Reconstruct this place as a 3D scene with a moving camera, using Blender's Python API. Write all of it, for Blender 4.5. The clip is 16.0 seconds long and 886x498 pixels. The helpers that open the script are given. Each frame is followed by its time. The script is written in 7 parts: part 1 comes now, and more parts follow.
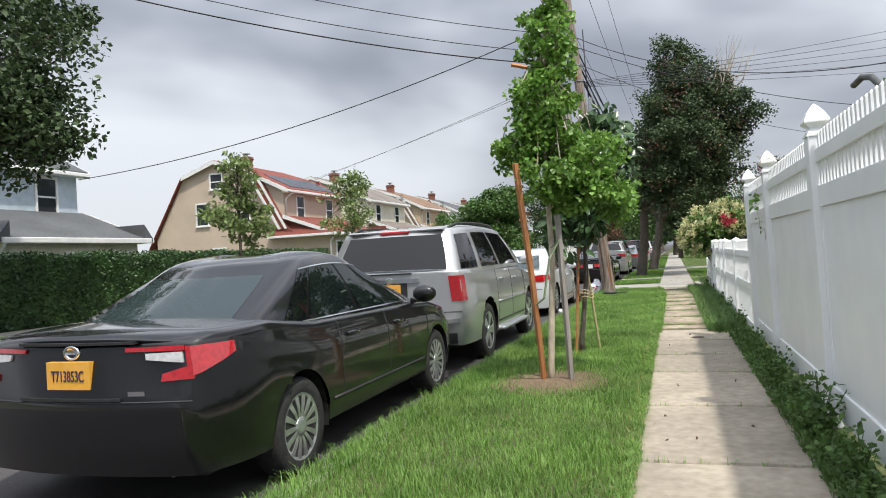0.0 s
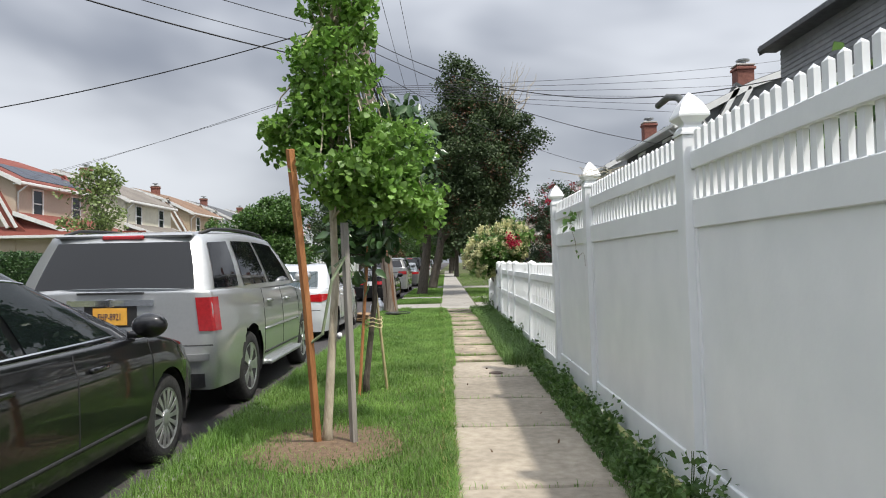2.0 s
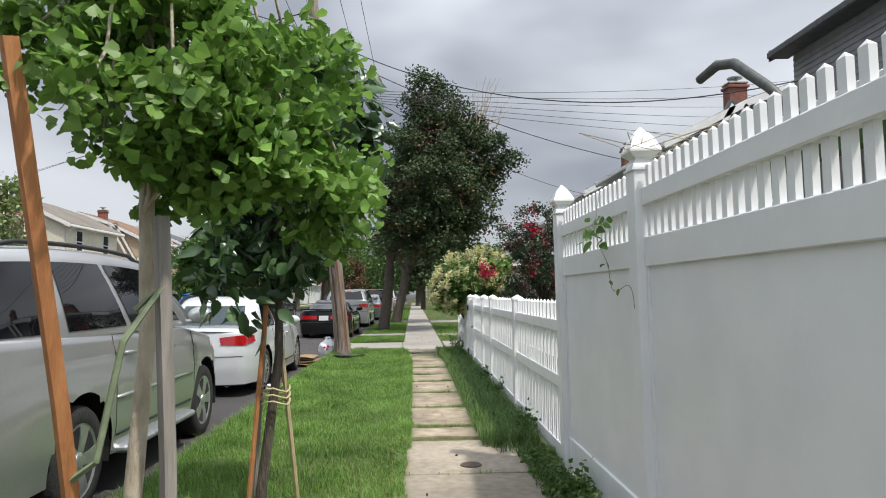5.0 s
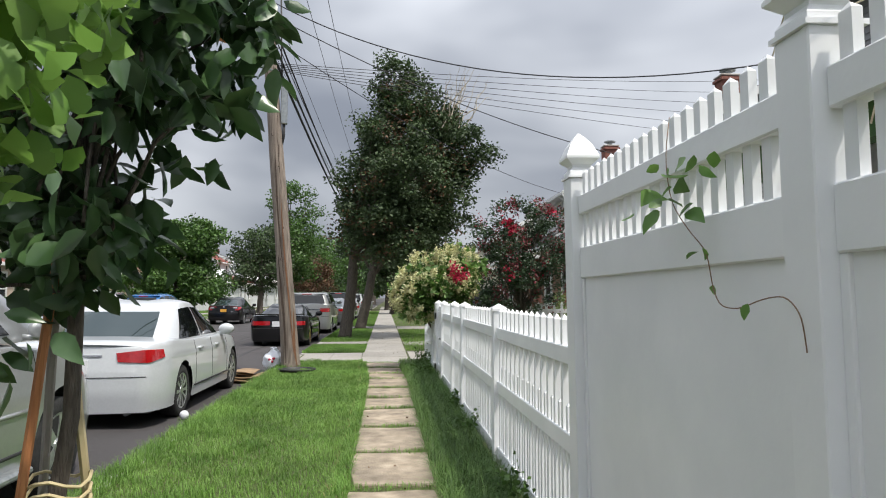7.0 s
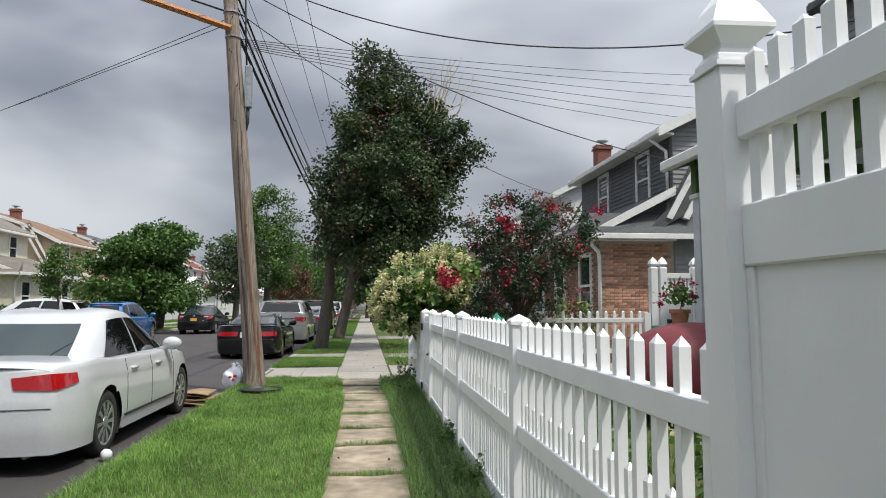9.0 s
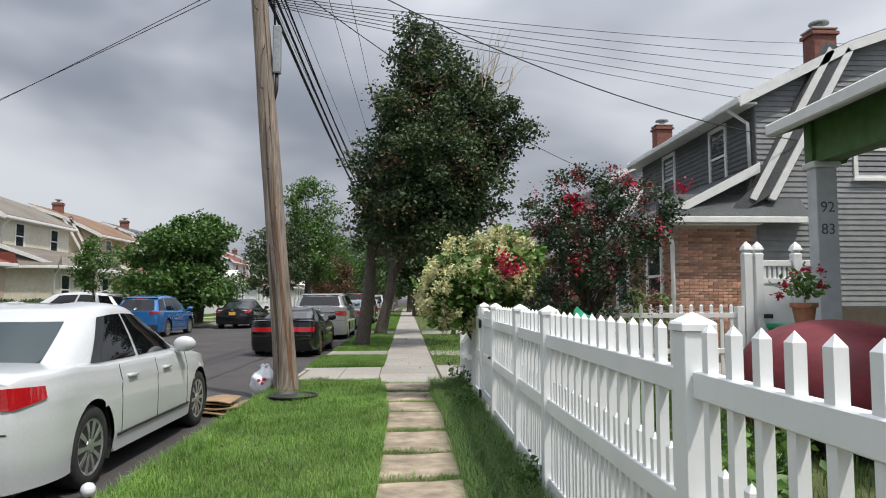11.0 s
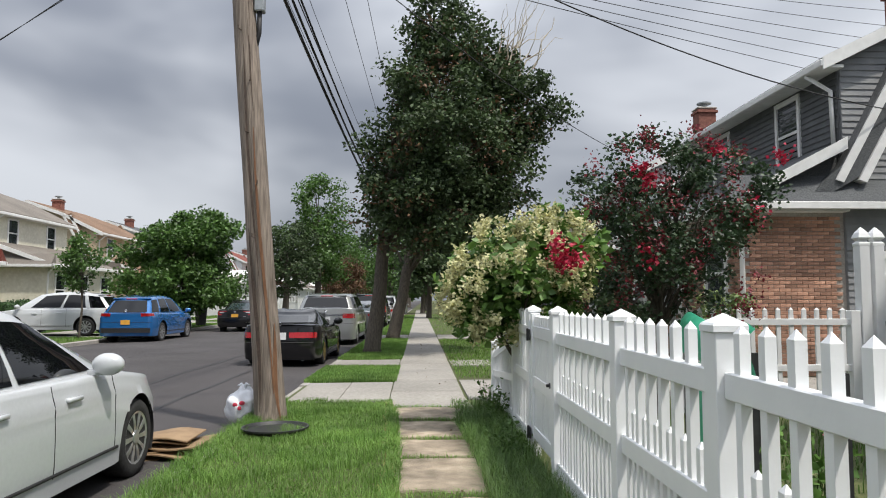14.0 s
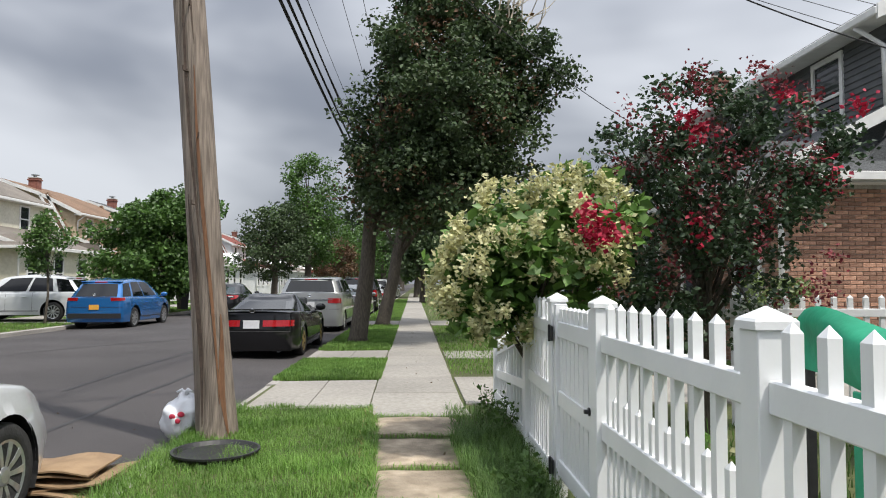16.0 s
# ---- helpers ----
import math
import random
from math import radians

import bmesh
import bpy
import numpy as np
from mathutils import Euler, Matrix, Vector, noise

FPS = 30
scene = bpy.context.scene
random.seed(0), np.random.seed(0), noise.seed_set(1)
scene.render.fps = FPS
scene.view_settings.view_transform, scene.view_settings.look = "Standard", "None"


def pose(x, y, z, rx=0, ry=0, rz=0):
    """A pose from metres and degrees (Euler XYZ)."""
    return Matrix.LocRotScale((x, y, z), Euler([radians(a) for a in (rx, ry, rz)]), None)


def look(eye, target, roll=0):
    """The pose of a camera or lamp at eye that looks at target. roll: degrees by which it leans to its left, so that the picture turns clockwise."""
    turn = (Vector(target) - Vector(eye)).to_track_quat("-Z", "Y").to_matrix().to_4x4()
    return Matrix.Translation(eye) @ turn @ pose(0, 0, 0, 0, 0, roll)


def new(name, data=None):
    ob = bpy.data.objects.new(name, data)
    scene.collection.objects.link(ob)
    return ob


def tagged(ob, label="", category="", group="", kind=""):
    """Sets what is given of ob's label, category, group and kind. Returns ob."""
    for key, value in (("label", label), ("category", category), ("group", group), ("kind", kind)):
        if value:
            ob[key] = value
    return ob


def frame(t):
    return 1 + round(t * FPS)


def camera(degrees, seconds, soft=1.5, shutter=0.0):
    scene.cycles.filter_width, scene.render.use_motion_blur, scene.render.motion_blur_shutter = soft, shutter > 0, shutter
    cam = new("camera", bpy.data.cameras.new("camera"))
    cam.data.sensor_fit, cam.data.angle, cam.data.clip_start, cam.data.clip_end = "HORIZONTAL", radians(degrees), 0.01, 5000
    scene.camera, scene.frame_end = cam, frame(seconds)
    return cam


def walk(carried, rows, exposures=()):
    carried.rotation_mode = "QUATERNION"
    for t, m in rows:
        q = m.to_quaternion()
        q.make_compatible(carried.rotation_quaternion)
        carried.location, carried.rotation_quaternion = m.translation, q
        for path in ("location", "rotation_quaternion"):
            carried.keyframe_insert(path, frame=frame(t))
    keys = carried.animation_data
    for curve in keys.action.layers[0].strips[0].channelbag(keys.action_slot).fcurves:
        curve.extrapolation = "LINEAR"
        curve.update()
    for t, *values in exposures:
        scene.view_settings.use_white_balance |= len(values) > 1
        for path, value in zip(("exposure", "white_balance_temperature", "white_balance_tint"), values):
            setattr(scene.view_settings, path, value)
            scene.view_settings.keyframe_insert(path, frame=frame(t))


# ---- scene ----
cam = camera(64.5, 16.0, soft=1.05)
PATH = [
    (0, (0.347, 0.277, 1.273), (-0.274, 2.178, 1.295), -3.2),
    (0.5, (0.255, 0.645, 1.272), (-0.216, 2.589, 1.28), -2.9),
    (1, (0.134, 1.064, 1.287), (-0.109, 3.05, 1.273), -2.8),
    (1.5, (0.098, 1.522, 1.301), (-0.025, 3.518, 1.308), -1.3),
    (2, (0.037, 1.976, 1.316), (0.03, 3.976, 1.354), -1.1),
    (2.5, (0.066, 2.385, 1.325), (0.117, 4.384, 1.376), -1.2),
    (3, (0.048, 2.819, 1.334), (0.12, 4.817, 1.398), -1.6),
    (3.5, (0.087, 3.248, 1.333), (0.165, 5.245, 1.419), -0.7),
    (4, (0.099, 3.664, 1.324), (0.171, 5.66, 1.435), -0.5),
    (6.5, (0.342, 6.240, 1.382), (0.474, 8.231, 1.516), -0.2),
    (7, (0.376, 6.686, 1.373), (0.541, 8.675, 1.511), 0.1),
    (7.5, (0.362, 7.125, 1.368), (0.611, 9.105, 1.493), -0.2),
    (8, (0.402, 7.552, 1.367), (0.694, 9.528, 1.467), 0.4),
    (8.5, (0.389, 7.995, 1.375), (0.69, 9.969, 1.488), 0.4),
    (9, (0.422, 8.382, 1.375), (0.64, 10.364, 1.535), -0.0),
    (11.5, (0.301, 10.49, 1.37), (0.404, 12.483, 1.509), -0.1),
    (12, (0.273, 10.882, 1.371), (0.448, 12.869, 1.514), 0.1),
    (12.5, (0.305, 11.252, 1.385), (0.489, 13.24, 1.503), 0.7),
    (13, (0.262, 11.657, 1.383), (0.45, 13.643, 1.517), -0.2),
    (13.5, (0.293, 12.074, 1.383), (0.389, 14.066, 1.546), 0.1),
    (14, (0.274, 12.478, 1.369), (0.341, 14.472, 1.514), 0.0),
    (14.5, (0.288, 12.896, 1.37), (0.355, 14.89, 1.516), 0.3),
    (15, (0.269, 13.303, 1.367), (0.33, 15.298, 1.503), -0.4),
    (15.5, (0.26, 13.73, 1.362), (0.375, 15.725, 1.455), -0.3),
    (16, (0.351, 14.195, 1.384), (0.435, 16.191, 1.482), 0.1),
]
walk(cam, [(t, look(eye, target, roll)) for t, eye, target, roll in PATH], [(0.0, 0.36), (4.0, 0.17), (6.5, 0.2), (9.0, 0.06), (12.5, 0.06), (16.0, 0.18)])

# ---- world, sun ----
SUN_AZ, SUN_EL = radians(132), radians(63)   # compass azimuth (from +y towards +x) and elevation
world = bpy.data.worlds.new("overcast_sky")
scene.world = world
world.use_nodes = True
wn, wl = world.node_tree.nodes, world.node_tree.links
wn.clear()
w_out = wn.new("ShaderNodeOutputWorld")
w_bg = wn.new("ShaderNodeBackground")
w_sky = wn.new("ShaderNodeTexSky")
w_sky.sky_type, w_sky.sun_disc = "NISHITA", False
w_sky.sun_elevation, w_sky.sun_rotation = SUN_EL, SUN_AZ
w_tc = wn.new("ShaderNodeTexCoord")
w_map = wn.new("ShaderNodeMapping")
w_map.inputs["Scale"].default_value = (1.0, 1.0, 2.5)
w_map.inputs["Location"].default_value = (1.7, 2.4, 0.55)
w_n1 = wn.new("ShaderNodeTexNoise")
w_n1.inputs["Scale"].default_value, w_n1.inputs["Detail"].default_value, w_n1.inputs["Roughness"].default_value = 1.3, 4, 0.45
w_n1.inputs["Distortion"].default_value = 0.3
w_ramp = wn.new("ShaderNodeValToRGB")
w_ramp.color_ramp.interpolation = "EASE"
w_ramp.color_ramp.elements[0].position, w_ramp.color_ramp.elements[0].color = 0.37, (2.3, 2.5, 2.95, 1)
w_ramp.color_ramp.elements[1].position, w_ramp.color_ramp.elements[1].color = 0.62, (6.5, 6.75, 7.2, 1)
w_mix = wn.new("ShaderNodeMix")
w_mix.data_type = "RGBA"
w_mix.inputs["Factor"].default_value = 0.93
wl.new(w_tc.outputs["Generated"], w_map.inputs["Vector"])
wl.new(w_map.outputs["Vector"], w_n1.inputs["Vector"])
wl.new(w_n1.outputs["Fac"], w_ramp.inputs["Fac"])
wl.new(w_sky.outputs["Color"], w_mix.inputs["A"])
wl.new(w_ramp.outputs["Color"], w_mix.inputs["B"])
# an overcast sky brightens towards the zenith
w_sep = wn.new("ShaderNodeSeparateXYZ")
w_pow = wn.new("ShaderNodeMath")
w_pow.operation = "POWER"
w_pow.inputs[1].default_value = 1.8
w_pow.use_clamp = True
w_grad = wn.new("ShaderNodeMapRange")
w_grad.inputs["To Min"].default_value, w_grad.inputs["To Max"].default_value = 0.95, 3.2
w_mul = wn.new("ShaderNodeVectorMath")
w_mul.operation = "SCALE"
wl.new(w_tc.outputs["Generated"], w_sep.inputs["Vector"])
wl.new(w_sep.outputs["Z"], w_pow.inputs[0])
wl.new(w_pow.outputs["Value"], w_grad.inputs["Value"])
wl.new(w_mix.outputs["Result"], w_mul.inputs[0])
wl.new(w_grad.outputs["Result"], w_mul.inputs["Scale"])
wl.new(w_mul.outputs["Vector"], w_bg.inputs["Color"])
w_bg.inputs["Strength"].default_value = 0.1
wl.new(w_bg.outputs["Background"], w_out.inputs["Surface"])

sun = new("sun", bpy.data.lights.new("sun", "SUN"))
sun.data.energy, sun.data.angle, sun.data.color = 3.6, radians(2.0), (1.0, 0.95, 0.86)
sun_from = Vector((math.sin(SUN_AZ) * math.cos(SUN_EL), math.cos(SUN_AZ) * math.cos(SUN_EL), math.sin(SUN_EL)))
sun.matrix_world = look(sun_from * 60, (0, 0, 0))

# ---- materials ----
def material(name, dark, light, scale=8.0, rough=0.7, bump=0.0, bump_scale=60.0, metal=0.0, coat=0.0, stain=0.12,
             stain_scale=0.7, per_piece=0.0, stretch=(1, 1, 1), sub=0.0, spec=0.5, island=0.0, coat_rough=0.025):
    """Two-scale variation of colour between dark and light, with fine relief."""
    m = bpy.data.materials.new(name)
    m.use_nodes = True
    n, l = m.node_tree.nodes, m.node_tree.links
    p = n["Principled BSDF"]
    tc, mp = n.new("ShaderNodeTexCoord"), n.new("ShaderNodeMapping")
    mp.inputs["Scale"].default_value = stretch
    l.new(tc.outputs["Object"], mp.inputs["Vector"])
    a = n.new("ShaderNodeTexNoise")
    a.inputs["Scale"].default_value, a.inputs["Detail"].default_value = scale, 5
    l.new(mp.outputs["Vector"], a.inputs["Vector"])
    r = n.new("ShaderNodeValToRGB")
    r.color_ramp.elements[0].position, r.color_ramp.elements[0].color = 0.3, (*dark, 1)
    r.color_ramp.elements[1].position, r.color_ramp.elements[1].color = 0.7, (*light, 1)
    l.new(a.outputs["Fac"], r.inputs["Fac"])
    b = n.new("ShaderNodeTexNoise")
    b.inputs["Scale"].default_value, b.inputs["Detail"].default_value = stain_scale, 3
    l.new(tc.outputs["Object"], b.inputs["Vector"])
    k = n.new("ShaderNodeMapRange")
    k.inputs["From Min"].default_value, k.inputs["From Max"].default_value = 0.3, 0.7
    k.inputs["To Min"].default_value, k.inputs["To Max"].default_value = 1 - stain, 1 + stain
    l.new(b.outputs["Fac"], k.inputs["Value"])
    value = k.outputs["Result"]
    for source, amount in (("piece", per_piece), ("island", island)):
        if amount:
            if source == "piece":
                rnd = n.new("ShaderNodeObjectInfo").outputs["Random"]
            else:
                rnd = n.new("ShaderNodeNewGeometry").outputs["Random Per Island"]
            kk = n.new("ShaderNodeMapRange")
            kk.inputs["To Min"].default_value, kk.inputs["To Max"].default_value = 1 - amount, 1 + amount
            l.new(rnd, kk.inputs["Value"])
            mul = n.new("ShaderNodeMath")
            mul.operation = "MULTIPLY"
            l.new(value, mul.inputs[0])
            l.new(kk.outputs["Result"], mul.inputs[1])
            value = mul.outputs["Value"]
    hsv = n.new("ShaderNodeHueSaturation")
    l.new(r.outputs["Color"], hsv.inputs["Color"])
    l.new(value, hsv.inputs["Value"])
    l.new(hsv.outputs["Color"], p.inputs["Base Color"])
    p.inputs["Roughness"].default_value, p.inputs["Metallic"].default_value = rough, metal
    p.inputs["Coat Weight"].default_value, p.inputs["Coat Roughness"].default_value = coat, coat_rough
    p.inputs["Specular IOR Level"].default_value = spec
    if sub:
        tr = n.new("ShaderNodeBsdfTranslucent")
        l.new(hsv.outputs["Color"], tr.inputs["Color"])
        mx = n.new("ShaderNodeMixShader")
        mx.inputs["Fac"].default_value = sub
        l.new(p.outputs["BSDF"], mx.inputs[1])
        l.new(tr.outputs["BSDF"], mx.inputs[2])
        l.new(mx.outputs["Shader"], n["Material Output"].inputs["Surface"])
    if bump:
        c = n.new("ShaderNodeTexNoise")
        c.inputs["Scale"].default_value, c.inputs["Detail"].default_value = bump_scale, 4
        l.new(mp.outputs["Vector"], c.inputs["Vector"])
        u = n.new("ShaderNodeBump")
        u.inputs["Strength"].default_value, u.inputs["Distance"].default_value = bump, 0.02
        l.new(c.outputs["Fac"], u.inputs["Height"])
        l.new(u.outputs["Normal"], p.inputs["Normal"])
    return m


def glass(name, tint=(0.02, 0.03, 0.03), rough=0.02, see=0.0, spec=0.5):
    """Dark glazing: a glossy dark pane, or one that partly lets the view through."""
    m = bpy.data.materials.new(name)
    m.use_nodes = True
    n, l = m.node_tree.nodes, m.node_tree.links
    p = n["Principled BSDF"]
    p.inputs["Base Color"].default_value = (*tint, 1)
    p.inputs["Roughness"].default_value, p.inputs["IOR"].default_value = rough, 1.52
    p.inputs["Specular IOR Level"].default_value = spec
    if see:
        t = n.new("ShaderNodeBsdfTransparent")
        t.inputs["Color"].default_value = (0.75, 0.85, 0.82, 1)
        mx = n.new("ShaderNodeMixShader")
        mx.inputs["Fac"].default_value = see
        l.new(p.outputs["BSDF"], mx.inputs[1])
        l.new(t.outputs["BSDF"], mx.inputs[2])
        l.new(mx.outputs["Shader"], n["Material Output"].inputs["Surface"])
    return m


VINYL = material("white_vinyl", (0.77, 0.785, 0.80), (0.84, 0.85, 0.86), 3, 0.38, 0.05, 25, stain=0.04)
ASPHALT = material("asphalt", (0.040, 0.036, 0.037), (0.074, 0.067, 0.068), 90, 0.85, 0.5, 160, stain=0.22, stain_scale=0.5)
TAR = material("tar_seam", (0.02, 0.02, 0.02), (0.035, 0.033, 0.033), 30, 0.6)
CONCRETE = material("sidewalk_concrete", (0.245, 0.21, 0.165), (0.345, 0.30, 0.24), 14, 0.9, 0.35, 120, stain=0.2, stain_scale=1.3, per_piece=0.1)
CONCRETE_WORN = material("worn_concrete", (0.21, 0.17, 0.122), (0.37, 0.305, 0.23), 7, 0.9, 0.5, 60, stain=0.38, stain_scale=2.2)
CONCRETE_NEW = material("driveway_concrete", (0.235, 0.22, 0.195), (0.325, 0.305, 0.275), 18, 0.9, 0.25, 120, stain=0.12, per_piece=0.06)
KERB = material("kerb_stone", (0.26, 0.24, 0.22), (0.40, 0.38, 0.35), 20, 0.9, 0.3, 90, stain=0.2)
SOIL = material("lawn_soil", (0.045, 0.06, 0.018), (0.10, 0.11, 0.035), 25, 0.95, 0.4, 60, stain=0.25)
BARE = material("bare_soil", (0.10, 0.065, 0.04), (0.20, 0.135, 0.085), 30, 0.95, 0.6, 70, stain=0.2)
GRASS = material("grass", (0.105, 0.22, 0.034), (0.215, 0.36, 0.08), 2.2, 0.55, stain=0.22, stain_scale=0.8, sub=0.42, island=0.3)
DRY = material("dry_grass", (0.30, 0.24, 0.10), (0.46, 0.38, 0.18), 5, 0.7, sub=0.3, island=0.3)
WEED = material("weeds", (0.055, 0.12, 0.025), (0.12, 0.21, 0.05), 5, 0.55, stain=0.2, sub=0.35, island=0.3)
BARK = material("bark", (0.06, 0.05, 0.04), (0.15, 0.125, 0.10), 16, 0.9, 0.9, 40, stretch=(3, 3, 0.6))
BARK_PALE = material("pale_bark", (0.38, 0.32, 0.24), (0.56, 0.50, 0.39), 14, 0.85, 0.5, 40, stretch=(2, 2, 0.7))
POLE_WOOD = material("weathered_pole_wood", (0.135, 0.108, 0.088), (0.34, 0.28, 0.232), 9, 0.85, 0.8, 20, stretch=(5, 5, 0.16), stain=0.3, stain_scale=0.9)
STAKE_WOOD = material("orange_stake_wood", (0.36, 0.14, 0.05), (0.52, 0.23, 0.09), 8, 0.75, 0.4, 40, stretch=(4, 4, 0.3))
GREY_WOOD = material("grey_stake_wood", (0.22, 0.20, 0.18), (0.36, 0.33, 0.30), 8, 0.85, 0.5, 40, stretch=(4, 4, 0.3))
BAMBOO = material("cane", (0.42, 0.34, 0.18), (0.58, 0.49, 0.29), 10, 0.6)
STRAP = material("green_strap", (0.16, 0.20, 0.12), (0.25, 0.30, 0.18), 30, 0.8)
LEAF_GINKGO = material("ginkgo_leaf", (0.125, 0.26, 0.042), (0.235, 0.39, 0.085), 6, 0.45, sub=0.4, island=0.3)
LEAF_DARK = material("dark_drooping_leaf", (0.035, 0.08, 0.028), (0.075, 0.14, 0.05), 5, 0.3, sub=0.18, island=0.35)
LEAF_BIG = material("pear_leaf", (0.03, 0.058, 0.022), (0.075, 0.115, 0.04), 3, 0.6, sub=0.22, island=0.45)
LEAF_RUST = material("rusty_leaf", (0.085, 0.045, 0.022), (0.16, 0.09, 0.045), 3, 0.6, sub=0.2, island=0.4)
LEAF_MID = material("street_tree_leaf", (0.045, 0.105, 0.02), (0.10, 0.19, 0.04), 3, 0.5, sub=0.3, island=0.4)
LEAF_PALE = material("pale_young_leaf", (0.14, 0.20, 0.065), (0.24, 0.31, 0.11), 3, 0.5, sub=0.35, island=0.35)
LEAF_HEDGE = material("hedge_leaf", (0.02, 0.055, 0.015), (0.055, 0.115, 0.03), 3, 0.5, sub=0.15, island=0.45)
LEAF_CRAPE = material("crape_myrtle_leaf", (0.022, 0.05, 0.022), (0.055, 0.095, 0.04), 4, 0.5, sub=0.2, island=0.4)
LEAF_HYDRA = material("hydrangea_leaf", (0.075, 0.165, 0.03), (0.15, 0.27, 0.06), 4, 0.5, sub=0.3, island=0.35)
PETAL_CREAM = material("cream_petal", (0.54, 0.52, 0.24), (0.76, 0.74, 0.47), 6, 0.7, sub=0.3, island=0.2)
PETAL_RED = material("crimson_petal", (0.30, 0.01, 0.03), (0.52, 0.022, 0.07), 6, 0.6, sub=0.25, island=0.25)
PETAL_MAROON = material("maroon_petal", (0.13, 0.02, 0.03), (0.26, 0.04, 0.05), 6, 0.6, sub=0.2, island=0.35)
BLACK_METAL = material("black_metal", (0.012, 0.012, 0.013), (0.03, 0.03, 0.032), 20, 0.45)
GREY_METAL = material("grey_metal", (0.28, 0.30, 0.31), (0.40, 0.42, 0.43), 20, 0.45, metal=0.6)
CABLE = material("cable", (0.010, 0.010, 0.011), (0.02, 0.02, 0.022), 20, 0.6)
SHINGLE_GREY = material("grey_shingle", (0.055, 0.06, 0.065), (0.12, 0.125, 0.13), 30, 0.9, 0.7, 40, stretch=(1, 1, 3), stain=0.18)
SHINGLE_RED = material("red_shingle", (0.14, 0.036, 0.026), (0.22, 0.062, 0.044), 30, 0.9, 0.6, 40, stretch=(1, 1, 3), stain=0.15)
SHINGLE_BROWN = material("brown_shingle", (0.15, 0.092, 0.058), (0.24, 0.152, 0.10), 30, 0.9, 0.6, 40, stretch=(1, 1, 3), stain=0.15)
SHINGLE_TAUPE = material("taupe_shingle", (0.13, 0.115, 0.10), (0.22, 0.195, 0.17), 30, 0.9, 0.6, 40, stretch=(1, 1, 3), stain=0.15)
SIDING_GREY = material("grey_siding", (0.20, 0.205, 0.215), (0.26, 0.265, 0.27), 4, 0.6, 0.1, 40, stain=0.08)
SIDING_DARK = material("charcoal_siding", (0.075, 0.08, 0.085), (0.11, 0.115, 0.12), 4, 0.6, 0.1, 40, stain=0.08)
STUCCO_BEIGE = material("beige_stucco", (0.46, 0.37, 0.29), (0.56, 0.46, 0.37), 20, 0.9, 0.4, 80, stain=0.08)
STUCCO_CREAM = material("cream_siding", (0.60, 0.57, 0.46), (0.72, 0.69, 0.58), 8, 0.75, 0.15, 60, stain=0.08)
STUCCO_TAN = material("tan_siding", (0.42, 0.34, 0.24), (0.52, 0.43, 0.31), 8, 0.8, 0.15, 60, stain=0.08)
STUCCO_WHITE = material("white_siding", (0.66, 0.68, 0.70), (0.78, 0.79, 0.80), 8, 0.7, 0.15, 60, stain=0.06)
TRIM = material("white_trim", (0.70, 0.70, 0.69), (0.80, 0.80, 0.79), 6, 0.5, stain=0.05)
FASCIA_DARK = material("dark_fascia", (0.05, 0.052, 0.055), (0.09, 0.092, 0.095), 6, 0.6)
BRICK = material("porch_brick", (0.27, 0.135, 0.09), (0.47, 0.285, 0.205), 6, 0.9, 0.5, 60, stain=0.12, per_piece=0.42, island=0.3)
BRICK_RED = material("red_chimney_brick", (0.15, 0.06, 0.045), (0.25, 0.105, 0.08), 12, 0.9, 0.6, 40, stain=0.2, island=0.25)
MORTAR = material("mortar", (0.33, 0.30, 0.27), (0.44, 0.41, 0.37), 30, 0.95, 0.3, 80)
PANE = glass("window_pane", (0.03, 0.035, 0.04), 0.03)
SOLAR = glass("solar_panel", (0.02, 0.022, 0.035), 0.12)
CARD = material("cardboard", (0.23, 0.15, 0.085), (0.33, 0.225, 0.13), 6, 0.85, 0.2, 50)
BAG = material("white_plastic_bag", (0.68, 0.70, 0.74), (0.82, 0.83, 0.86), 8, 0.3, 0.4, 14)
RED_INK = material("red_print", (0.40, 0.02, 0.05), (0.55, 0.04, 0.08), 20, 0.5)
RED_CLOTH = material("dark_red_cover", (0.10, 0.006, 0.012), (0.17, 0.012, 0.02), 5, 0.55, 0.3, 12)
GREEN_CLOTH = material("green_tarp", (0.0, 0.22, 0.11), (0.012, 0.34, 0.18), 5, 0.5, 0.3, 10)
TERRACOTTA = material("terracotta", (0.34, 0.12, 0.07), (0.46, 0.18, 0.11), 12, 0.85)
GREEN_PAINT = material("green_paint", (0.055, 0.13, 0.035), (0.09, 0.19, 0.06), 6, 0.6)
PORCH_GREY = material("pale_grey_paint", (0.50, 0.52, 0.55), (0.60, 0.62, 0.65), 6, 0.6)
DARK_PAINT = material("dark_number_paint", (0.06, 0.06, 0.065), (0.10, 0.10, 0.11), 20, 0.6)
ROT = material("rotten_wood", (0.13, 0.06, 0.03), (0.23, 0.115, 0.06), 12, 0.9, 0.6, 40, stretch=(4, 4, 0.4))
DARK_STEEL = material("dark_steel", (0.06, 0.065, 0.06), (0.10, 0.105, 0.10), 20, 0.5, metal=0.3)
IRON = material("rusty_iron", (0.045, 0.03, 0.022), (0.11, 0.075, 0.055), 25, 0.8, 0.5, 60)

# ---- mesh tools ----
rng = np.random.default_rng(7)


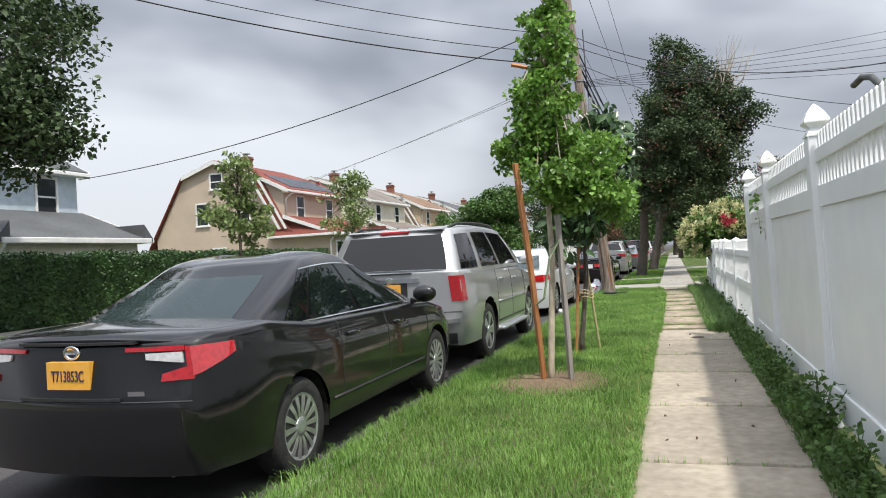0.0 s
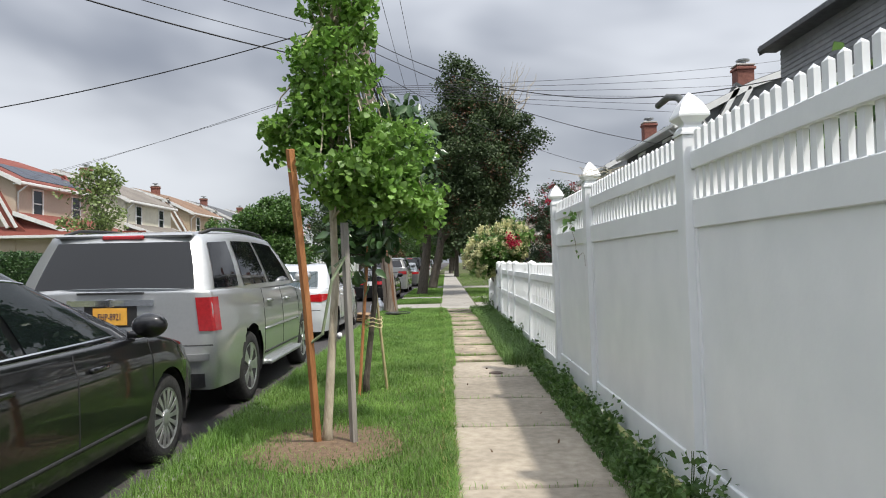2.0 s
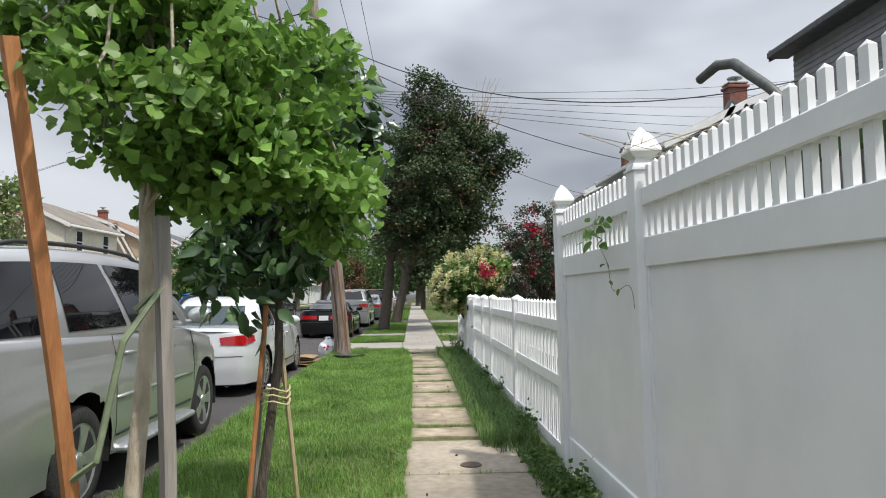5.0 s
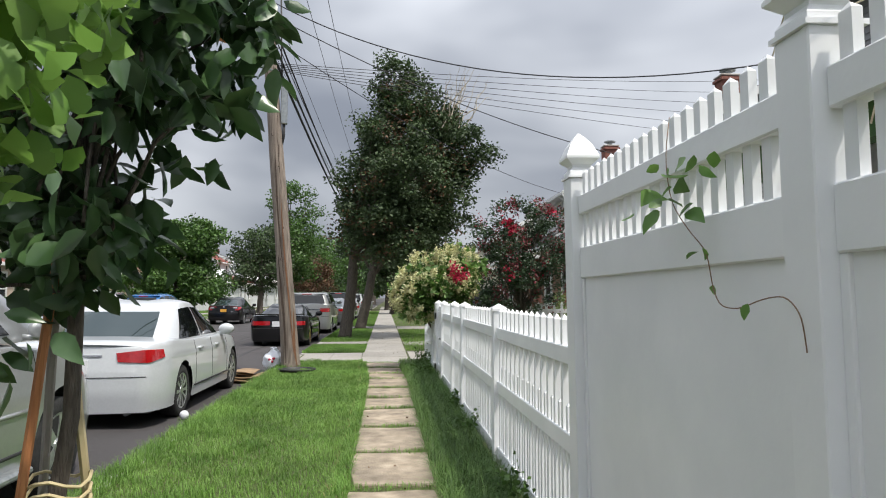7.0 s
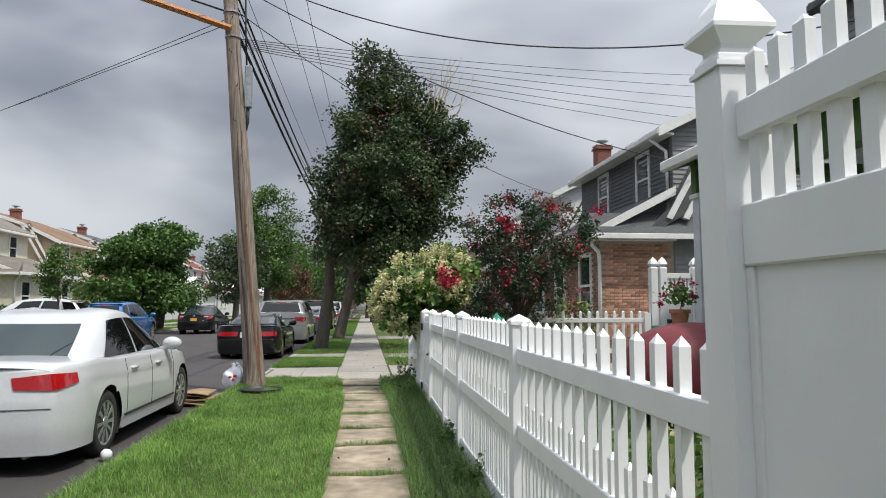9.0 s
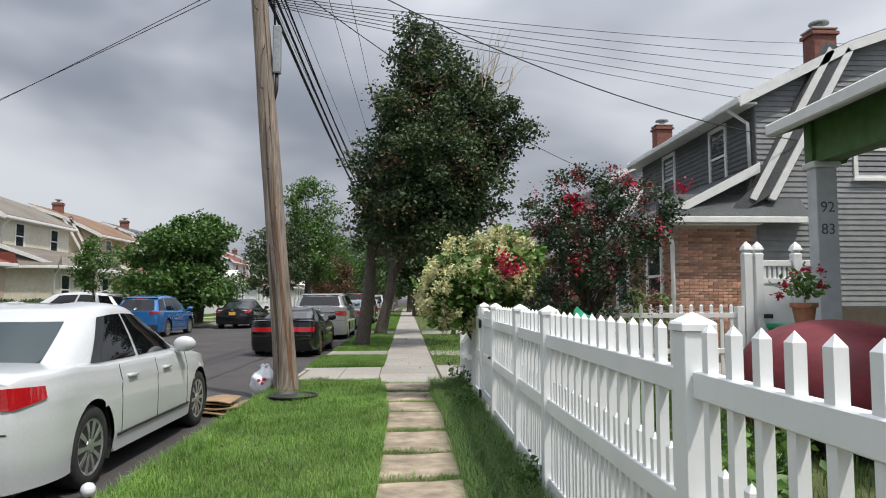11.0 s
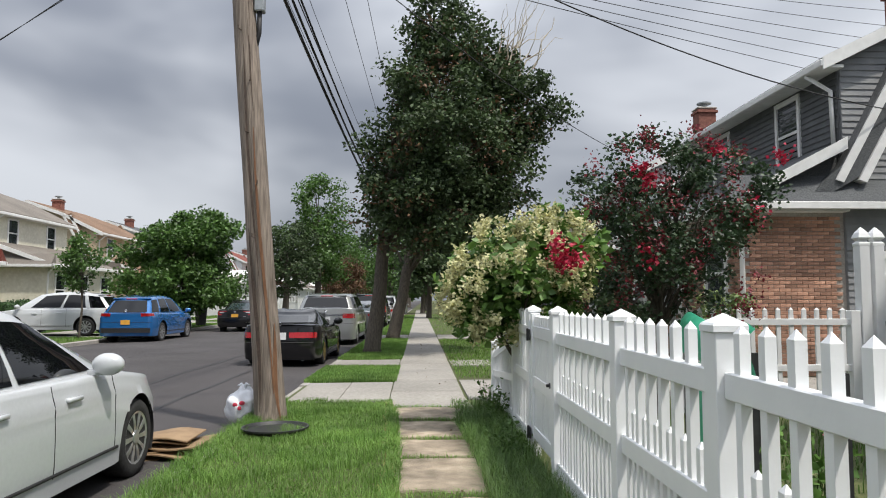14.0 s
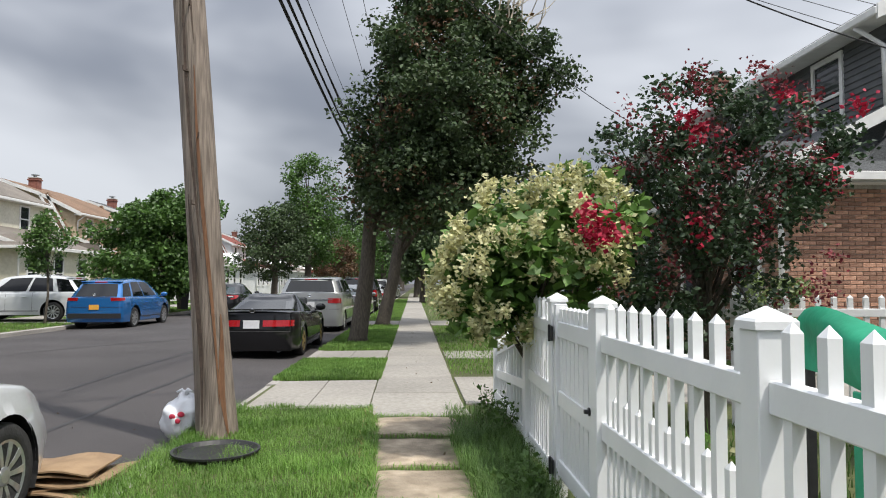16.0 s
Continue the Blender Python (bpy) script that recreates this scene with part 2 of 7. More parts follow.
def thing(name, label, category, at=(0, 0, 0), group="", kind="", turn=0.0):
    ob = new(name)
    ob.empty_display_size = 0.2
    ob.matrix_basis = pose(*at, 0, 0, turn)
    return tagged(ob, label, category, group, kind)


def part(name, bm, mat, parent=None, label="", smooth=False, kind=""):
    me = bpy.data.meshes.new(name)
    bm.to_mesh(me)
    bm.free()
    me.materials.append(mat)
    if smooth:
        me.polygons.foreach_set("use_smooth", [True] * len(me.polygons))
    ob = new(name, me)
    ob.parent = parent
    return tagged(ob, label, kind=kind)


def share(name, me, parent, at, turn=0.0, tilt=0.0):
    """A piece on shared mesh data."""
    ob = new(name, me)
    ob.parent = parent
    ob.matrix_basis = pose(*at, tilt, 0, turn)
    return ob


def box(bm, a, b, bev=0.0):
    x0, y0, z0 = a
    x1, y1, z1 = b
    v = [bm.verts.new(p) for p in ((x0, y0, z0), (x1, y0, z0), (x1, y1, z0), (x0, y1, z0), (x0, y0, z1), (x1, y0, z1), (x1, y1, z1), (x0, y1, z1))]
    f = [bm.faces.new([v[i] for i in q]) for q in ((3, 2, 1, 0), (4, 5, 6, 7), (0, 1, 5, 4), (1, 2, 6, 5), (2, 3, 7, 6), (3, 0, 4, 7))]
    if bev:
        edges = list({e for q in f for e in q.edges})
        bmesh.ops.bevel(bm, geom=edges, offset=bev, segments=1, affect="EDGES")
    return bm


def cube(a, b, bev=0.0):
    return box(bmesh.new(), a, b, bev)


def poly_prism(bm, pts, axis, lo, hi):
    """A flat outline (list of 2D points) pushed along an axis from lo to hi."""
    def place(p, h):
        return {"x": (h, p[0], p[1]), "y": (p[0], h, p[1]), "z": (p[0], p[1], h)}[axis]
    a = [bm.verts.new(place(p, lo)) for p in pts]
    b = [bm.verts.new(place(p, hi)) for p in pts]
    n = len(pts)
    bm.faces.new(a)
    bm.faces.new(b[::-1])
    for i in range(n):
        bm.faces.new((a[i], b[i], b[(i + 1) % n], a[(i + 1) % n]))
    bmesh.ops.recalc_face_normals(bm, faces=bm.faces[:])
    return bm


def tube(bm, pts, radii, n=8, cap=True):
    pts = [Vector(p) for p in pts]
    if isinstance(radii, (int, float)):
        radii = [radii] * len(pts)
    rings = []
    side = None
    for i, p in enumerate(pts):
        d = (pts[min(i + 1, len(pts) - 1)] - pts[max(i - 1, 0)]).normalized()
        if side is None:
            side = d.cross(Vector((0, 0, 1)) if abs(d.z) < 0.9 else Vector((1, 0, 0))).normalized()
        side = (side - d * side.dot(d)).normalized()
        up = d.cross(side)
        rings.append([bm.verts.new(p + (side * math.cos(a) + up * math.sin(a)) * radii[i]) for a in (2 * math.pi * k / n for k in range(n))])
    for a, b in zip(rings, rings[1:]):
        for k in range(n):
            bm.faces.new((a[k], a[(k + 1) % n], b[(k + 1) % n], b[k]))
    if cap and n > 2:
        bm.faces.new(rings[0][::-1])
        bm.faces.new(rings[-1])
    return bm


def lathe(bm, profile, axis="z", n=20, at=(0, 0, 0)):
    """Turns (radius, height) points round an axis."""
    rings = []
    for r, h in profile:
        ring = []
        for k in range(n):
            a = 2 * math.pi * k / n
            c, s = r * math.cos(a), r * math.sin(a)
            p = {"z": (c, s, h), "x": (h, c, s), "y": (c, h, s)}[axis]
            ring.append(bm.verts.new((p[0] + at[0], p[1] + at[1], p[2] + at[2])))
        rings.append(ring)
    for a, b in zip(rings, rings[1:]):
        for k in range(n):
            bm.faces.new((a[k], a[(k + 1) % n], b[(k + 1) % n], b[k]))
    bm.faces.new(rings[0][::-1])
    bm.faces.new(rings[-1])
    bmesh.ops.recalc_face_normals(bm, faces=bm.faces[:])
    return bm


def mesh_from_arrays(name, verts, faces, mat, parent=None, label="", kind="", smooth=False):
    me = bpy.data.meshes.new(name)
    verts, faces = np.asarray(verts, np.float32), np.asarray(faces, np.int32)
    me.vertices.add(len(verts))
    me.vertices.foreach_set("co", verts.ravel())
    k = faces.shape[1]
    me.loops.add(faces.size)
    me.loops.foreach_set("vertex_index", faces.ravel())
    me.polygons.add(len(faces))
    me.polygons.foreach_set("loop_start", np.arange(len(faces), dtype=np.int32) * k)
    me.update(calc_edges=True)
    me.validate()
    me.materials.append(mat)
    if smooth:
        me.polygons.foreach_set("use_smooth", [True] * len(me.polygons))
    ob = new(name, me)
    ob.parent = parent
    return tagged(ob, label, kind=kind)


def writing(text, size, mat, parent, m, name="lettering", depth=0.002):
    """Characters of the built-in font as a mesh, standing on the plane of the pose m."""
    cu = bpy.data.curves.new("lettering", "FONT")
    cu.body, cu.size, cu.extrude, cu.align_x, cu.align_y = text, size, depth, "CENTER", "CENTER"
    tmp = bpy.data.objects.new("lettering", cu)
    scene.collection.objects.link(tmp)
    bpy.context.view_layer.update()
    me = bpy.data.meshes.new_from_object(tmp.evaluated_get(bpy.context.evaluated_depsgraph_get()))
    bpy.data.objects.remove(tmp)
    bpy.data.curves.remove(cu)
    me.materials.clear()
    me.materials.append(mat)
    ob = new(name, me)
    ob.parent, ob.matrix_basis = parent, m
    return ob


def leaf_cloud(name, centres, size, mat, parent, shape="oval", droop=0.3, spread=0.35, label="", stretch=1.0):
    """Single leaves at the given places, each a small folded blade with its own turn."""
    c = np.asarray(centres)
    n = len(c)
    out = rng.normal(size=(n, 3))
    out[:, 2] = out[:, 2] * 0.6 - droop
    out /= np.linalg.norm(out, axis=1)[:, None]
    ref = rng.normal(size=(n, 3))
    side = np.cross(out, ref)
    side /= np.linalg.norm(side, axis=1)[:, None]
    nor = np.cross(out, side)
    s = (size * rng.uniform(0.65, 1.25, n))[:, None]
    if shape == "fan":
        prof = ((0, 0, 0), (0.58, 0.55, 0.10), (0.36, 0.86, 0.0), (0.08, 0.92, -0.05), (0.0, 0.8, -0.05), (-0.08, 0.92, -0.05), (-0.36, 0.86, 0.0), (-0.58, 0.55, 0.10))
        faces = ((0, 1, 2), (0, 2, 3), (0, 3, 4), (0, 4, 5), (0, 5, 6), (0, 6, 7))
    elif shape == "long":
        prof = ((0, 0, 0), (0.2, 0.2, 0.07), (0.3, 0.5, 0.06), (0.17, 0.9, 0.0), (0.0, 1.2, -0.14), (-0.17, 0.9, 0.0), (-0.3, 0.5, 0.06), (-0.2, 0.2, 0.07), (0, 0.55, -0.03))
        faces = ((0, 1, 8), (1, 2, 8), (2, 3, 8), (3, 4, 8), (4, 5, 8), (5, 6, 8), (6, 7, 8), (7, 0, 8))
    else:
        prof = ((0, 0, 0), (0.34, 0.45, 0.08), (0, 1.0, -0.05), (-0.34, 0.45, 0.08))
        faces = ((0, 1, 2), (0, 2, 3))
    v = np.stack([c + s * (a * side + b * stretch * out + d * nor) for a, b, d in prof], axis=1).reshape(-1, 3)
    f = (np.arange(n)[:, None, None] * len(prof) + np.asarray(faces)[None]).reshape(-1, 3)
    return mesh_from_arrays(name, v, f, mat, parent, label)


def clumps(blobs, n_clumps, n_leaves, clump_r, shell=0.55, seed=1):
    """Leaf places in uneven clumps within ellipsoids (centre, radii, share)."""
    g = np.random.default_rng(seed)
    w = np.array([b[2] for b in blobs], float)
    w /= w.sum()
    pick = g.choice(len(blobs), n_clumps, p=w)
    d = g.normal(size=(n_clumps, 3))
    d /= np.linalg.norm(d, axis=1)[:, None]
    r = g.uniform(shell, 1.0, n_clumps) ** 0.6 * g.uniform(0.78, 1.12, n_clumps)
    cen = np.array([blobs[i][0] for i in pick]) + d * r[:, None] * np.array([blobs[i][1] for i in pick])
    owner = g.integers(0, n_clumps, n_leaves)
    size = g.uniform(0.6, 1.3, n_clumps)[owner]
    off = g.normal(size=(n_leaves, 3))
    far = np.linalg.norm(off, axis=1)
    off *= (np.minimum(far, 1.9) / far)[:, None]
    pts = cen[owner] + off * (clump_r * size)[:, None] * np.array([1, 1, 0.75])
    return cen, pts


def limb(bm, a, b, r0, r1, seed=0, n=6, wobble=0.06, steps=5):
    g = np.random.default_rng(seed)
    a, b = np.asarray(a, float), np.asarray(b, float)
    ln = np.linalg.norm(b - a)
    pts, rad = [], []
    for i in range(steps + 1):
        u = i / steps
        p = a + (b - a) * u
        p[2] += 0.12 * ln * math.sin(u * math.pi) * (0.3 if abs(b[2] - a[2]) > 0.8 * ln else 1)
        if 0 < i:
            p = p + g.normal(size=3) * wobble * ln * 0.3 * (0.4 if i == steps else 1)
        pts.append(p)
        rad.append(r0 + (r1 - r0) * u)
    tube(bm, pts, rad, n)


def tree(name, label, base, trunk_top, trunk_r, blobs, n_clumps, n_leaves, leaf, clump_r, mat, bark=BARK, limbs=26,
         shape="oval", droop=0.3, seed=1, group="", shell=0.5, extra=None, category="tree", stretch=1.0):
    """A tree: tapered trunk with limbs, and a crown of single leaves in clumps. Blobs are given in the tree's own frame."""
    root = thing(name, label, category, base, group)
    cen, pts = clumps(blobs, n_clumps, n_leaves, clump_r, shell, seed)
    low = min(b[0][2] - b[1][2] for b in blobs)
    bm = bmesh.new()
    top = Vector(trunk_top)
    mids = [Vector((0, 0, -0.05)), Vector((0, 0, 0.12)), top * 0.33 + Vector((0.03, 0.02, 0)), top * 0.66 + Vector((-0.04, 0.02, 0)), top]
    tube(bm, mids, [trunk_r * 1.5, trunk_r * 1.12, trunk_r * 0.92, trunk_r * 0.78, trunk_r * 0.42], 10)
    part("trunk", bm, bark, root, smooth=True)
    wood = bmesh.new()
    g = np.random.default_rng(seed + 50)
    for i in range(min(limbs, len(cen))):
        c = cen[i]
        u = g.uniform(0.45, 1.0)
        start = np.array(top * u)
        limb(wood, start, c, trunk_r * 0.32 * (1.25 - 0.6 * u), max(0.006, trunk_r * 0.04), seed + i)
    part("branchwork", wood, bark, root, smooth=True, kind="stuff")
    leaf_cloud("crown", pts, leaf, mat, root, shape, droop, stretch=stretch)
    if extra:
        emat, enum, esize, elabel = extra
        _, p2 = clumps(blobs, max(12, n_clumps // 4), enum, clump_r, shell, seed + 9)
        leaf_cloud("dry_leaves", p2, esize, emat, root, shape, droop, label=elabel)
    return root


def blades(name, places, height, width, mat, parent=None, label="", lean=0.35, kind="", category="", bend=0.5):
    """Grass blades: bent tapering strips at the given ground places."""
    p = np.asarray(places)
    n = len(p)
    a = rng.uniform(0, 2 * np.pi, n)
    h = (height * rng.uniform(0.5, 1.25, n))[:, None]
    d = np.stack([np.cos(a), np.sin(a), np.zeros(n)], 1)
    s = np.stack([-np.sin(a), np.cos(a), np.zeros(n)], 1) * width * 0.5
    up = np.array([0, 0, 1.0])
    ln = rng.uniform(0.2, 1.0, n)[:, None] * lean
    mid = p + up * h * 0.6 + d * h * ln * 0.45
    tip = p + up * h * (1 - ln * bend * 0.6) + d * h * ln * (1 + bend)
    v = np.stack([p - s, p + s, mid + s * 0.7, mid - s * 0.7, tip], axis=1).reshape(-1, 3)
    f = (np.arange(n)[:, None, None] * 5 + np.array(((0, 1, 2), (0, 2, 3), (3, 2, 4)))[None]).reshape(-1, 3)
    ob = mesh_from_arrays(name, v, f, mat, parent, label, kind)
    return tagged(ob, category=category)

# ---- the street: ground, road, kerbs, pavement ----
ROAD_Z = -0.13


def kerb_x(y):
    return -1.87 + 0.008 * y


def walk_x(y):
    """The pavement's edge towards the road."""
    return 0.04 - 0.18 * min(max((y - 18.5) / 4.0, 0), 1)


ROAD_W, WALK_W = 9.3, 1.06
YS = [-60, -20, -8, 0, 8, 15, 22, 30, 40, 55, 80, 120, 200, 400, 1500]


def ribbon(bm, x0, x1, z, ys=YS, z1=None):
    a = [(bm.verts.new((x0(y), y, z)), bm.verts.new((x1(y), y, z if z1 is None else z1))) for y in ys]
    for p, q in zip(a, a[1:]):
        bm.faces.new((p[0], p[1], q[1], q[0]))
    return bm


bm = bmesh.new()
ribbon(bm, lambda y: kerb_x(y) + 0.1, lambda y: 1500.0, -0.012)
ribbon(bm, lambda y: kerb_x(y) - ROAD_W - 1500.0, lambda y: kerb_x(y) - ROAD_W - 0.1, -0.012)
ribbon(bm, lambda y: kerb_x(y) - ROAD_W - 0.1, lambda y: kerb_x(y) + 0.1, -0.3)
tagged(part("ground", bm, SOIL), "lawn soil on both sides of the street", "ground", kind="structure")
bm = bmesh.new()
cols = [0, 0.15, 0.5, 0.85, 1.0]
rows = [[bm.verts.new((kerb_x(y) + 0.02 - (ROAD_W + 0.04) * u, y, ROAD_Z + 0.07 * (1 - (2 * u - 1) ** 2))) for u in cols] for y in YS]
for p, q in zip(rows, rows[1:]):
    for i in range(4):
        bm.faces.new((p[i + 1], p[i], q[i], q[i + 1]))
tagged(part("road", bm, ASPHALT, smooth=True), "worn dark asphalt road with patched seams", "road", kind="structure")
seams = thing("tar_seam", "dark tar seams sealing cracks in the asphalt", "road seam", kind="structure")
for i, (x0, y0, x1, y1) in enumerate(((-7.8, 29.2, -5.0, 33.5), (-4.4, 24, -3.9, 60), (-9.4, 36, -7.0, 37.2), (-3.4, 12, -3.2, 30))):
    bm = bmesh.new()
    pts = []
    for k in range(15):
        u = k / 14
        x, y = x0 + (x1 - x0) * u + rng.normal() * 0.05, y0 + (y1 - y0) * u
        uu = (kerb_x(y) + 0.02 - x) / (ROAD_W + 0.04)
        zz = np.interp(uu, cols, [ROAD_Z + 0.07 * (1 - (2 * c - 1) ** 2) for c in cols])
        pts.append((x, y, zz + 0.004))
    va = [(bm.verts.new((x - 0.035, y, z)), bm.verts.new((x + 0.035, y + 0.01, z))) for x, y, z in pts]
    for p, q in zip(va, va[1:]):
        bm.faces.new((p[0], p[1], q[1], q[0]))
    part("seam", bm, TAR, seams)

# kerb stones on both sides, dropped at the driveways
kerb_near = thing("kerb_near", "grey concrete kerb along the grass verge", "kerb", kind="structure")
kerb_far = thing("kerb_far", "grey concrete kerb on the far side", "kerb", kind="structure")
for i in range(-4, 40):
    y0, y1 = i * 3.0, i * 3.0 + 2.985
    low = any(a < (y0 + y1) / 2 < b for a, b in ((21.6, 24.6),))
    bm = bmesh.new()
    top = -0.02 if low else -0.004
    vs = []
    for y in (y0, y1):
        x = kerb_x(y)
        vs.append([bm.verts.new(p) for p in ((x, y, -0.28), (x, y, top - 0.02), (x + 0.025, y, top), (x + 0.15, y, top), (x + 0.15, y, -0.28))])
    for k in range(4):
        bm.faces.new((vs[0][k], vs[0][k + 1], vs[1][k + 1], vs[1][k]))
    bm.faces.new(vs[0]); bm.faces.new(vs[1][::-1])
    bmesh.ops.recalc_face_normals(bm, faces=bm.faces[:])
    part("kerb_stone", bm, KERB, kerb_near)
    bm = bmesh.new()
    vs = []
    for y in (y0, y1):
        x = kerb_x(y) - ROAD_W
        vs.append([bm.verts.new(p) for p in ((x, y, -0.28), (x, y, -0.02), (x - 0.025, y, 0.0), (x - 0.15, y, 0.0), (x - 0.15, y, -0.28))])
    for k in range(4):
        bm.faces.new((vs[0][k], vs[0][k + 1], vs[1][k + 1], vs[1][k]))
    bm.faces.new(vs[0]); bm.faces.new(vs[1][::-1])
    bmesh.ops.recalc_face_normals(bm, faces=bm.faces[:])
    part("kerb_stone", bm, KERB, kerb_far)

# pavement slabs; between 11.2 and 21.5 m they are worn and overgrown at the joints
pavement = thing("pavement", "worn concrete slab pavement, grass growing in its joints", "pavement", kind="structure")
slab_edges = [-6.1, -4.6, -3.1, -1.6, -0.05, 1.5, 3.05, 4.55, 6.05, 7.55, 8.7, 9.95, 11.15]
worn = [11.25, 11.85, 13.0, 14.25, 15.5, 16.45, 17.5, 18.65, 19.5, 20.6, 21.5]
SLABS = [(a, b, 0) for a, b in zip(slab_edges, slab_edges[1:])] + [(a, b, 1) for a, b in zip(worn, worn[1:])]
y = 21.6
while y < 110:
    SLABS.append((y, y + 1.5, 2))
    y += 1.5
for i, (y0, y1, kind) in enumerate(SLABS):
    gap = (0.012, 0.065, 0.012)[kind]
    g = np.random.default_rng(i)
    bm = bmesh.new()
    lx, rx = (0.0, WALK_W) if kind != 1 else (g.uniform(-0.02, 0.08), 0.88 + g.uniform(-0.14, 0.08))
    lift = g.uniform(-0.006, 0.012, 4) if kind == 1 else g.uniform(-0.003, 0.003, 4)
    corners = ((lx, y0 + gap), (rx, y0 + gap), (rx, y1 - gap), (lx, y1 - gap))
    ring = []
    for k, (x, yy) in enumerate(corners):
        nx, ny = corners[(k + 1) % 4]
        for u in (0.0, 0.25, 0.5, 0.75):
            j = g.normal(size=2) * (0.03 if kind == 1 else 0.003)
            px, py = x + (nx - x) * u + j[0], yy + (ny - yy) * u + j[1]
            ring.append((px + walk_x(py), py, 0.012 + lift[k] * (1 - u) + lift[(k + 1) % 4] * u))
    cx, cy = sum(p[0] for p in ring) / 16, sum(p[1] for p in ring) / 16
    top = [bm.verts.new((cx + (p[0] - cx) * 0.985, cy + (p[1] - cy) * 0.985, p[2])) for p in ring]
    edge = [bm.verts.new((p[0], p[1], p[2] - 0.012)) for p in ring]
    low = [bm.verts.new((p[0], p[1], -0.08)) for p in ring]
    bm.faces.new(top)
    for k in range(16):
        bm.faces.new((top[k], edge[k], edge[(k + 1) % 16], top[(k + 1) % 16]))
        bm.faces.new((edge[k], low[k], low[(k + 1) % 16], edge[(k + 1) % 16]))
    bmesh.ops.recalc_face_normals(bm, faces=bm.faces[:])
    part("slab", bm, (CONCRETE, CONCRETE_WORN)[kind] if kind < 2 else CONCRETE_NEW, pavement)

# driveway aprons and paths that cross the verge
def apron(name, label, y0, y1, side="verge"):
    root = thing(name, label, "driveway", kind="structure")
    n = 2 if side == "verge" else 4
    for k in range(n):
        bm = bmesh.new()
        vs = []
        for y in (y0, y1):
            if side == "verge":
                a, b = kerb_x(y) + 0.155, walk_x(y) - 0.012
                za, zb = -0.002, 0.01
            else:
                a, b, za, zb = walk_x(y) + WALK_W + 0.03, 9.0, 0.01, 0.03
            u0, u1 = k / n, (k + 1) / n
            xa, xb = a + (b - a) * u0 + 0.006, a + (b - a) * u1 - 0.006
            z0, z1 = za + (zb - za) * u0, za + (zb - za) * u1
            vs.append([bm.verts.new(p) for p in ((xa, y, z0), (xb, y, z1), (xb, y, -0.15), (xa, y, -0.15))])
        for q in ((0, 1), (1, 2), (2, 3), (3, 0)):
            bm.faces.new((vs[0][q[0]], vs[0][q[1]], vs[1][q[1]], vs[1][q[0]]))
        bm.faces.new(vs[0]); bm.faces.new(vs[1])
        bmesh.ops.recalc_face_normals(bm, faces=bm.faces[:])
        part("slab", bm, CONCRETE_NEW, root)


apron("driveway_1", "pale concrete driveway apron crossing the verge", 22.1, 24.3)
apron("driveway_2", "pale concrete driveway beside the grey house", 22.3, 24.6, "yard")
apron("path_1", "narrow concrete path crossing the verge", 27.1, 28.75)
apron("path_2", "narrow concrete path to the front yard", 27.2, 28.6, "yard")
apron("driveway_3", "pale concrete driveway apron further along", 37.5, 40.2)
apron("driveway_4", "pale concrete driveway of a neighbour", 37.5, 40.2, "yard")

# pavement on the far side, with driveways
far_walk = thing("pavement_far", "pale concrete pavement across the road", "pavement", kind="structure")
for i in range(-4, 60):
    y0 = i * 1.8
    x = kerb_x(y0) - ROAD_W - 3.0
    part("slab", cube((x - 1.3, y0 + 0.01, -0.1), (x, y0 + 1.79, 0.012)), CONCRETE_NEW, far_walk)
for y0 in (39.0, 54.7, 66.2):
    x = kerb_x(y0) - ROAD_W
    for k in range(3):
        part("slab", cube((x - 3.0 + k * 0.95, y0, -0.1), (x - 3.0 + k * 0.95 + 0.93, y0 + 2.8, 0.006)), CONCRETE_NEW, far_walk)

# round iron cover in the pavement
bm = bmesh.new()
lathe(bm, [(0.085, 0.0), (0.085, 0.012), (0.075, 0.018), (0.02, 0.018)], n=20)
m_cover = part("manhole_cover", bm, IRON, label="small round rusty iron cover set in the pavement")
m_cover.location = (0.6, 10.2, 0.004)
tagged(m_cover, category="cover")

# ---- white vinyl fences ----
FX0, FX1 = 1.25, 1.377           # street and yard face of the posts


def cap_mesh(bm, y, z, w, tall):
    """Post cap: a plinth, a waisted neck and a pointed gothic head, or a plain shallow pyramid."""
    cx = (FX0 + FX1) / 2
    prof = ((0.56, 0), (0.56, 0.012), (0.48, 0.014), (0.48, 0.03), (0.36, 0.05), (0.36, 0.062), (0.62, 0.092), (0.62, 0.104), (0.42, 0.16), (0.2, 0.2), (0.02, 0.225)) if tall \
        else ((0.58, 0), (0.58, 0.022), (0.52, 0.03), (0.02, 0.062))
    rings = []
    for f, h in prof:
        r = f * w
        rings.append([bm.verts.new((cx + sx * r, y + sy * r, z + h)) for sx, sy in ((-1, -1), (1, -1), (1, 1), (-1, 1))])
    for a, b in zip(rings, rings[1:]):
        for k in range(4):
            bm.faces.new((a[k], a[(k + 1) % 4], b[(k + 1) % 4], b[k]))
    bm.faces.new(rings[0][::-1]); bm.faces.new(rings[-1])
    return bm


def post(parent, y, top, tall):
    h = 0.0635 if tall else 0.052
    c = (FX0 + FX1) / 2
    p = part("post", cube((c - h, y - h, -0.05), (c + h, y + h, top), 0.004), VINYL, parent)
    part("cap", cap_mesh(bmesh.new(), y, top, 2 * h, tall), VINYL, p)


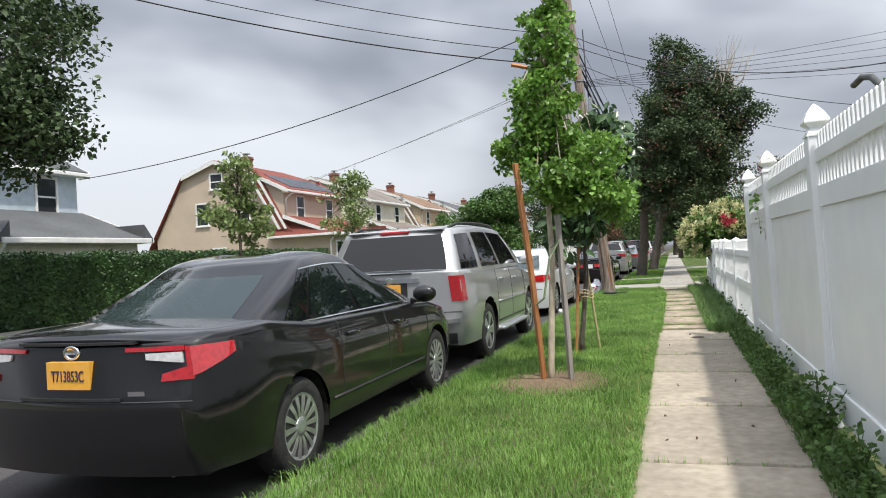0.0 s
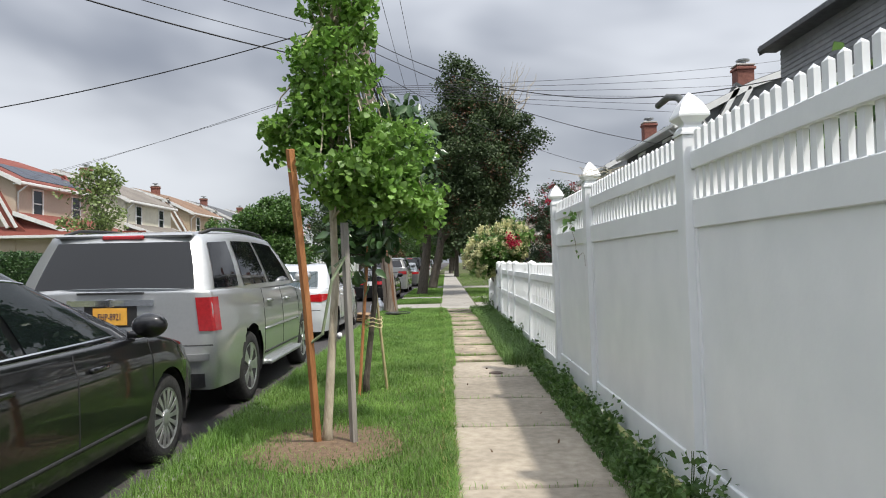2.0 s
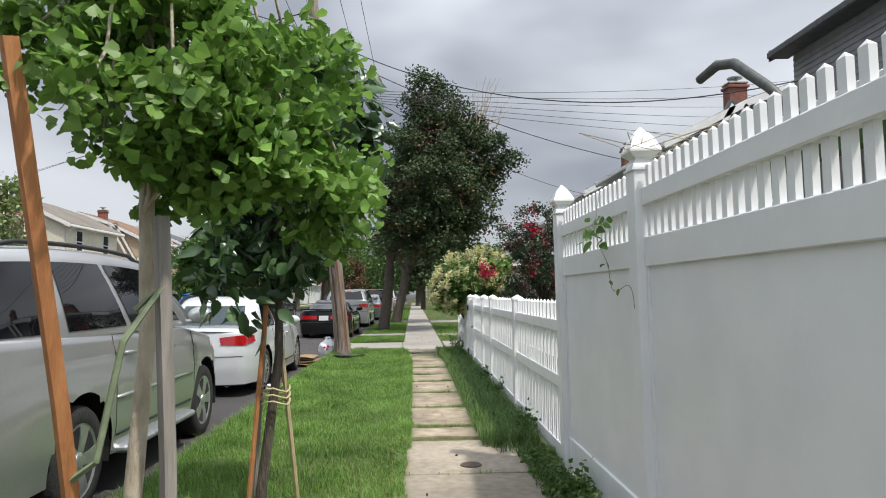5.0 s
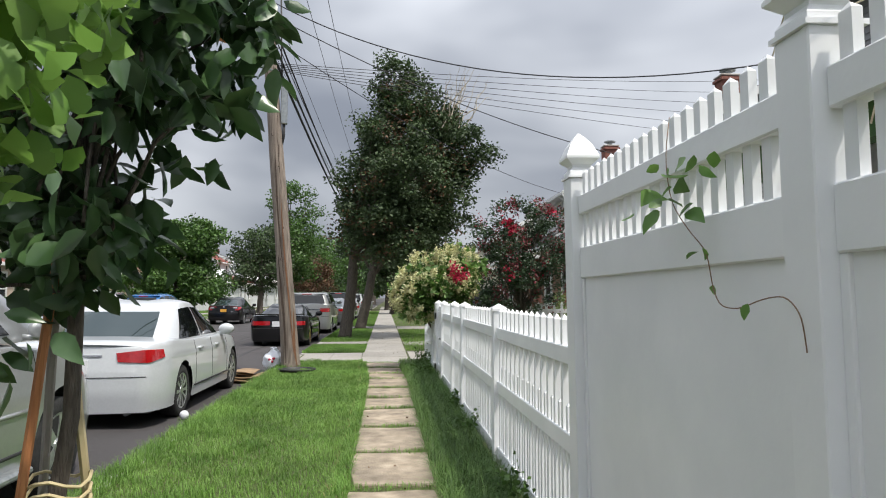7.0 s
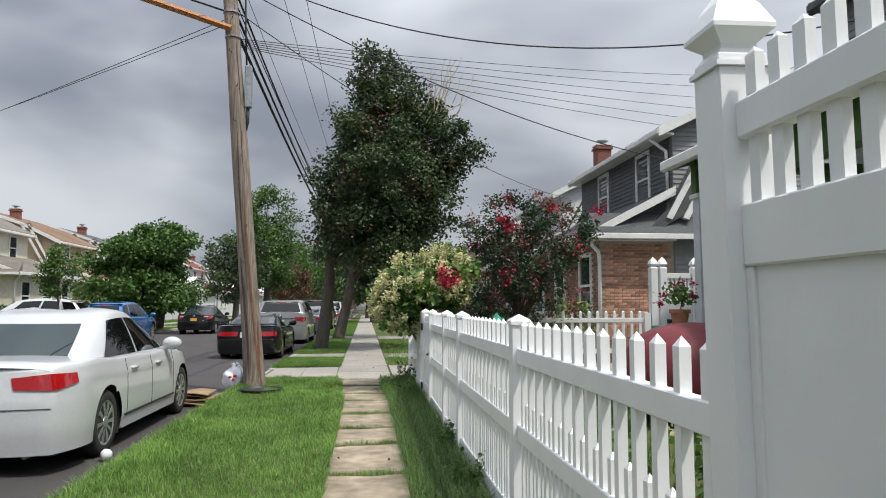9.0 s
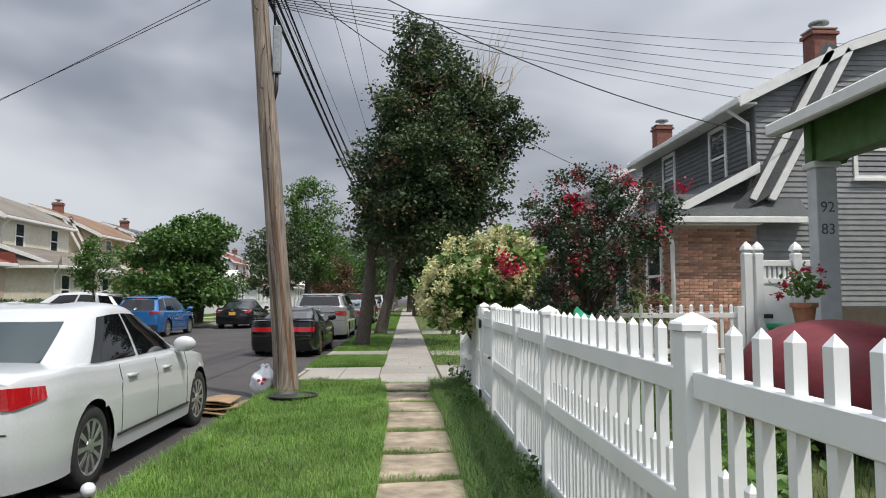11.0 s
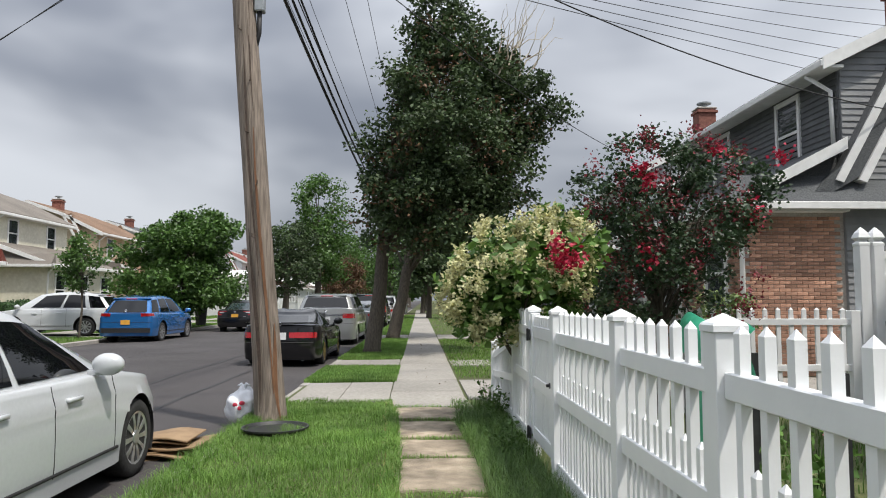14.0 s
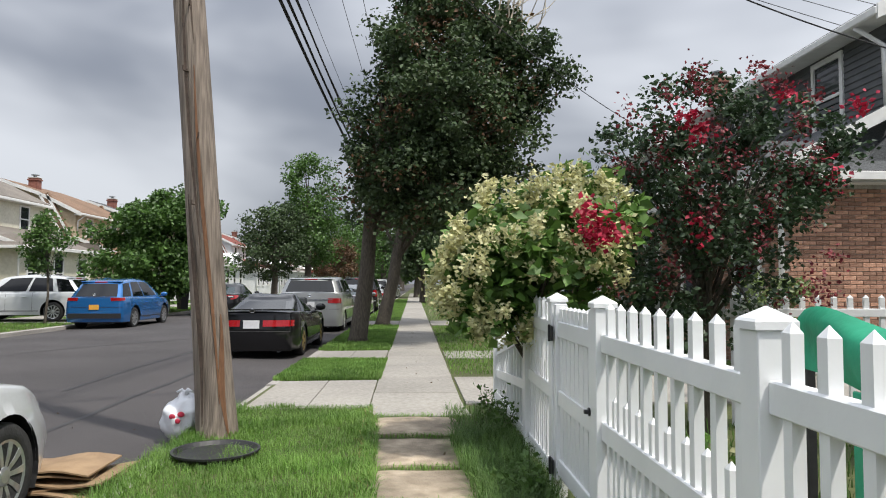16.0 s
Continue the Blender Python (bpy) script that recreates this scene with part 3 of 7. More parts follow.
def picket_mesh(name, w, d, z0, z1, tip):
    """A square picket with a pyramid tip, its foot at z0."""
    bm = bmesh.new()
    a = [bm.verts.new((sx * d / 2, sy * w / 2, z0)) for sx, sy in ((-1, -1), (1, -1), (1, 1), (-1, 1))]
    b = [bm.verts.new((sx * d / 2, sy * w / 2, z1 - tip)) for sx, sy in ((-1, -1), (1, -1), (1, 1), (-1, 1))]
    t = bm.verts.new((0, 0, z1))
    for k in range(4):
        bm.faces.new((a[k], a[(k + 1) % 4], b[(k + 1) % 4], b[k]))
        bm.faces.new((b[k], b[(k + 1) % 4], t))
    bm.faces.new(a[::-1])
    me = bpy.data.meshes.new(name)
    bm.to_mesh(me)
    bm.free()
    me.materials.append(VINYL)
    return me


tall_fence = thing("privacy_fence", "tall white vinyl privacy fence with picket top and pointed caps", "fence")
TALL_POSTS = [-4.16, -1.72, 0.72, 3.16, 5.60, 8.11, 9.99]
CXF = (FX0 + FX1) / 2
tall_picket = picket_mesh("picket", 0.042, 0.024, 1.55, 1.975, 0.018)
for y in TALL_POSTS:
    post(tall_fence, y, 1.945, True)
for y0, y1 in zip(TALL_POSTS, TALL_POSTS[1:]):
    a, b = y0 + 0.0635, y1 - 0.0635
    part("bottom_rail", cube((CXF - 0.026, a, 0.07), (CXF + 0.026, b, 0.27), 0.005), VINYL, tall_fence)
    part("middle_rail", cube((CXF - 0.026, a, 1.465), (CXF + 0.026, b, 1.61), 0.005), VINYL, tall_fence)
    part("top_rail", cube((CXF - 0.028, a, 1.765), (CXF + 0.028, b, 1.855), 0.005), VINYL, tall_fence)
    part("channel", cube((CXF - 0.021, a, 0.27), (CXF + 0.021, a + 0.03, 1.465), 0.003), VINYL, tall_fence)
    part("channel", cube((CXF - 0.021, b - 0.03, 0.27), (CXF + 0.021, b, 1.465), 0.003), VINYL, tall_fence)
    n = 1
    for k in range(n):
        ya, yb = a + 0.03 + (b - a - 0.06) * k / n, a + 0.03 + (b - a - 0.06) * (k + 1) / n
        part("board", cube((CXF - 0.011, ya + 0.0004, 0.27), (CXF + 0.011, yb - 0.0004, 1.465), 0.0008), VINYL, tall_fence)
    m = round((b - a) / 0.093)
    for k in range(m):
        share("picket", tall_picket, tall_fence, (CXF, a + (b - a) * (k + 0.5) / m, 0))
# the tall fence leans a little towards the street
tall_fence.matrix_basis = Matrix.Translation((CXF + 0.03, 0, 0)) @ pose(0, 0, 0, 0, -0.9, 0) @ Matrix.Translation((-CXF, 0, 0))
low_fence = thing("picket_fence", "low white vinyl picket fence with short pickets between the tall ones", "fence")
LOW_POSTS = [12.43, 14.86, 16.08, 17.74, 18.87, 19.98, 22.15]
long_picket = picket_mesh("picket", 0.042, 0.036, 0.05, 1.29, 0.03)
short_picket = picket_mesh("short_picket", 0.036, 0.03, 0.05, 0.85, 0.025)
for y in LOW_POSTS:
    post(low_fence, y, 0.78 if y > 22 else 1.262, False)
LOW_BAYS = [(10.0, 12.43), (12.43, 14.86), (14.86, 16.08), (16.08, 17.74), (18.87, 19.98)]
for y0, y1 in LOW_BAYS:
    a, b = y0 + 0.053, y1 - 0.053
    for z0, z1, nm in ((1.04, 1.13, "top_rail"), (0.605, 0.70, "middle_rail"), (0.09, 0.18, "bottom_rail")):
        part(nm, cube((CXF - 0.026, a, z0), (CXF + 0.026, b, z1), 0.005), VINYL, low_fence)
    m = round((b - a) / 0.165)
    st = (b - a) / m
    for k in range(m):
        share("picket", long_picket, low_fence, (CXF, a + st * (k + 0.5), 0))
        if k:
            share("short_picket", short_picket, low_fence, (CXF, a + st * k, 0))

# the last bay steps down towards the driveway
for k in range(12):
    y = 20.03 + 0.172 * (k + 0.5)
    me = picket_mesh("picket", 0.042, 0.036, 0.05, 1.16 - 0.032 * (k + 1), 0.03)
    share("picket", me, low_fence, (CXF, y, 0))
for za, zb, nm in ((0.92, 0.58, "top_rail"), (0.5, 0.34, "middle_rail"), (0.09, 0.09, "bottom_rail")):
    bm = bmesh.new()
    poly_prism(bm, [(20.03, za), (22.1, zb), (22.1, zb + 0.08), (20.03, za + 0.08)], "x", CXF - 0.026, CXF + 0.026)
    part(nm, bm, VINYL, low_fence)

gate = thing("garden_gate", "narrow white vinyl garden gate with black hinges, standing shut", "gate", (0, 0, 0))
for z0, z1, nm in ((1.04, 1.14, "top_rail"), (0.16, 0.26, "bottom_rail"), (0.6, 0.7, "middle_rail")):
    part(nm, cube((CXF - 0.03, 17.88, z0), (CXF + 0.03, 18.73, z1), 0.004), VINYL, gate)
for ya in (17.815, 18.735):
    part("stile", cube((CXF - 0.04, ya, 0.12), (CXF + 0.04, ya + 0.065, 1.25), 0.004), VINYL, gate)
gp = picket_mesh("picket", 0.092, 0.034, 0.14, 1.24, 0.02)
for k in range(8):
    share("picket", gp, gate, (CXF, 17.93 + 0.107 * k, 0))
for z in (0.2, 1.06):
    bm = cube((FX0 - 0.002, 18.75, z - 0.05), (FX0 + 0.012, 18.86, z + 0.05), 0.004)
    box(bm, (FX0 - 0.012, 18.80, z - 0.055), (FX0 + 0.004, 18.818, z + 0.055), 0.003)
    part("hinge", bm, BLACK_METAL, gate, "black metal hinge")
bm = bmesh.new()
lathe(bm, [(0.012, 0.0), (0.012, 0.02), (0.022, 0.022), (0.022, 0.03)], axis="x", n=10, at=(FX0 - 0.012, 17.84, 0.72))
part("latch", bm, BLACK_METAL, gate, "small black latch ring")

# divider fence and tall double gate between the two front yards
divider = thing("divider_fence", "white picket fence between the two front yards", "fence")
div_picket = picket_mesh("picket", 0.05, 0.03, 0.05, 1.28, 0.03)
DY = 21.0
for x in (1.45, 3.55, 5.62):
    part("post", cube((x - 0.06, DY - 0.06, 0), (x + 0.06, DY + 0.06, 1.24), 0.005), VINYL, divider)
for z0, z1 in ((1.06, 1.14), (0.5, 0.58)):
    part("rail", cube((1.45, DY - 0.025, z0), (5.62, DY + 0.025, z1), 0.004), VINYL, divider)
for k in range(25):
    share("picket", div_picket, divider, (1.6 + 0.162 * k, DY, 0), 90)
yard_gate = thing("yard_gate", "tall white vinyl yard gate with slotted top and pointed post caps", "gate")
for x in (5.76, 5.94, 6.57, 7.05):
    p = part("post", cube((x - 0.065, DY - 0.07, 0), (x + 0.065, DY + 0.07, 2.04), 0.005), VINYL, yard_gate)
    bm = bmesh.new()
    lathe(bm, [(0.1, 2.04), (0.1, 2.07), (0.06, 2.10), (0.11, 2.14), (0.08, 2.2), (0.01, 2.27)], n=4, at=(x, DY, 0))
    bmesh.ops.rotate(bm, cent=(x, DY, 0), matrix=Matrix.Rotation(radians(45), 3, "Z"), verts=bm.verts[:])
    part("cap", bm, VINYL, p)
for xa, xb in ((6.01, 6.50), (6.64, 6.98)):
    part("leaf_board", cube((xa, DY - 0.02, 0.08), (xb, DY + 0.02, 1.6), 0.004), VINYL, yard_gate)
    part("rail", cube((xa, DY - 0.035, 1.6), (xb, DY + 0.035, 1.69), 0.004), VINYL, yard_gate)
    part("rail", cube((xa, DY - 0.035, 1.88), (xb, DY + 0.035, 1.97), 0.004), VINYL, yard_gate)
    for k in range(6):
        u = xa + (xb - xa) * (k + 0.5) / 6
        part("slat", cube((u - 0.018, DY - 0.015, 1.69), (u + 0.018, DY + 0.015, 1.88)), VINYL, yard_gate)
part("latch", cube((5.98, DY - 0.1, 1.05), (6.12, DY - 0.06, 1.12), 0.006), BLACK_METAL, yard_gate, "black gate latch")

# ---- houses ----
def window(parent, s, x, y, z, w, h, face="x", panes=2):
    """A sash window in a wall that faces x (outwards by s) or y (outwards by s): frame, sill and panes."""
    def put(a0, a1, d0, d1, z0, z1, bev=0.0):
        if face == "x":
            lo, hi = sorted((x + s * d0, x + s * d1))
            return cube((lo, a0, z0), (hi, a1, z1), bev)
        lo, hi = sorted((y + s * d0, y + s * d1))
        return cube((a0, lo, z0), (a1, hi, z1), bev)
    c = y if face == "x" else x
    bm = put(c - w / 2 - 0.09, c - w / 2, -0.02, 0.05, z - 0.02, z + h + 0.1)
    for q in (put(c + w / 2, c + w / 2 + 0.09, -0.02, 0.05, z - 0.02, z + h + 0.1), put(c - w / 2, c + w / 2, -0.02, 0.05, z + h, z + h + 0.1),
              put(c - w / 2, c + w / 2, -0.02, 0.035, z + h / 2 - 0.03, z + h / 2 + 0.03), put(c - w / 2, c + w / 2, -0.02, 0.05, z - 0.02, z + 0.04)):
        me = bpy.data.meshes.new("tmp")
        q.to_mesh(me); q.free()
        bm.from_mesh(me)
        bpy.data.meshes.remove(me)
    win = part("window", bm, TRIM, parent, "white-framed sash window")
    part("pane", put(c - w / 2, c + w / 2, -0.015, 0.008, z + 0.04, z + h / 2 - 0.03), PANE, win)
    part("pane", put(c - w / 2, c + w / 2, -0.015, 0.016, z + h / 2 + 0.03, z + h), PANE, win)
    part("sill", put(c - w / 2 - 0.13, c + w / 2 + 0.13, -0.02, 0.09, z - 0.08, z - 0.022), TRIM, win)
    return win


def roof_slab(pts, y0, y1, th):
    """A roof sheet along y over (x, z) points, with thickness."""
    bm = bmesh.new()
    up = [(x, z + th) for x, z in pts]
    poly_prism(bm, list(pts) + up[::-1], "y", y0, y1)
    return bm


def dutch_house(name, label, front, s, y0, y1, wall, wall_up, roof, porch_wall, porch_depth=2.8, depth=8.8, group="", solar=False,
                band=True, courses=0.0, chimney_at=None, chimney_top=0.4, lift=0.0, porch=True, front_windows=(0.25, 0.75), gable_porch=False, trim=TRIM):
    """A gambrel house whose front looks along s in x; y0..y1 its width. Parts: walls, roofs, bands, trims, windows, chimney."""
    root = thing(name, label, "house", (front, y0, lift), group)
    w = y1 - y0
    E, K, R = 5.75, 6.85, 7.65

    def fx(u):          # u: metres outwards from the front
        return s * u
    prof = [(fx(0), -0.2), (fx(0), E), (fx(-2.1), K), (fx(-depth / 2), R), (fx(-depth + 2.1), K), (fx(-depth), E - 2.4), (fx(-depth), -0.2)]
    bm = bmesh.new()
    poly_prism(bm, prof, "y", 0, w)
    part("wall", bm, wall, root)
    # the dormer's front cladding
    part("front_cladding", cube((min(fx(0), fx(0.03)), 0.02, 3.2), (max(fx(0), fx(0.03)), w - 0.02, E)), wall_up, root)
    if courses:
        for face in ("front", "south"):
            z = 3.35 if face == "front" else 0.3
            tilt = bmesh.new()
            while z < (E - 0.1 if face == "front" else R - 0.3):
                if face == "front":
                    poly_prism(tilt, [(fx(0.03), z), (fx(0.052), z), (fx(0.034), z + courses)], "y", 0.03, w - 0.03)
                z += courses
            if face == "front":
                part("lap_siding", tilt, wall_up, root)
            else:
                tilt.free()
    over = 0.38
    part("roof", roof_slab([(fx(over), E - 0.12), (fx(-2.1), K + 0.02), (fx(-depth / 2), R + 0.02)], -0.22, w + 0.22, 0.12), roof, root)
    part("roof", roof_slab([(fx(-depth / 2), R + 0.021), (fx(-depth + 2.1), K + 0.02), (fx(-depth - 0.5), E - 3.1)], -0.22, w + 0.22, 0.12), roof, root)
    # gutter and white rake boards
    bm = cube((min(fx(over - 0.02), fx(over + 0.1)), -0.24, E - 0.2), (max(fx(over - 0.02), fx(over + 0.1)), w + 0.24, E - 0.06), 0.02)
    part("gutter", bm, trim, root, "gutter")
    part("soffit", cube((min(fx(0.03), fx(over)), -0.2, E - 0.2), (max(fx(0.03), fx(over)), w + 0.2, E - 0.15)), trim, root)
    for ya in (-0.25, w + 0.21):
        bm = bmesh.new()
        poly_prism(bm, [(fx(over + 0.05), E - 0.26), (fx(over + 0.05), E - 0.02), (fx(-2.1), K + 0.12), (fx(-depth / 2), R + 0.12), (fx(-depth + 2.1), K + 0.12),
                        (fx(-depth + 2.1), K - 0.1), (fx(-depth / 2), R - 0.1), (fx(-2.1), K - 0.1)], "y", ya, ya + 0.04)
        part("rake_board", bm, trim, root)
    if band:
        for ya, yb in ((-0.22, 0.0), (w, w + 0.22)):
            bm = bmesh.new()
            poly_prism(bm, [(fx(0.75), 3.05), (fx(-0.15), 3.55), (fx(-2.0), K - 0.1), (fx(-1.6), K + 0.1), (fx(0.15), 3.75), (fx(0.75), 3.2)], "y", ya, yb)
            part("gambrel_band", bm, roof, root)
            for du in (0.0, 0.42):
                bm = bmesh.new()
                poly_prism(bm, [(fx(-0.28 + du), 3.45), (fx(-2.13 + du), K - 0.12), (fx(-2.02 + du), K - 0.02), (fx(-0.14 + du), 3.5)], "y", ya - 0.03 if ya < 0 else ya, yb + (0.0 if ya < 0 else 0.03))
                part("band_trim", bm, TRIM, root)
    if porch:
        pd = porch_depth
        bm = bmesh.new()
        poly_prism(bm, [(fx(0.0), -0.2), (fx(pd), -0.2), (fx(pd), 3.0), (fx(0), 3.0)], "y", 0.05, w - 0.05)
        part("porch_wall", bm, porch_wall, root)
        part("porch_roof", roof_slab([(fx(pd + 0.35), 3.02), (fx(0.02), 4.15)], -0.2, w + 0.2, 0.1), roof, root)
        part("porch_fascia", cube((min(fx(pd + 0.33), fx(pd + 0.42)), -0.22, 2.95), (max(fx(pd + 0.33), fx(pd + 0.42)), w + 0.22, 3.12), 0.015), TRIM, root)
        for ya in (-0.23, w + 0.19):
            bm = bmesh.new()
            poly_prism(bm, [(fx(pd + 0.36), 2.96), (fx(pd + 0.36), 3.14), (fx(0.03), 4.28), (fx(0.03), 4.06)], "y", ya, ya + 0.04)
            part("porch_rake", bm, TRIM, root)
        bm = bmesh.new()
        poly_prism(bm, [(fx(pd), 2.94), (fx(pd + 0.33), 2.98), (fx(0.02), 3.0), (fx(0.02), 2.94)], "y", -0.2, w + 0.2)
        part("porch_soffit", bm, TRIM, root)
        # hipped ends: shingle skirts that close the porch roof to the side walls
        for ya, yb in ((-0.36, 0.06), (w + 0.36, w - 0.06)):
            bm = bmesh.new()
            x0, x1 = sorted((fx(pd + 0.36), fx(-0.95)))
            poly_prism(bm, [(ya, 3.0), (ya, 3.1), (yb, 3.62), (yb, 3.0)], "x", x0, x1)
            part("porch_skirt", bm, roof, root)
            part("skirt_fascia", cube((x0 - 0.02, min(ya, ya * 1.0) - 0.02, 2.96), (x1 + 0.02, ya + 0.02, 3.09), 0.008), TRIM, root)
            bm = bmesh.new()
            poly_prism(bm, [(fx(pd), 2.99), (fx(0), 2.99), (fx(0), 4.12), (fx(pd * 0.5), 3.6), (fx(pd), 3.1)], "y", min(yb, yb + (0.06 if ya < 0 else -0.06)), max(yb, yb + (0.06 if ya < 0 else -0.06)))
            part("porch_end", bm, roof, root)
        if gable_porch:
            bm = bmesh.new()
            poly_prism(bm, [(w * 0.05, 3.1), (w * 0.5, 4.25), (w * 0.95, 3.1)], "x", min(fx(0.2), fx(pd + 0.3)), max(fx(0.2), fx(pd + 0.3)))
            part("porch_gable", bm, wall, root)
            for a, b in (((w * 0.0, 3.0), (w * 0.5, 4.3)), ((w * 0.5, 4.3), (w * 1.0, 3.0))):
                bm = bmesh.new()
                poly_prism(bm, [a, b, (b[0], b[1] + 0.08), (a[0], a[1] + 0.08)], "x", min(fx(0.1), fx(pd + 0.42)), max(fx(0.1), fx(pd + 0.42)))
                part("gable_trim", bm, TRIM, root)
        bm = bmesh.new()
        tube(bm, [(fx(pd + 0.38), -0.12, 2.98), (fx(pd + 0.3), -0.1, 2.86), (fx(pd + 0.08), -0.02, 2.66), (fx(pd + 0.05), 0.0, 2.5), (fx(pd + 0.05), 0.0, 0.1)], 0.045, 8)
        part("downpipe", bm, TRIM, root, "white downpipe", smooth=True)
        k = 3 if w < 8 else 4
        for i in range(k):
            window(root, s, fx(pd), w * (i + 0.5) / k, 1.15, 0.85, 1.45)
    for u in front_windows:
        window(root, s, fx(0.03), w * u, 4.12, 0.78, 1.28)
    for u, z in ((-depth * 0.3, 4.0), (-depth * 0.62, 4.0), (-depth * 0.5, 1.3), (-depth / 2, 6.1)):
        window(root, -1, fx(u), 0.0, z, 0.75, 1.25 if z < 6 else 0.85, face="y")
    # downpipe
    bm = bmesh.new()
    tube(bm, [(fx(over + 0.04), 0.35, E - 0.2), (fx(0.1), 0.12, E - 0.55), (fx(0.09), 0.1, 4.15)], 0.04, 8)
    part("downpipe", bm, TRIM, root, smooth=True)
    cx, cy = chimney_at or (-depth * 0.42, w * 0.2)
    ct = R + chimney_top
    ch = part("chimney", cube((min(fx(cx), fx(cx + 0.6)), cy, 6.1), (max(fx(cx), fx(cx + 0.6)), cy + 0.5, ct), 0.02), BRICK_RED, root, "red brick chimney")
    bm = cube((min(fx(cx - 0.05), fx(cx + 0.65)), cy - 0.05, ct - 0.14), (max(fx(cx - 0.05), fx(cx + 0.65)), cy + 0.55, ct - 0.05), 0.01)
    part("chimney_corbel", bm, BRICK_RED, ch)
    part("chimney_crown", cube((min(fx(cx - 0.03), fx(cx + 0.63)), cy - 0.03, ct), (max(fx(cx - 0.03), fx(cx + 0.63)), cy + 0.53, ct + 0.06), 0.015), MORTAR, ch)
    bm = bmesh.new()
    lathe(bm, [(0.1, 0), (0.1, 0.14), (0.24, 0.15), (0.24, 0.19), (0.05, 0.24)], n=12, at=(fx(cx + 0.3), cy + 0.25, ct + 0.06))
    part("chimney_cowl", bm, GREY_METAL, ch)
    if solar:
        sl = (K - E + 0.14) / (2.1 + over)
        for i in range(4):
            for j in range(1):
                bm = bmesh.new()
                ya = w * 0.12 + i * 1.5
                poly_prism(bm, [(fx(0.0), E + 0.17), (fx(-1.7), E + 0.17 + 1.7 * sl), (fx(-1.7), E + 0.22 + 1.7 * sl), (fx(0.0), E + 0.22)], "y", ya, ya + 1.45)
                part("solar_panel", bm, SOLAR, root, "dark glossy solar panel")
    return root


dutch_house("house", "beige stucco gambrel house with red shingle roof and solar panels", -20.5, 1, 35.4, 42.7, STUCCO_BEIGE, STUCCO_BEIGE, SHINGLE_RED, STUCCO_BEIGE, lift=-0.12, solar=True, group="row houses")
dutch_house("house", "cream sided gambrel house with taupe shingle roof", -20.5, 1, 47.0, 54.4, STUCCO_CREAM, STUCCO_CREAM, SHINGLE_TAUPE, STUCCO_CREAM, group="row houses", band=False)
dutch_house("house", "tan sided gambrel house with brown shingle roof", -20.5, 1, 58.3, 65.5, STUCCO_TAN, STUCCO_TAN, SHINGLE_BROWN, STUCCO_TAN, group="row houses")
dutch_house("house", "pale house with grey shingle roof further along the row", -20.4, 1, 69.6, 76.8, STUCCO_WHITE, STUCCO_CREAM, SHINGLE_GREY, STUCCO_WHITE, group="row houses")
for i in range(5):
    y = 81 + 12 * i
    dutch_house("house", "white gambrel house far along the street", -20.2 + 0.3 * i, 1, y, y + 7.4, STUCCO_WHITE, STUCCO_WHITE, (SHINGLE_TAUPE, SHINGLE_RED, SHINGLE_GREY)[i % 3], STUCCO_WHITE, group="row houses", gable_porch=i % 2 == 0)
SIDING_BLUE = material("pale_blue_siding", (0.42, 0.50, 0.56), (0.52, 0.60, 0.66), 4, 0.6, 0.1, 40, stain=0.08)
dutch_house("house", "pale blue sided house with wide shingle eaves behind a hedge", -20.6, 1, 15.4, 20.9, SIDING_BLUE, SIDING_BLUE, SHINGLE_GREY, STUCCO_CREAM, band=False, porch_depth=2.7, lift=-0.6, group="row houses")

grey_house = dutch_house("house", "grey sided gambrel house with a brown brick front room", 7.93, -1, 24.8, 32.0, SIDING_GREY, SIDING_DARK, SHINGLE_GREY, MORTAR, courses=0.115,
                         group="row houses", front_windows=(0.24, 0.68), chimney_at=(-3.1, 1.8), porch_depth=1.85)
dutch_house("house", "white gambrel house beyond the grey house", 8.0, -1, 34.8, 42.0, STUCCO_WHITE, STUCCO_WHITE, SHINGLE_GREY, BRICK_RED, group="row houses", porch_depth=1.85, chimney_at=(-2.2, 0.5), chimney_top=0.12)
for i in range(4):
    y = 47 + 12.5 * i
    dutch_house("house", "pale house further along the near side", 8.6 + 0.25 * i, -1, y, y + 7.5, (STUCCO_CREAM, STUCCO_WHITE)[i % 2], STUCCO_CREAM, (SHINGLE_TAUPE, SHINGLE_GREY)[i % 2], STUCCO_CREAM, group="row houses")

# the house behind the tall fence: grey siding, dark eaves, porch with a green arch on a pale column
home = dutch_house("house", "grey sided gable house with dark eaves and a green arched porch", 8.28, -1, 10.65, 18.95, STUCCO_WHITE, SIDING_GREY, SHINGLE_GREY, SIDING_GREY, group="row houses", porch=False, band=True, courses=0.115, lift=0.75, chimney_at=(-6.8, 4.0), trim=FASCIA_DARK, front_windows=())
NUMBER_GREY = material("number_grey", (0.10, 0.105, 0.11), (0.14, 0.145, 0.15), 20, 0.6)
porch = thing("porch", "open porch with pale grey column, green arch and shingle roof", "porch", (-0.62, 0.05, 0))
col = part("column", cube((6.12, 18.55, 0.0), (6.40, 18.75, 3.02), 0.01), PORCH_GREY, porch)
part("capital", cube((6.08, 18.51, 3.02), (6.44, 18.79, 3.1), 0.015), TRIM, col)
writing("92", 0.19, NUMBER_GREY, col, pose(6.26, 18.545, 2.51, 90, 0, 0))
writing("83", 0.19, NUMBER_GREY, col, pose(6.26, 18.545, 2.23, 90, 0, 0))
for ya in (14.4, 11.0):
    part("column", cube((6.1, ya - 0.18, 0.0), (6.46, ya + 0.18, 2.98), 0.01), PORCH_GREY, porch)
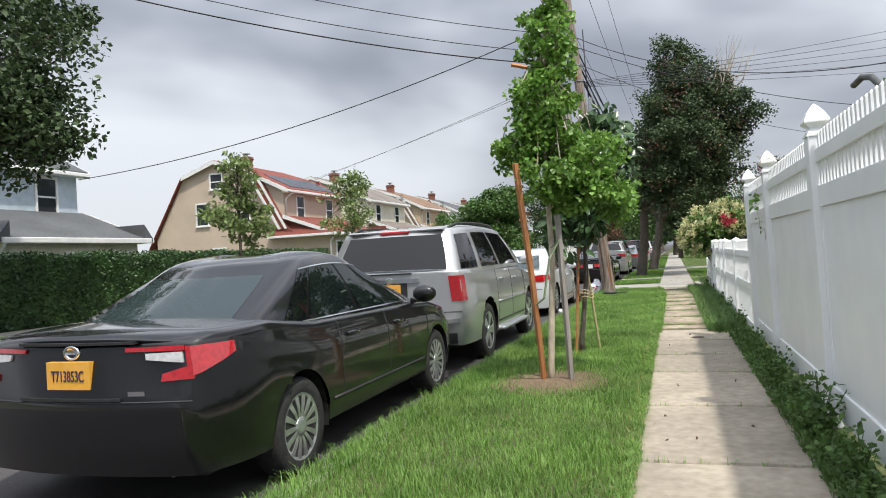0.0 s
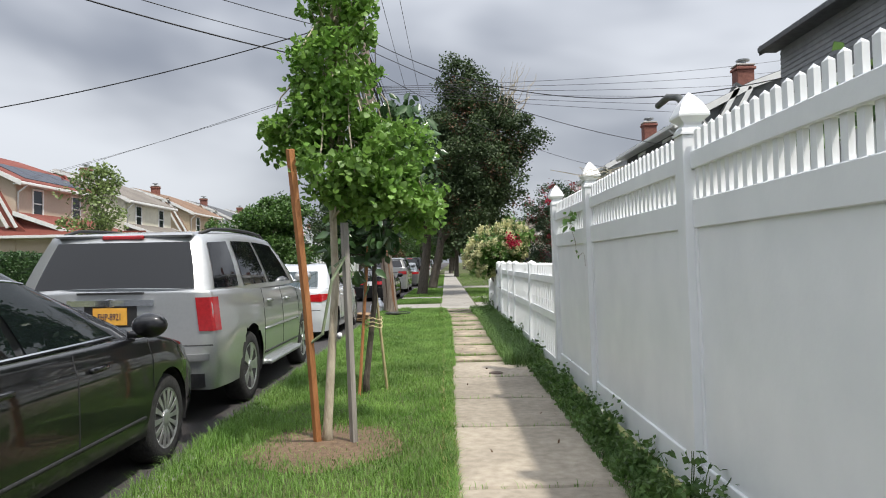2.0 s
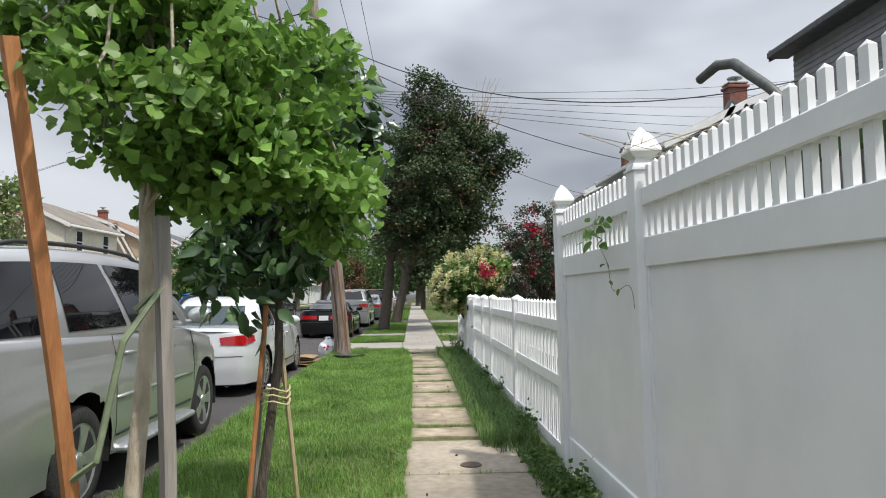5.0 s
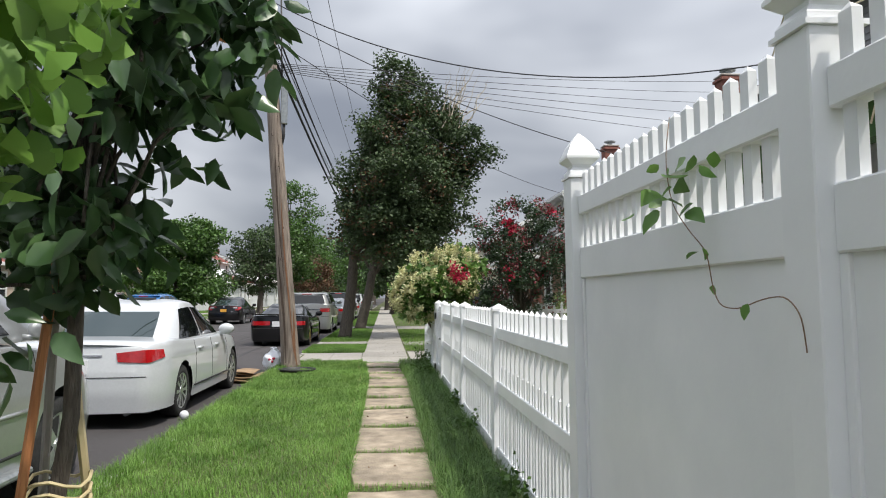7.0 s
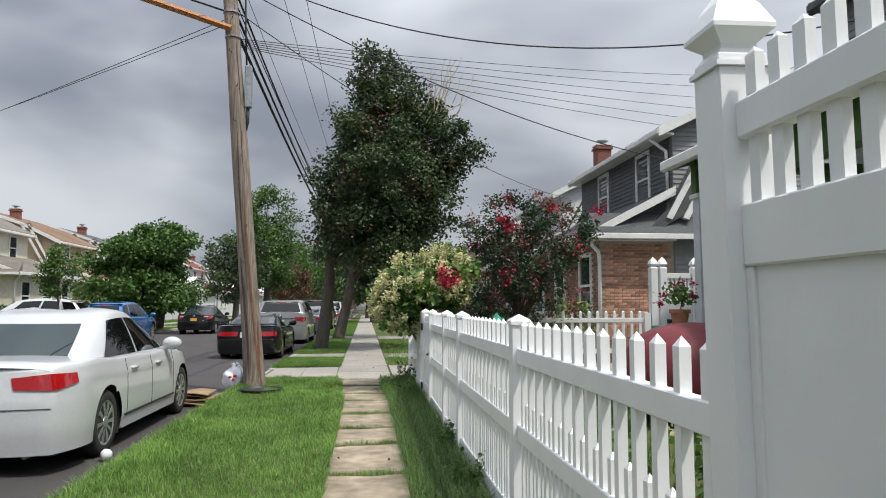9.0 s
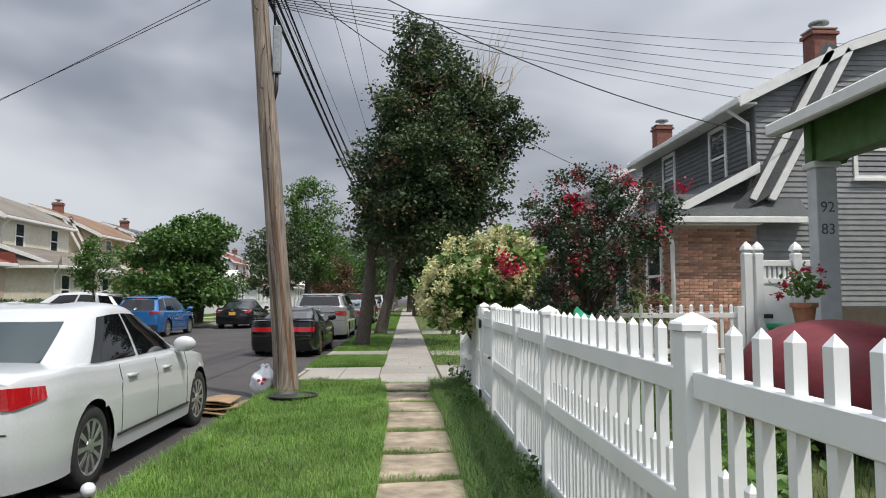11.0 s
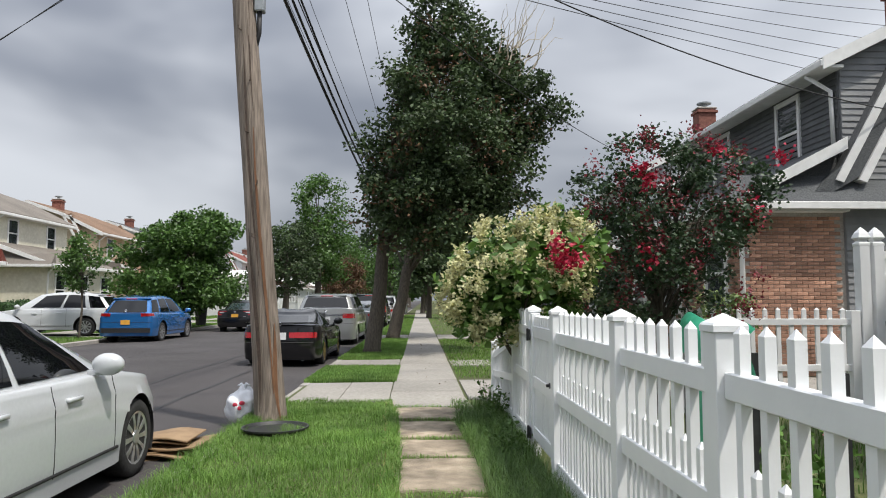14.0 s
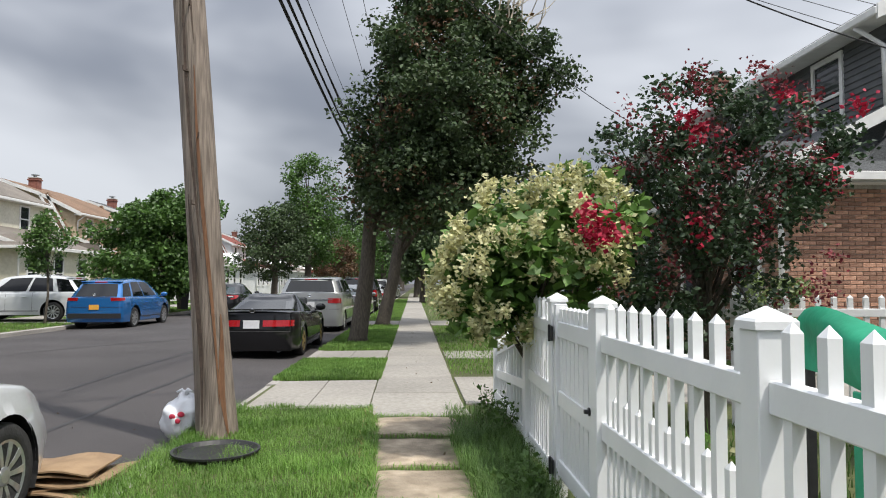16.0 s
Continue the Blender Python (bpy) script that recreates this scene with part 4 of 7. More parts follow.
bm = bmesh.new()
arch = [(6.1, 3.09), (6.1, 3.62), (8.9, 3.62), (8.9, 3.09)] + [(7.65 + 1.1 * math.cos(a), 3.05 + 0.42 * math.sin(a)) for a in np.linspace(0.09, math.pi - 0.09, 14)]
poly_prism(bm, arch, "y", 18.58, 18.74)
part("arch", bm, GREEN_PAINT, porch, "dark green painted arch")
bm = bmesh.new()
poly_prism(bm, [(10.5, 3.09), (10.5, 3.62), (18.74, 3.62), (18.74, 3.09)], "x", 6.15, 6.4)
part("beam", bm, GREEN_PAINT, porch)
part("porch_roof", roof_slab([(5.75, 3.55), (8.9, 4.5)], 10.3, 18.85, 0.1), SHINGLE_GREY, porch)
part("gutter", cube((5.65, 10.3, 3.47), (5.77, 18.87, 3.63), 0.02), TRIM, porch)
part("porch_rake", poly_prism(bmesh.new(), [(5.72, 3.47), (5.72, 3.64), (8.9, 4.62), (8.9, 4.4)], "y", 18.85, 18.9), GREY_METAL, porch)
part("floor", cube((6.0, 10.6, 0.0), (8.9, 18.9, 0.55), 0.01), CONCRETE_NEW, porch)
part("wainscot", cube((6.2, 18.62, 0.55), (8.9, 18.7, 1.25)), STUCCO_TAN, porch)

# ---- utility pole and wires ----
pole = thing("utility_pole", "leaning weathered wooden utility pole with a rotten split foot", "utility pole", (-1.43, 20.8, 0))
PT = Vector((-0.88, 0.1, 10.2))
bm = bmesh.new()
n_seg, n_side = 40, 18
rings = []
for i in range(n_seg + 1):
    u = i / n_seg
    c = PT * u
    ring = []
    for k in range(n_side):
        a = 2 * math.pi * k / n_side
        r = 0.165 - 0.06 * u + 0.035 * math.exp(-u * 18)
        r += 0.012 * noise.noise((math.cos(a) * 1.6, math.sin(a) * 1.6, u * 6)) - (0.022 if k in (12, 13) and 0.02 < u < 0.42 else 0)
        ring.append(bm.verts.new((c.x + r * math.cos(a), c.y + r * math.sin(a), c.z - 0.1)))
    rings.append(ring)
for a, b in zip(rings, rings[1:]):
    for k in range(n_side):
        bm.faces.new((a[k], a[(k + 1) % n_side], b[(k + 1) % n_side], b[k]))
bm.faces.new(rings[-1])
part("shaft", bm, POLE_WOOD, pole, smooth=True)
for i, (z0, z1, k, w) in enumerate(((0.1, 2.2, -0.45, 0.02), (0.3, 3.4, 0.35, 0.014), (1.6, 4.4, -0.1, 0.012), (0.0, 1.1, 0.75, 0.022), (3.6, 6.0, 0.5, 0.01))):
    bm = bmesh.new()
    va = []
    for j in range(12):
        u = j / 11
        z = z0 + (z1 - z0) * u
        c = PT * ((z + 0.1) / 10.2)
        a = -math.pi / 2 + k + 0.12 * math.sin(u * 5 + i)
        r = 0.168 - 0.06 * (z / 10.2) + 0.035 * math.exp(-(z + 0.1) / 10.2 * 18) + 0.003
        h = w * (0.25 + math.sin(math.pi * u)) / r
        va.append([bm.verts.new((c.x + r * math.cos(a + s * h), c.y + r * math.sin(a + s * h), z)) for s in (-1, 1)])
    for p, q in zip(va, va[1:]):
        bm.faces.new((p[0], p[1], q[1], q[0]))
    part("split", bm, IRON if i % 2 == 0 else ROT, pole, "dark weathered split in the wood")
for i in range(9):
    z = 2.1 + i * 0.62
    p = PT * (z / 10.2)
    sx = (-1, 1)[i % 2]
    bm = bmesh.new()
    tube(bm, [(p.x + sx * 0.02, p.y - 0.12, z), (p.x + sx * 0.05, p.y - 0.19, z), (p.x + sx * 0.05, p.y - 0.19, z + 0.04)], 0.008, 6)
    part("step_spike", bm, IRON, pole)
for z, w in ((6.1, 0.02), (6.55, 0.03)):
    p = PT * (z / 10.2)
    bm = bmesh.new()
    lathe(bm, [(0.135, 0), (0.145, 0.004), (0.145, w), (0.135, w + 0.004)], n=16, at=(p.x, p.y, z))
    part("steel_band", bm, GREY_METAL, pole, "steel band")
p = PT * 0.5
part("terminal_box", cube((p.x + 0.14, p.y - 0.08, 4.85), (p.x + 0.26, p.y + 0.06, 5.6), 0.015), GREY_METAL, pole, "pale grey terminal box")
bm = bmesh.new()
tube(bm, [(p.x + 0.2, p.y - 0.02, 4.85), (p.x + 0.2, p.y - 0.02, 4.6), (p.x + 0.13, p.y, 4.3)], 0.03, 8)
tube(bm, [(p.x + 0.16, p.y, 5.6), (p.x + 0.12, p.y + 0.05, 6.3), (p.x + 0.1, p.y, 7.6)], 0.018, 6)
part("cable_drop", bm, CABLE, pole, smooth=True)
for z in (9.2,):
    q = PT * (z / 10.2)
    part("crossarm", cube((q.x - 1.15, q.y - 0.2, z - 0.06), (q.x + 1.15, q.y - 0.1, z + 0.06), 0.01), STAKE_WOOD, pole, "brown wooden crossarm")
    for dx in (-1.0, -0.45, 0.45, 1.0):
        bm = bmesh.new()
        lathe(bm, [(0.02, 0), (0.02, 0.06), (0.045, 0.07), (0.045, 0.14), (0.02, 0.16)], n=10, at=(q.x + dx, q.y - 0.15, z + 0.06))
        part("insulator", bm, GREY_METAL, pole)


# slanting timber brace towards the road
q = PT * 0.613
bm = bmesh.new()
tube(bm, [(q.x, q.y - 0.17, 6.22), (q.x - 1.9, q.y - 0.17, 6.83)], 0.06, 4)
part("brace", bm, STAKE_WOOD, pole, "brown slanting timber brace")


def wire(a, b, sag, r=0.009):
    bm = bmesh.new()
    a, b = Vector(a), Vector(b)
    pts = []
    for i in range(25):
        u = i / 24
        p = a.lerp(b, u)
        p.z -= sag * 4 * u * (1 - u)
        pts.append(p)
    tube(bm, pts, r, 5)
    ob = part("overhead_wire", bm, CABLE, None, "black overhead wire strung from the utility pole", smooth=True)
    return tagged(ob, category="wire", group="overhead wires")


def at_pole(z, dx=0.0):
    q = PT * (z / 10.2)
    return (-1.43 + q.x + dx, 20.8 + q.y, z)


for dx in (-1.0, -0.45, 0.45, 1.0):       # to the pole across the road, and on along the street
    wire(at_pole(9.36, dx), (-12.6 + 0.4 * dx, 11.5, 9.6), 0.3, 0.007)
    wire(at_pole(9.36, dx), (-1.2 + dx, 66, 9.0), 0.7, 0.008)
for z, r in ((7.5, 0.011), (6.95, 0.011), (6.6, 0.018)):
    wire(at_pole(z, -0.1), (-12.5, 11.5, z + 1.2), 0.35, r)
for z, r in ((6.9, 0.02), (6.45, 0.024), (6.1, 0.03)):
    wire(at_pole(z, 0.12), (-0.9, 66, z + 0.2), 0.9, r)
wire(at_pole(7.0), (-0.9, 66, 7.6), 0.8, 0.012)
for i in range(6):                        # lines across the back yards
    wire(at_pole(5.95 + 0.03 * i, 0.1), (24.5, 38.2, 8.5 + 0.8 * i), 0.3 + 0.04 * i, 0.007)
wire(at_pole(7.4, 0.1), (6.6, 15.5, 4.75), 0.9, 0.011)      # service drops to the houses
wire(at_pole(7.1, 0.1), (8.75, 24.55, 4.75), 0.5, 0.011)
wire(at_pole(6.6, 0.1), (8.3, 34.8, 5.5), 0.5, 0.009)
wire(at_pole(8.0, -0.1), (-20.6, 21.0, 4.9), 0.6, 0.016)
for k in range(2):
    wire(at_pole(6.35 + 0.1 * k, -0.1), (-20.2, 35.6 + 0.4 * k, 5.7), 0.12, 0.007)

# ---- parked cars ----
def paint(name, base, rough=0.25, metal=0.0, coat=1.0):
    return material(name, tuple(c * 0.94 for c in base), base, 40, rough, metal=metal, coat=coat, stain=0.04)


PAINT_BLACK = material("black_car_paint", (0.003, 0.003, 0.004), (0.005, 0.005, 0.006), 40, 0.4, coat=1.0, stain=0.1, spec=0.15, coat_rough=0.04)
PAINT_SILVER = paint("silver_car_paint", (0.44, 0.45, 0.455), 0.33, 0.62)
PAINT_WHITE = paint("white_car_paint", (0.55, 0.57, 0.59), 0.3)
PAINT_BLUE = paint("blue_car_paint", (0.018, 0.14, 0.40), 0.25, 0.3)
PAINT_GREY = paint("grey_car_paint", (0.20, 0.21, 0.22), 0.32, 0.7)
TYRE = material("tyre_rubber", (0.012, 0.012, 0.012), (0.03, 0.03, 0.03), 30, 0.85, 0.3, 60)
ALLOY = material("alloy", (0.42, 0.43, 0.44), (0.58, 0.59, 0.60), 20, 0.35, metal=0.8)
GOLD_ALLOY = material("gold_alloy", (0.35, 0.24, 0.09), (0.5, 0.36, 0.15), 20, 0.35, metal=0.8)
TRIM_BLACK = material("black_plastic", (0.012, 0.012, 0.013), (0.025, 0.025, 0.026), 30, 0.55)
CHROME = material("chrome", (0.62, 0.63, 0.65), (0.72, 0.73, 0.75), 10, 0.12, metal=1.0)
LAMP_RED = material("red_lamp_lens", (0.26, 0.004, 0.006), (0.40, 0.008, 0.012), 40, 0.12, coat=1.0)
LAMP_CLEAR = material("clear_lamp_lens", (0.36, 0.36, 0.37), (0.52, 0.52, 0.53), 40, 0.12, coat=1.0)
PLATE_GOLD = material("gold_plate", (0.72, 0.36, 0.05), (0.80, 0.42, 0.07), 20, 0.45)
PLATE_WHITE = material("white_plate", (0.70, 0.70, 0.72), (0.78, 0.78, 0.80), 20, 0.45)
INK = material("plate_ink", (0.02, 0.02, 0.06), (0.03, 0.03, 0.08), 20, 0.5)
CAR_GLASS = glass("car_glass", (0.008, 0.012, 0.012), 0.012, 0.12, 0.6)
PRIVACY = glass("dark_car_glass", (0.004, 0.0045, 0.006), 0.012, 0.0, 0.42)
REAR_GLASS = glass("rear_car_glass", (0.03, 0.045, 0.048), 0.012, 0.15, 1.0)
SEAT = material("car_interior", (0.10, 0.10, 0.10), (0.16, 0.16, 0.16), 20, 0.8)


def car(name, label, at, turn, P):
    """A parked car, its nose along +y, its origin on the road under its middle. P gives its measures and colours."""
    root = thing(name, label, "car", at, "parked cars", turn=turn)
    L, W, H, WR = P["L"], P["W"], P["H"], P["wheel"]
    y_r = -L / 2
    ax_r = y_r + P["rear_over"]
    ax_f = ax_r + P["base"]
    hw = W / 2
    zb = P.get("under", 0.2)
    top = P["top"]                      # (distance from the tail, height) of the lower body's upper edge
    tl = [t[0] for t in top]
    tz = [t[1] for t in top]
    lean, arch = P.get("lean", 0.12), WR + P.get("arch_gap", 0.05)

    def half(d):                        # half width at distance d from the tail
        e = L - d
        w = hw
        if d < 0.55:
            w *= 1 - P.get("tail_taper", 0.15) * (1 - d / 0.55) ** 2.2
        if e < 0.9:
            w *= 1 - 0.22 * (1 - e / 0.9) ** 2.2
        return w

    def side(d, z):                     # x of the flank
        zt = np.interp(d, tl, tz)
        u = (z - zb) / max(zt - zb, 0.1)
        return half(d) * (1 - 0.055 * max(0, u - 0.55) ** 1.5 * 3 - 0.05 * max(0, 0.25 - u) * 2) + 0.012 * math.exp(-((z - zt + 0.16) / 0.05) ** 2)

    def shear(d, z):                    # the tail leans forward above the bumper, the nose leans back
        e = L - d
        y = 0.0
        if d < 1.0:
            y += lean * max(0, z - 0.66) * (1 - d)
            y += 0.05 * max(0, 0.42 - z) * (1 - d) * 3
        if e < 1.0:
            y -= 0.22 * max(0, z - 0.5) * (1 - e)
        return y
    def bulge(x, d):                    # the tail and the nose are bowed in plan
        e = L - d
        q = max(0.0, 1 - (x / max(half(d), 0.1)) ** 2)
        return -P.get("tail_bulge", 0.1) * q * max(0.0, 1 - d / 0.6) ** 2 + 0.14 * q * max(0.0, 1 - e / 0.9) ** 2
    ds = sorted({round(float(v), 3) for v in np.concatenate([np.linspace(0, 0.5, 9), np.linspace(0.5, L - 0.8, int((L - 1.3) / 0.05)), np.linspace(L - 0.8, L, 12)])})
    us = [0.0, 0.06, 0.14, 0.22, 0.3, 0.38, 0.46, 0.54, 0.62, 0.7, 0.78, 0.86, 0.93, 0.98]
    bm = bmesh.new()
    grid = {}
    wheels = (ax_r - y_r, ax_f - y_r)
    for i, d in enumerate(ds):
        zt = float(np.interp(d, tl, tz))
        for sgn in (-1, 1):
            col = []
            for u in us:
                z = zb + (zt - zb) * u
                dd = d
                x = side(d, z)
                for wc in wheels:
                    r = math.hypot(d - wc, z - WR)
                    if abs(r - arch) < 0.035 and r > 1e-6:
                        dd, z = wc + (d - wc) * arch / r, WR + (z - WR) * arch / r
                col.append(bm.verts.new((sgn * x, y_r + dd + shear(dd, z), z)))
            sh = half(d)
            for f, h in ((0.93, 0.0), (0.82, 0.012), (0.55, 0.026), (0.25, 0.034)):
                col.append(bm.verts.new((sgn * sh * f, y_r + d + shear(d, zt + h) + bulge(sh * f, d), zt + h)))
            grid[i, sgn] = col
    nu = len(us) + 4
    for i in range(len(ds) - 1):
        for sgn in (-1, 1):
            a, b = grid[i, sgn], grid[i + 1, sgn]
            for j in range(nu - 1):
                q = (a[j], b[j], b[j + 1], a[j + 1])
                cy = sum(v.co.y for v in q) / 4 - y_r
                cz = sum(v.co.z for v in q) / 4
                if j < len(us) and any(math.hypot(cy - wc, cz - WR) < arch - 0.004 for wc in wheels):
                    continue
                bm.faces.new(q if sgn < 0 else q[::-1])
        bm.faces.new((grid[i, -1][-1], grid[i + 1, -1][-1], grid[i + 1, 1][-1], grid[i, 1][-1]))
    for i in (0, len(ds) - 1):
        lines = []
        for k in range(len(us)):
            a, b = grid[i, -1][k], grid[i, 1][k]
            row = [a]
            for f in (-0.85, -0.65, -0.4, -0.15, 0.15, 0.4, 0.65, 0.85):
                row.append(bm.verts.new((b.co.x * f, a.co.y + bulge(b.co.x * f, ds[i]), a.co.z)))
            lines.append(row + [b])
        for a, b in zip(lines, lines[1:]):
            for k in range(len(a) - 1):
                q = (a[k], a[k + 1], b[k + 1], b[k])
                bm.faces.new(q if i == 0 else q[::-1])
        lid = grid[i, -1][len(us):] + grid[i, 1][len(us):][::-1]
        q = lines[-1] + lid[::-1]
        bm.faces.new(q if i == 0 else q[::-1])
    bmesh.ops.recalc_face_normals(bm, faces=bm.faces[:])
    body = part("body", bm, P["paint"], root, smooth=True)
    # dark floor pan and wheel wells
    part("underbody", cube((-hw + 0.16, y_r + 0.12, zb - 0.03), (hw - 0.16, y_r + L - 0.15, zb + 0.05)), TRIM_BLACK, root)
    for ay in (ax_r, ax_f):
        bm = bmesh.new()
        lathe(bm, [(arch + 0.004, -hw + 0.03), (arch + 0.004, hw - 0.03)], axis="x", n=28, at=(0, ay, WR))
        bmesh.ops.reverse_faces(bm, faces=bm.faces[:])
        keep = [f for f in bm.faces if len(f.verts) > 4 or f.calc_center_median().z < zb - 0.02]
        bmesh.ops.delete(bm, geom=keep, context="FACES")
        part("wheel_well", bm, TRIM_BLACK, root)
        part("well_wall", cube((-hw + 0.35, ay - arch + 0.03, zb), (hw - 0.35, ay + arch - 0.03, WR + arch * 0.7)), TRIM_BLACK, root)
    # cabin
    c = P["cabin"]      # tail foot, tail top, nose top, nose foot: distances from the tail; belt and roof heights; half widths
    b0, r0, r1, b1 = c["b0"], c["r0"], c["r1"], c["b1"]
    zbelt, zr, wb, wr = c["belt"], H, c["wb"], c["wr"]

    def corner(u, v, s):
        """u along the car 0..1, v up 0..1, s the side."""
        y = (b0 + (b1 - b0) * u) * (1 - v) + (r0 + (r1 - r0) * u) * v
        bow = 1 - (0.05 * (2 * u - 1) ** 2 + 0.10 * (2 * u - 1) ** 6) * (1 if c.get("bow", True) else 0.5)
        x = (wb + (wr - wb) * v) * bow * (1 + 0.02 * math.sin(v * math.pi))
        z = zbelt + (zr - zbelt) * v - c.get("arc", 0.085) * (2 * u - 1) ** 2 * v
        return Vector((s * x, y_r + y, z))
    bm = bmesh.new()
    NU, NV = 14, 6
    rings = []
    for j in range(NV + 1):
        v = j / NV
        ring = [corner(i / NU, v, 1) for i in range(NU + 1)]
        a, b = corner(1, v, 1), corner(1, v, -1)
        for k in range(1, 6):
            p = a.lerp(b, k / 6)
            p.y += 0.10 * math.sin(math.pi * k / 6)
            ring.append(p)
        ring += [corner(1 - i / NU, v, -1) for i in range(NU + 1)]
        a, b = corner(0, v, -1), corner(0, v, 1)
        for k in range(1, 6):
            p = a.lerp(b, k / 6)
            p.y -= P.get("tail_bow", 0.12) * math.sin(math.pi * k / 6)
            ring.append(p)
        rings.append([bm.verts.new(p) for p in ring])
    for a, b in zip(rings, rings[1:]):
        for k in range(len(a)):
            bm.faces.new((a[k], a[(k + 1) % len(a)], b[(k + 1) % len(a)], b[k]))
    last = rings[-1]
    cen = sum((v.co for v in last), Vector()) / len(last)
    prev = last
    for f, h in ((0.93, 0.022), (0.8, 0.04), (0.5, 0.055)):
        cur = [bm.verts.new((cen.x + (v.co.x - cen.x) * f, cen.y + (v.co.y - cen.y) * f, v.co.z + h + (zr - v.co.z) * (1 - f))) for v in last]
        for k in range(len(cur)):
            bm.faces.new((prev[k], prev[(k + 1) % len(cur)], cur[(k + 1) % len(cur)], cur[k]))
        prev = cur
    bm.faces.new(prev)
    bmesh.ops.recalc_face_normals(bm, faces=bm.faces[:])
    cabin = part("cabin", bm, P.get("roof_paint", P["paint"]), root, smooth=True)

    def pane(nm, fn, nu, nv, mat, parent=cabin, lab=""):
        bm = bmesh.new()
        g = [[bm.verts.new(fn(i / nu, j / nv)) for i in range(nu + 1)] for j in range(nv + 1)]
        for j in range(nv):
            for i in range(nu):
                bm.faces.new((g[j][i], g[j][i + 1], g[j + 1][i + 1], g[j + 1][i]))
        bmesh.ops.recalc_face_normals(bm, faces=bm.faces[:])
        return part(nm, bm, mat, parent, lab, smooth=True)
    for s in (-1, 1):
        for u0, u1, m in P["windows"]:
            def fn(a, b, u0=u0, u1=u1, s=s):
                vv = 0.09 + 0.79 * b
                p = corner(u0 + (u1 - u0) * a, vv, s)
                p.x += s * 0.006
                return p
            pane("side_window", fn, 5, 4, m)
        if P.get("chrome_line"):
            bm = bmesh.new()
            tube(bm, [corner(u, 0.08, s) + Vector((s * 0.008, 0, 0)) for u in np.linspace(P["windows"][0][0], P["windows"][-1][1], 8)], 0.008, 5)
            tube(bm, [corner(u, 0.87, s) + Vector((s * 0.006, 0, 0)) for u in np.linspace(P["windows"][0][0], P["windows"][-1][1], 8)], 0.008, 5)
            part("window_trim", bm, CHROME, cabin, "chrome window trim")

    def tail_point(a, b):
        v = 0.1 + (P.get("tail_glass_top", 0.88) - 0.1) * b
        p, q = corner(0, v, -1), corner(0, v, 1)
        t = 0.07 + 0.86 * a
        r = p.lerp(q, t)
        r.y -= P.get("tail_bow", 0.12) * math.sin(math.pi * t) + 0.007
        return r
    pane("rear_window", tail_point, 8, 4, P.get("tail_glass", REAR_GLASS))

    def nose_point(a, b):
        v = 0.08 + 0.8 * b
        p, q = corner(1, v, -1), corner(1, v, 1)
        t = 0.07 + 0.86 * a
        r = p.lerp(q, t)
        r.y += 0.10 * math.sin(math.pi * t) + 0.007
        return r
    pane("windscreen", nose_point, 8, 4, CAR_GLASS)
    # wheels
    for ay in (ax_r, ax_f):
        for s in (-1, 1):
            xo = s * (hw - 0.025)
            tw = 0.2
            bm = bmesh.new()
            lathe(bm, [(WR * 0.64, xo - s * tw), (WR * 0.95, xo - s * tw), (WR, xo - s * (tw - 0.03)), (WR, xo - s * 0.03), (WR * 0.95, xo - s * 0.005), (WR * 0.72, xo), (WR * 0.64, xo - s * 0.012)],
                  axis="x", n=32, at=(0, ay, WR))
            wheel = part("wheel", bm, TYRE, root, smooth=True)
            bm = bmesh.new()
            lathe(bm, [(WR * 0.68, xo - s * 0.02), (WR * 0.68, xo - s * 0.004), (WR * 0.62, xo - s * 0.012), (WR * 0.62, xo - s * 0.10)], axis="x", n=32, at=(0, ay, WR))
            part("rim", bm, P["alloy"], wheel, smooth=False)
            bm = bmesh.new()
            lathe(bm, [(WR * 0.6, xo - s * 0.085), (WR * 0.6, xo - s * 0.08), (0.02, xo - s * 0.08)], axis="x", n=24, at=(0, ay, WR))
            part("brake_disc", bm, TRIM_BLACK, wheel)
            ns = P.get("spokes", 10)
            bm = bmesh.new()
            sw = P.get("spoke_w", 0.02)
            for k in range(ns):
                a = 2 * math.pi * k / ns
                ca, sa = math.cos(a), math.sin(a)
                quad = []
                for rr, ww, xi in ((0.05, sw * 0.8, -0.012), (WR * 0.4, sw * 0.9, -0.004), (WR * 0.645, sw * 1.35, -0.008)):
                    for t in (-1, 1):
                        for dx in (0.0, -0.03):
                            quad.append(bm.verts.new((xo + s * (xi + dx), ay + ca * rr - sa * ww * t, WR + sa * rr + ca * ww * t)))
                for m in (0, 4):
                    v = quad[m:m + 8]
                    bm.faces.new((v[0], v[2], v[6], v[4]))
                    bm.faces.new((v[0], v[1], v[5], v[4]))
                    bm.faces.new((v[2], v[3], v[7], v[6]))
            lathe(bm, [(0.06, xo - s * 0.04), (0.06, xo - s * 0.006), (0.04, xo), (0.01, xo)], axis="x", n=14, at=(0, ay, WR))
            part("hub_spokes", bm, P["alloy"], wheel)
    # door seams, handles, sills, mirrors
    for s in (-1, 1):
        for d in P["seams"]:
            bm = bmesh.new()
            zt = float(np.interp(d, tl, tz))
            pts = []
            for z in np.linspace(zb + 0.12, zt - 0.02, 12):
                if all(math.hypot(d - wc, z - WR) > arch + 0.02 for wc in wheels):
                    pts.append((s * (side(d, z) - 0.001), y_r + d, z))
            if len(pts) > 2:
                tube(bm, pts, 0.005, 4)
                part("door_seam", bm, TRIM_BLACK, body)
            else:
                bm.free()
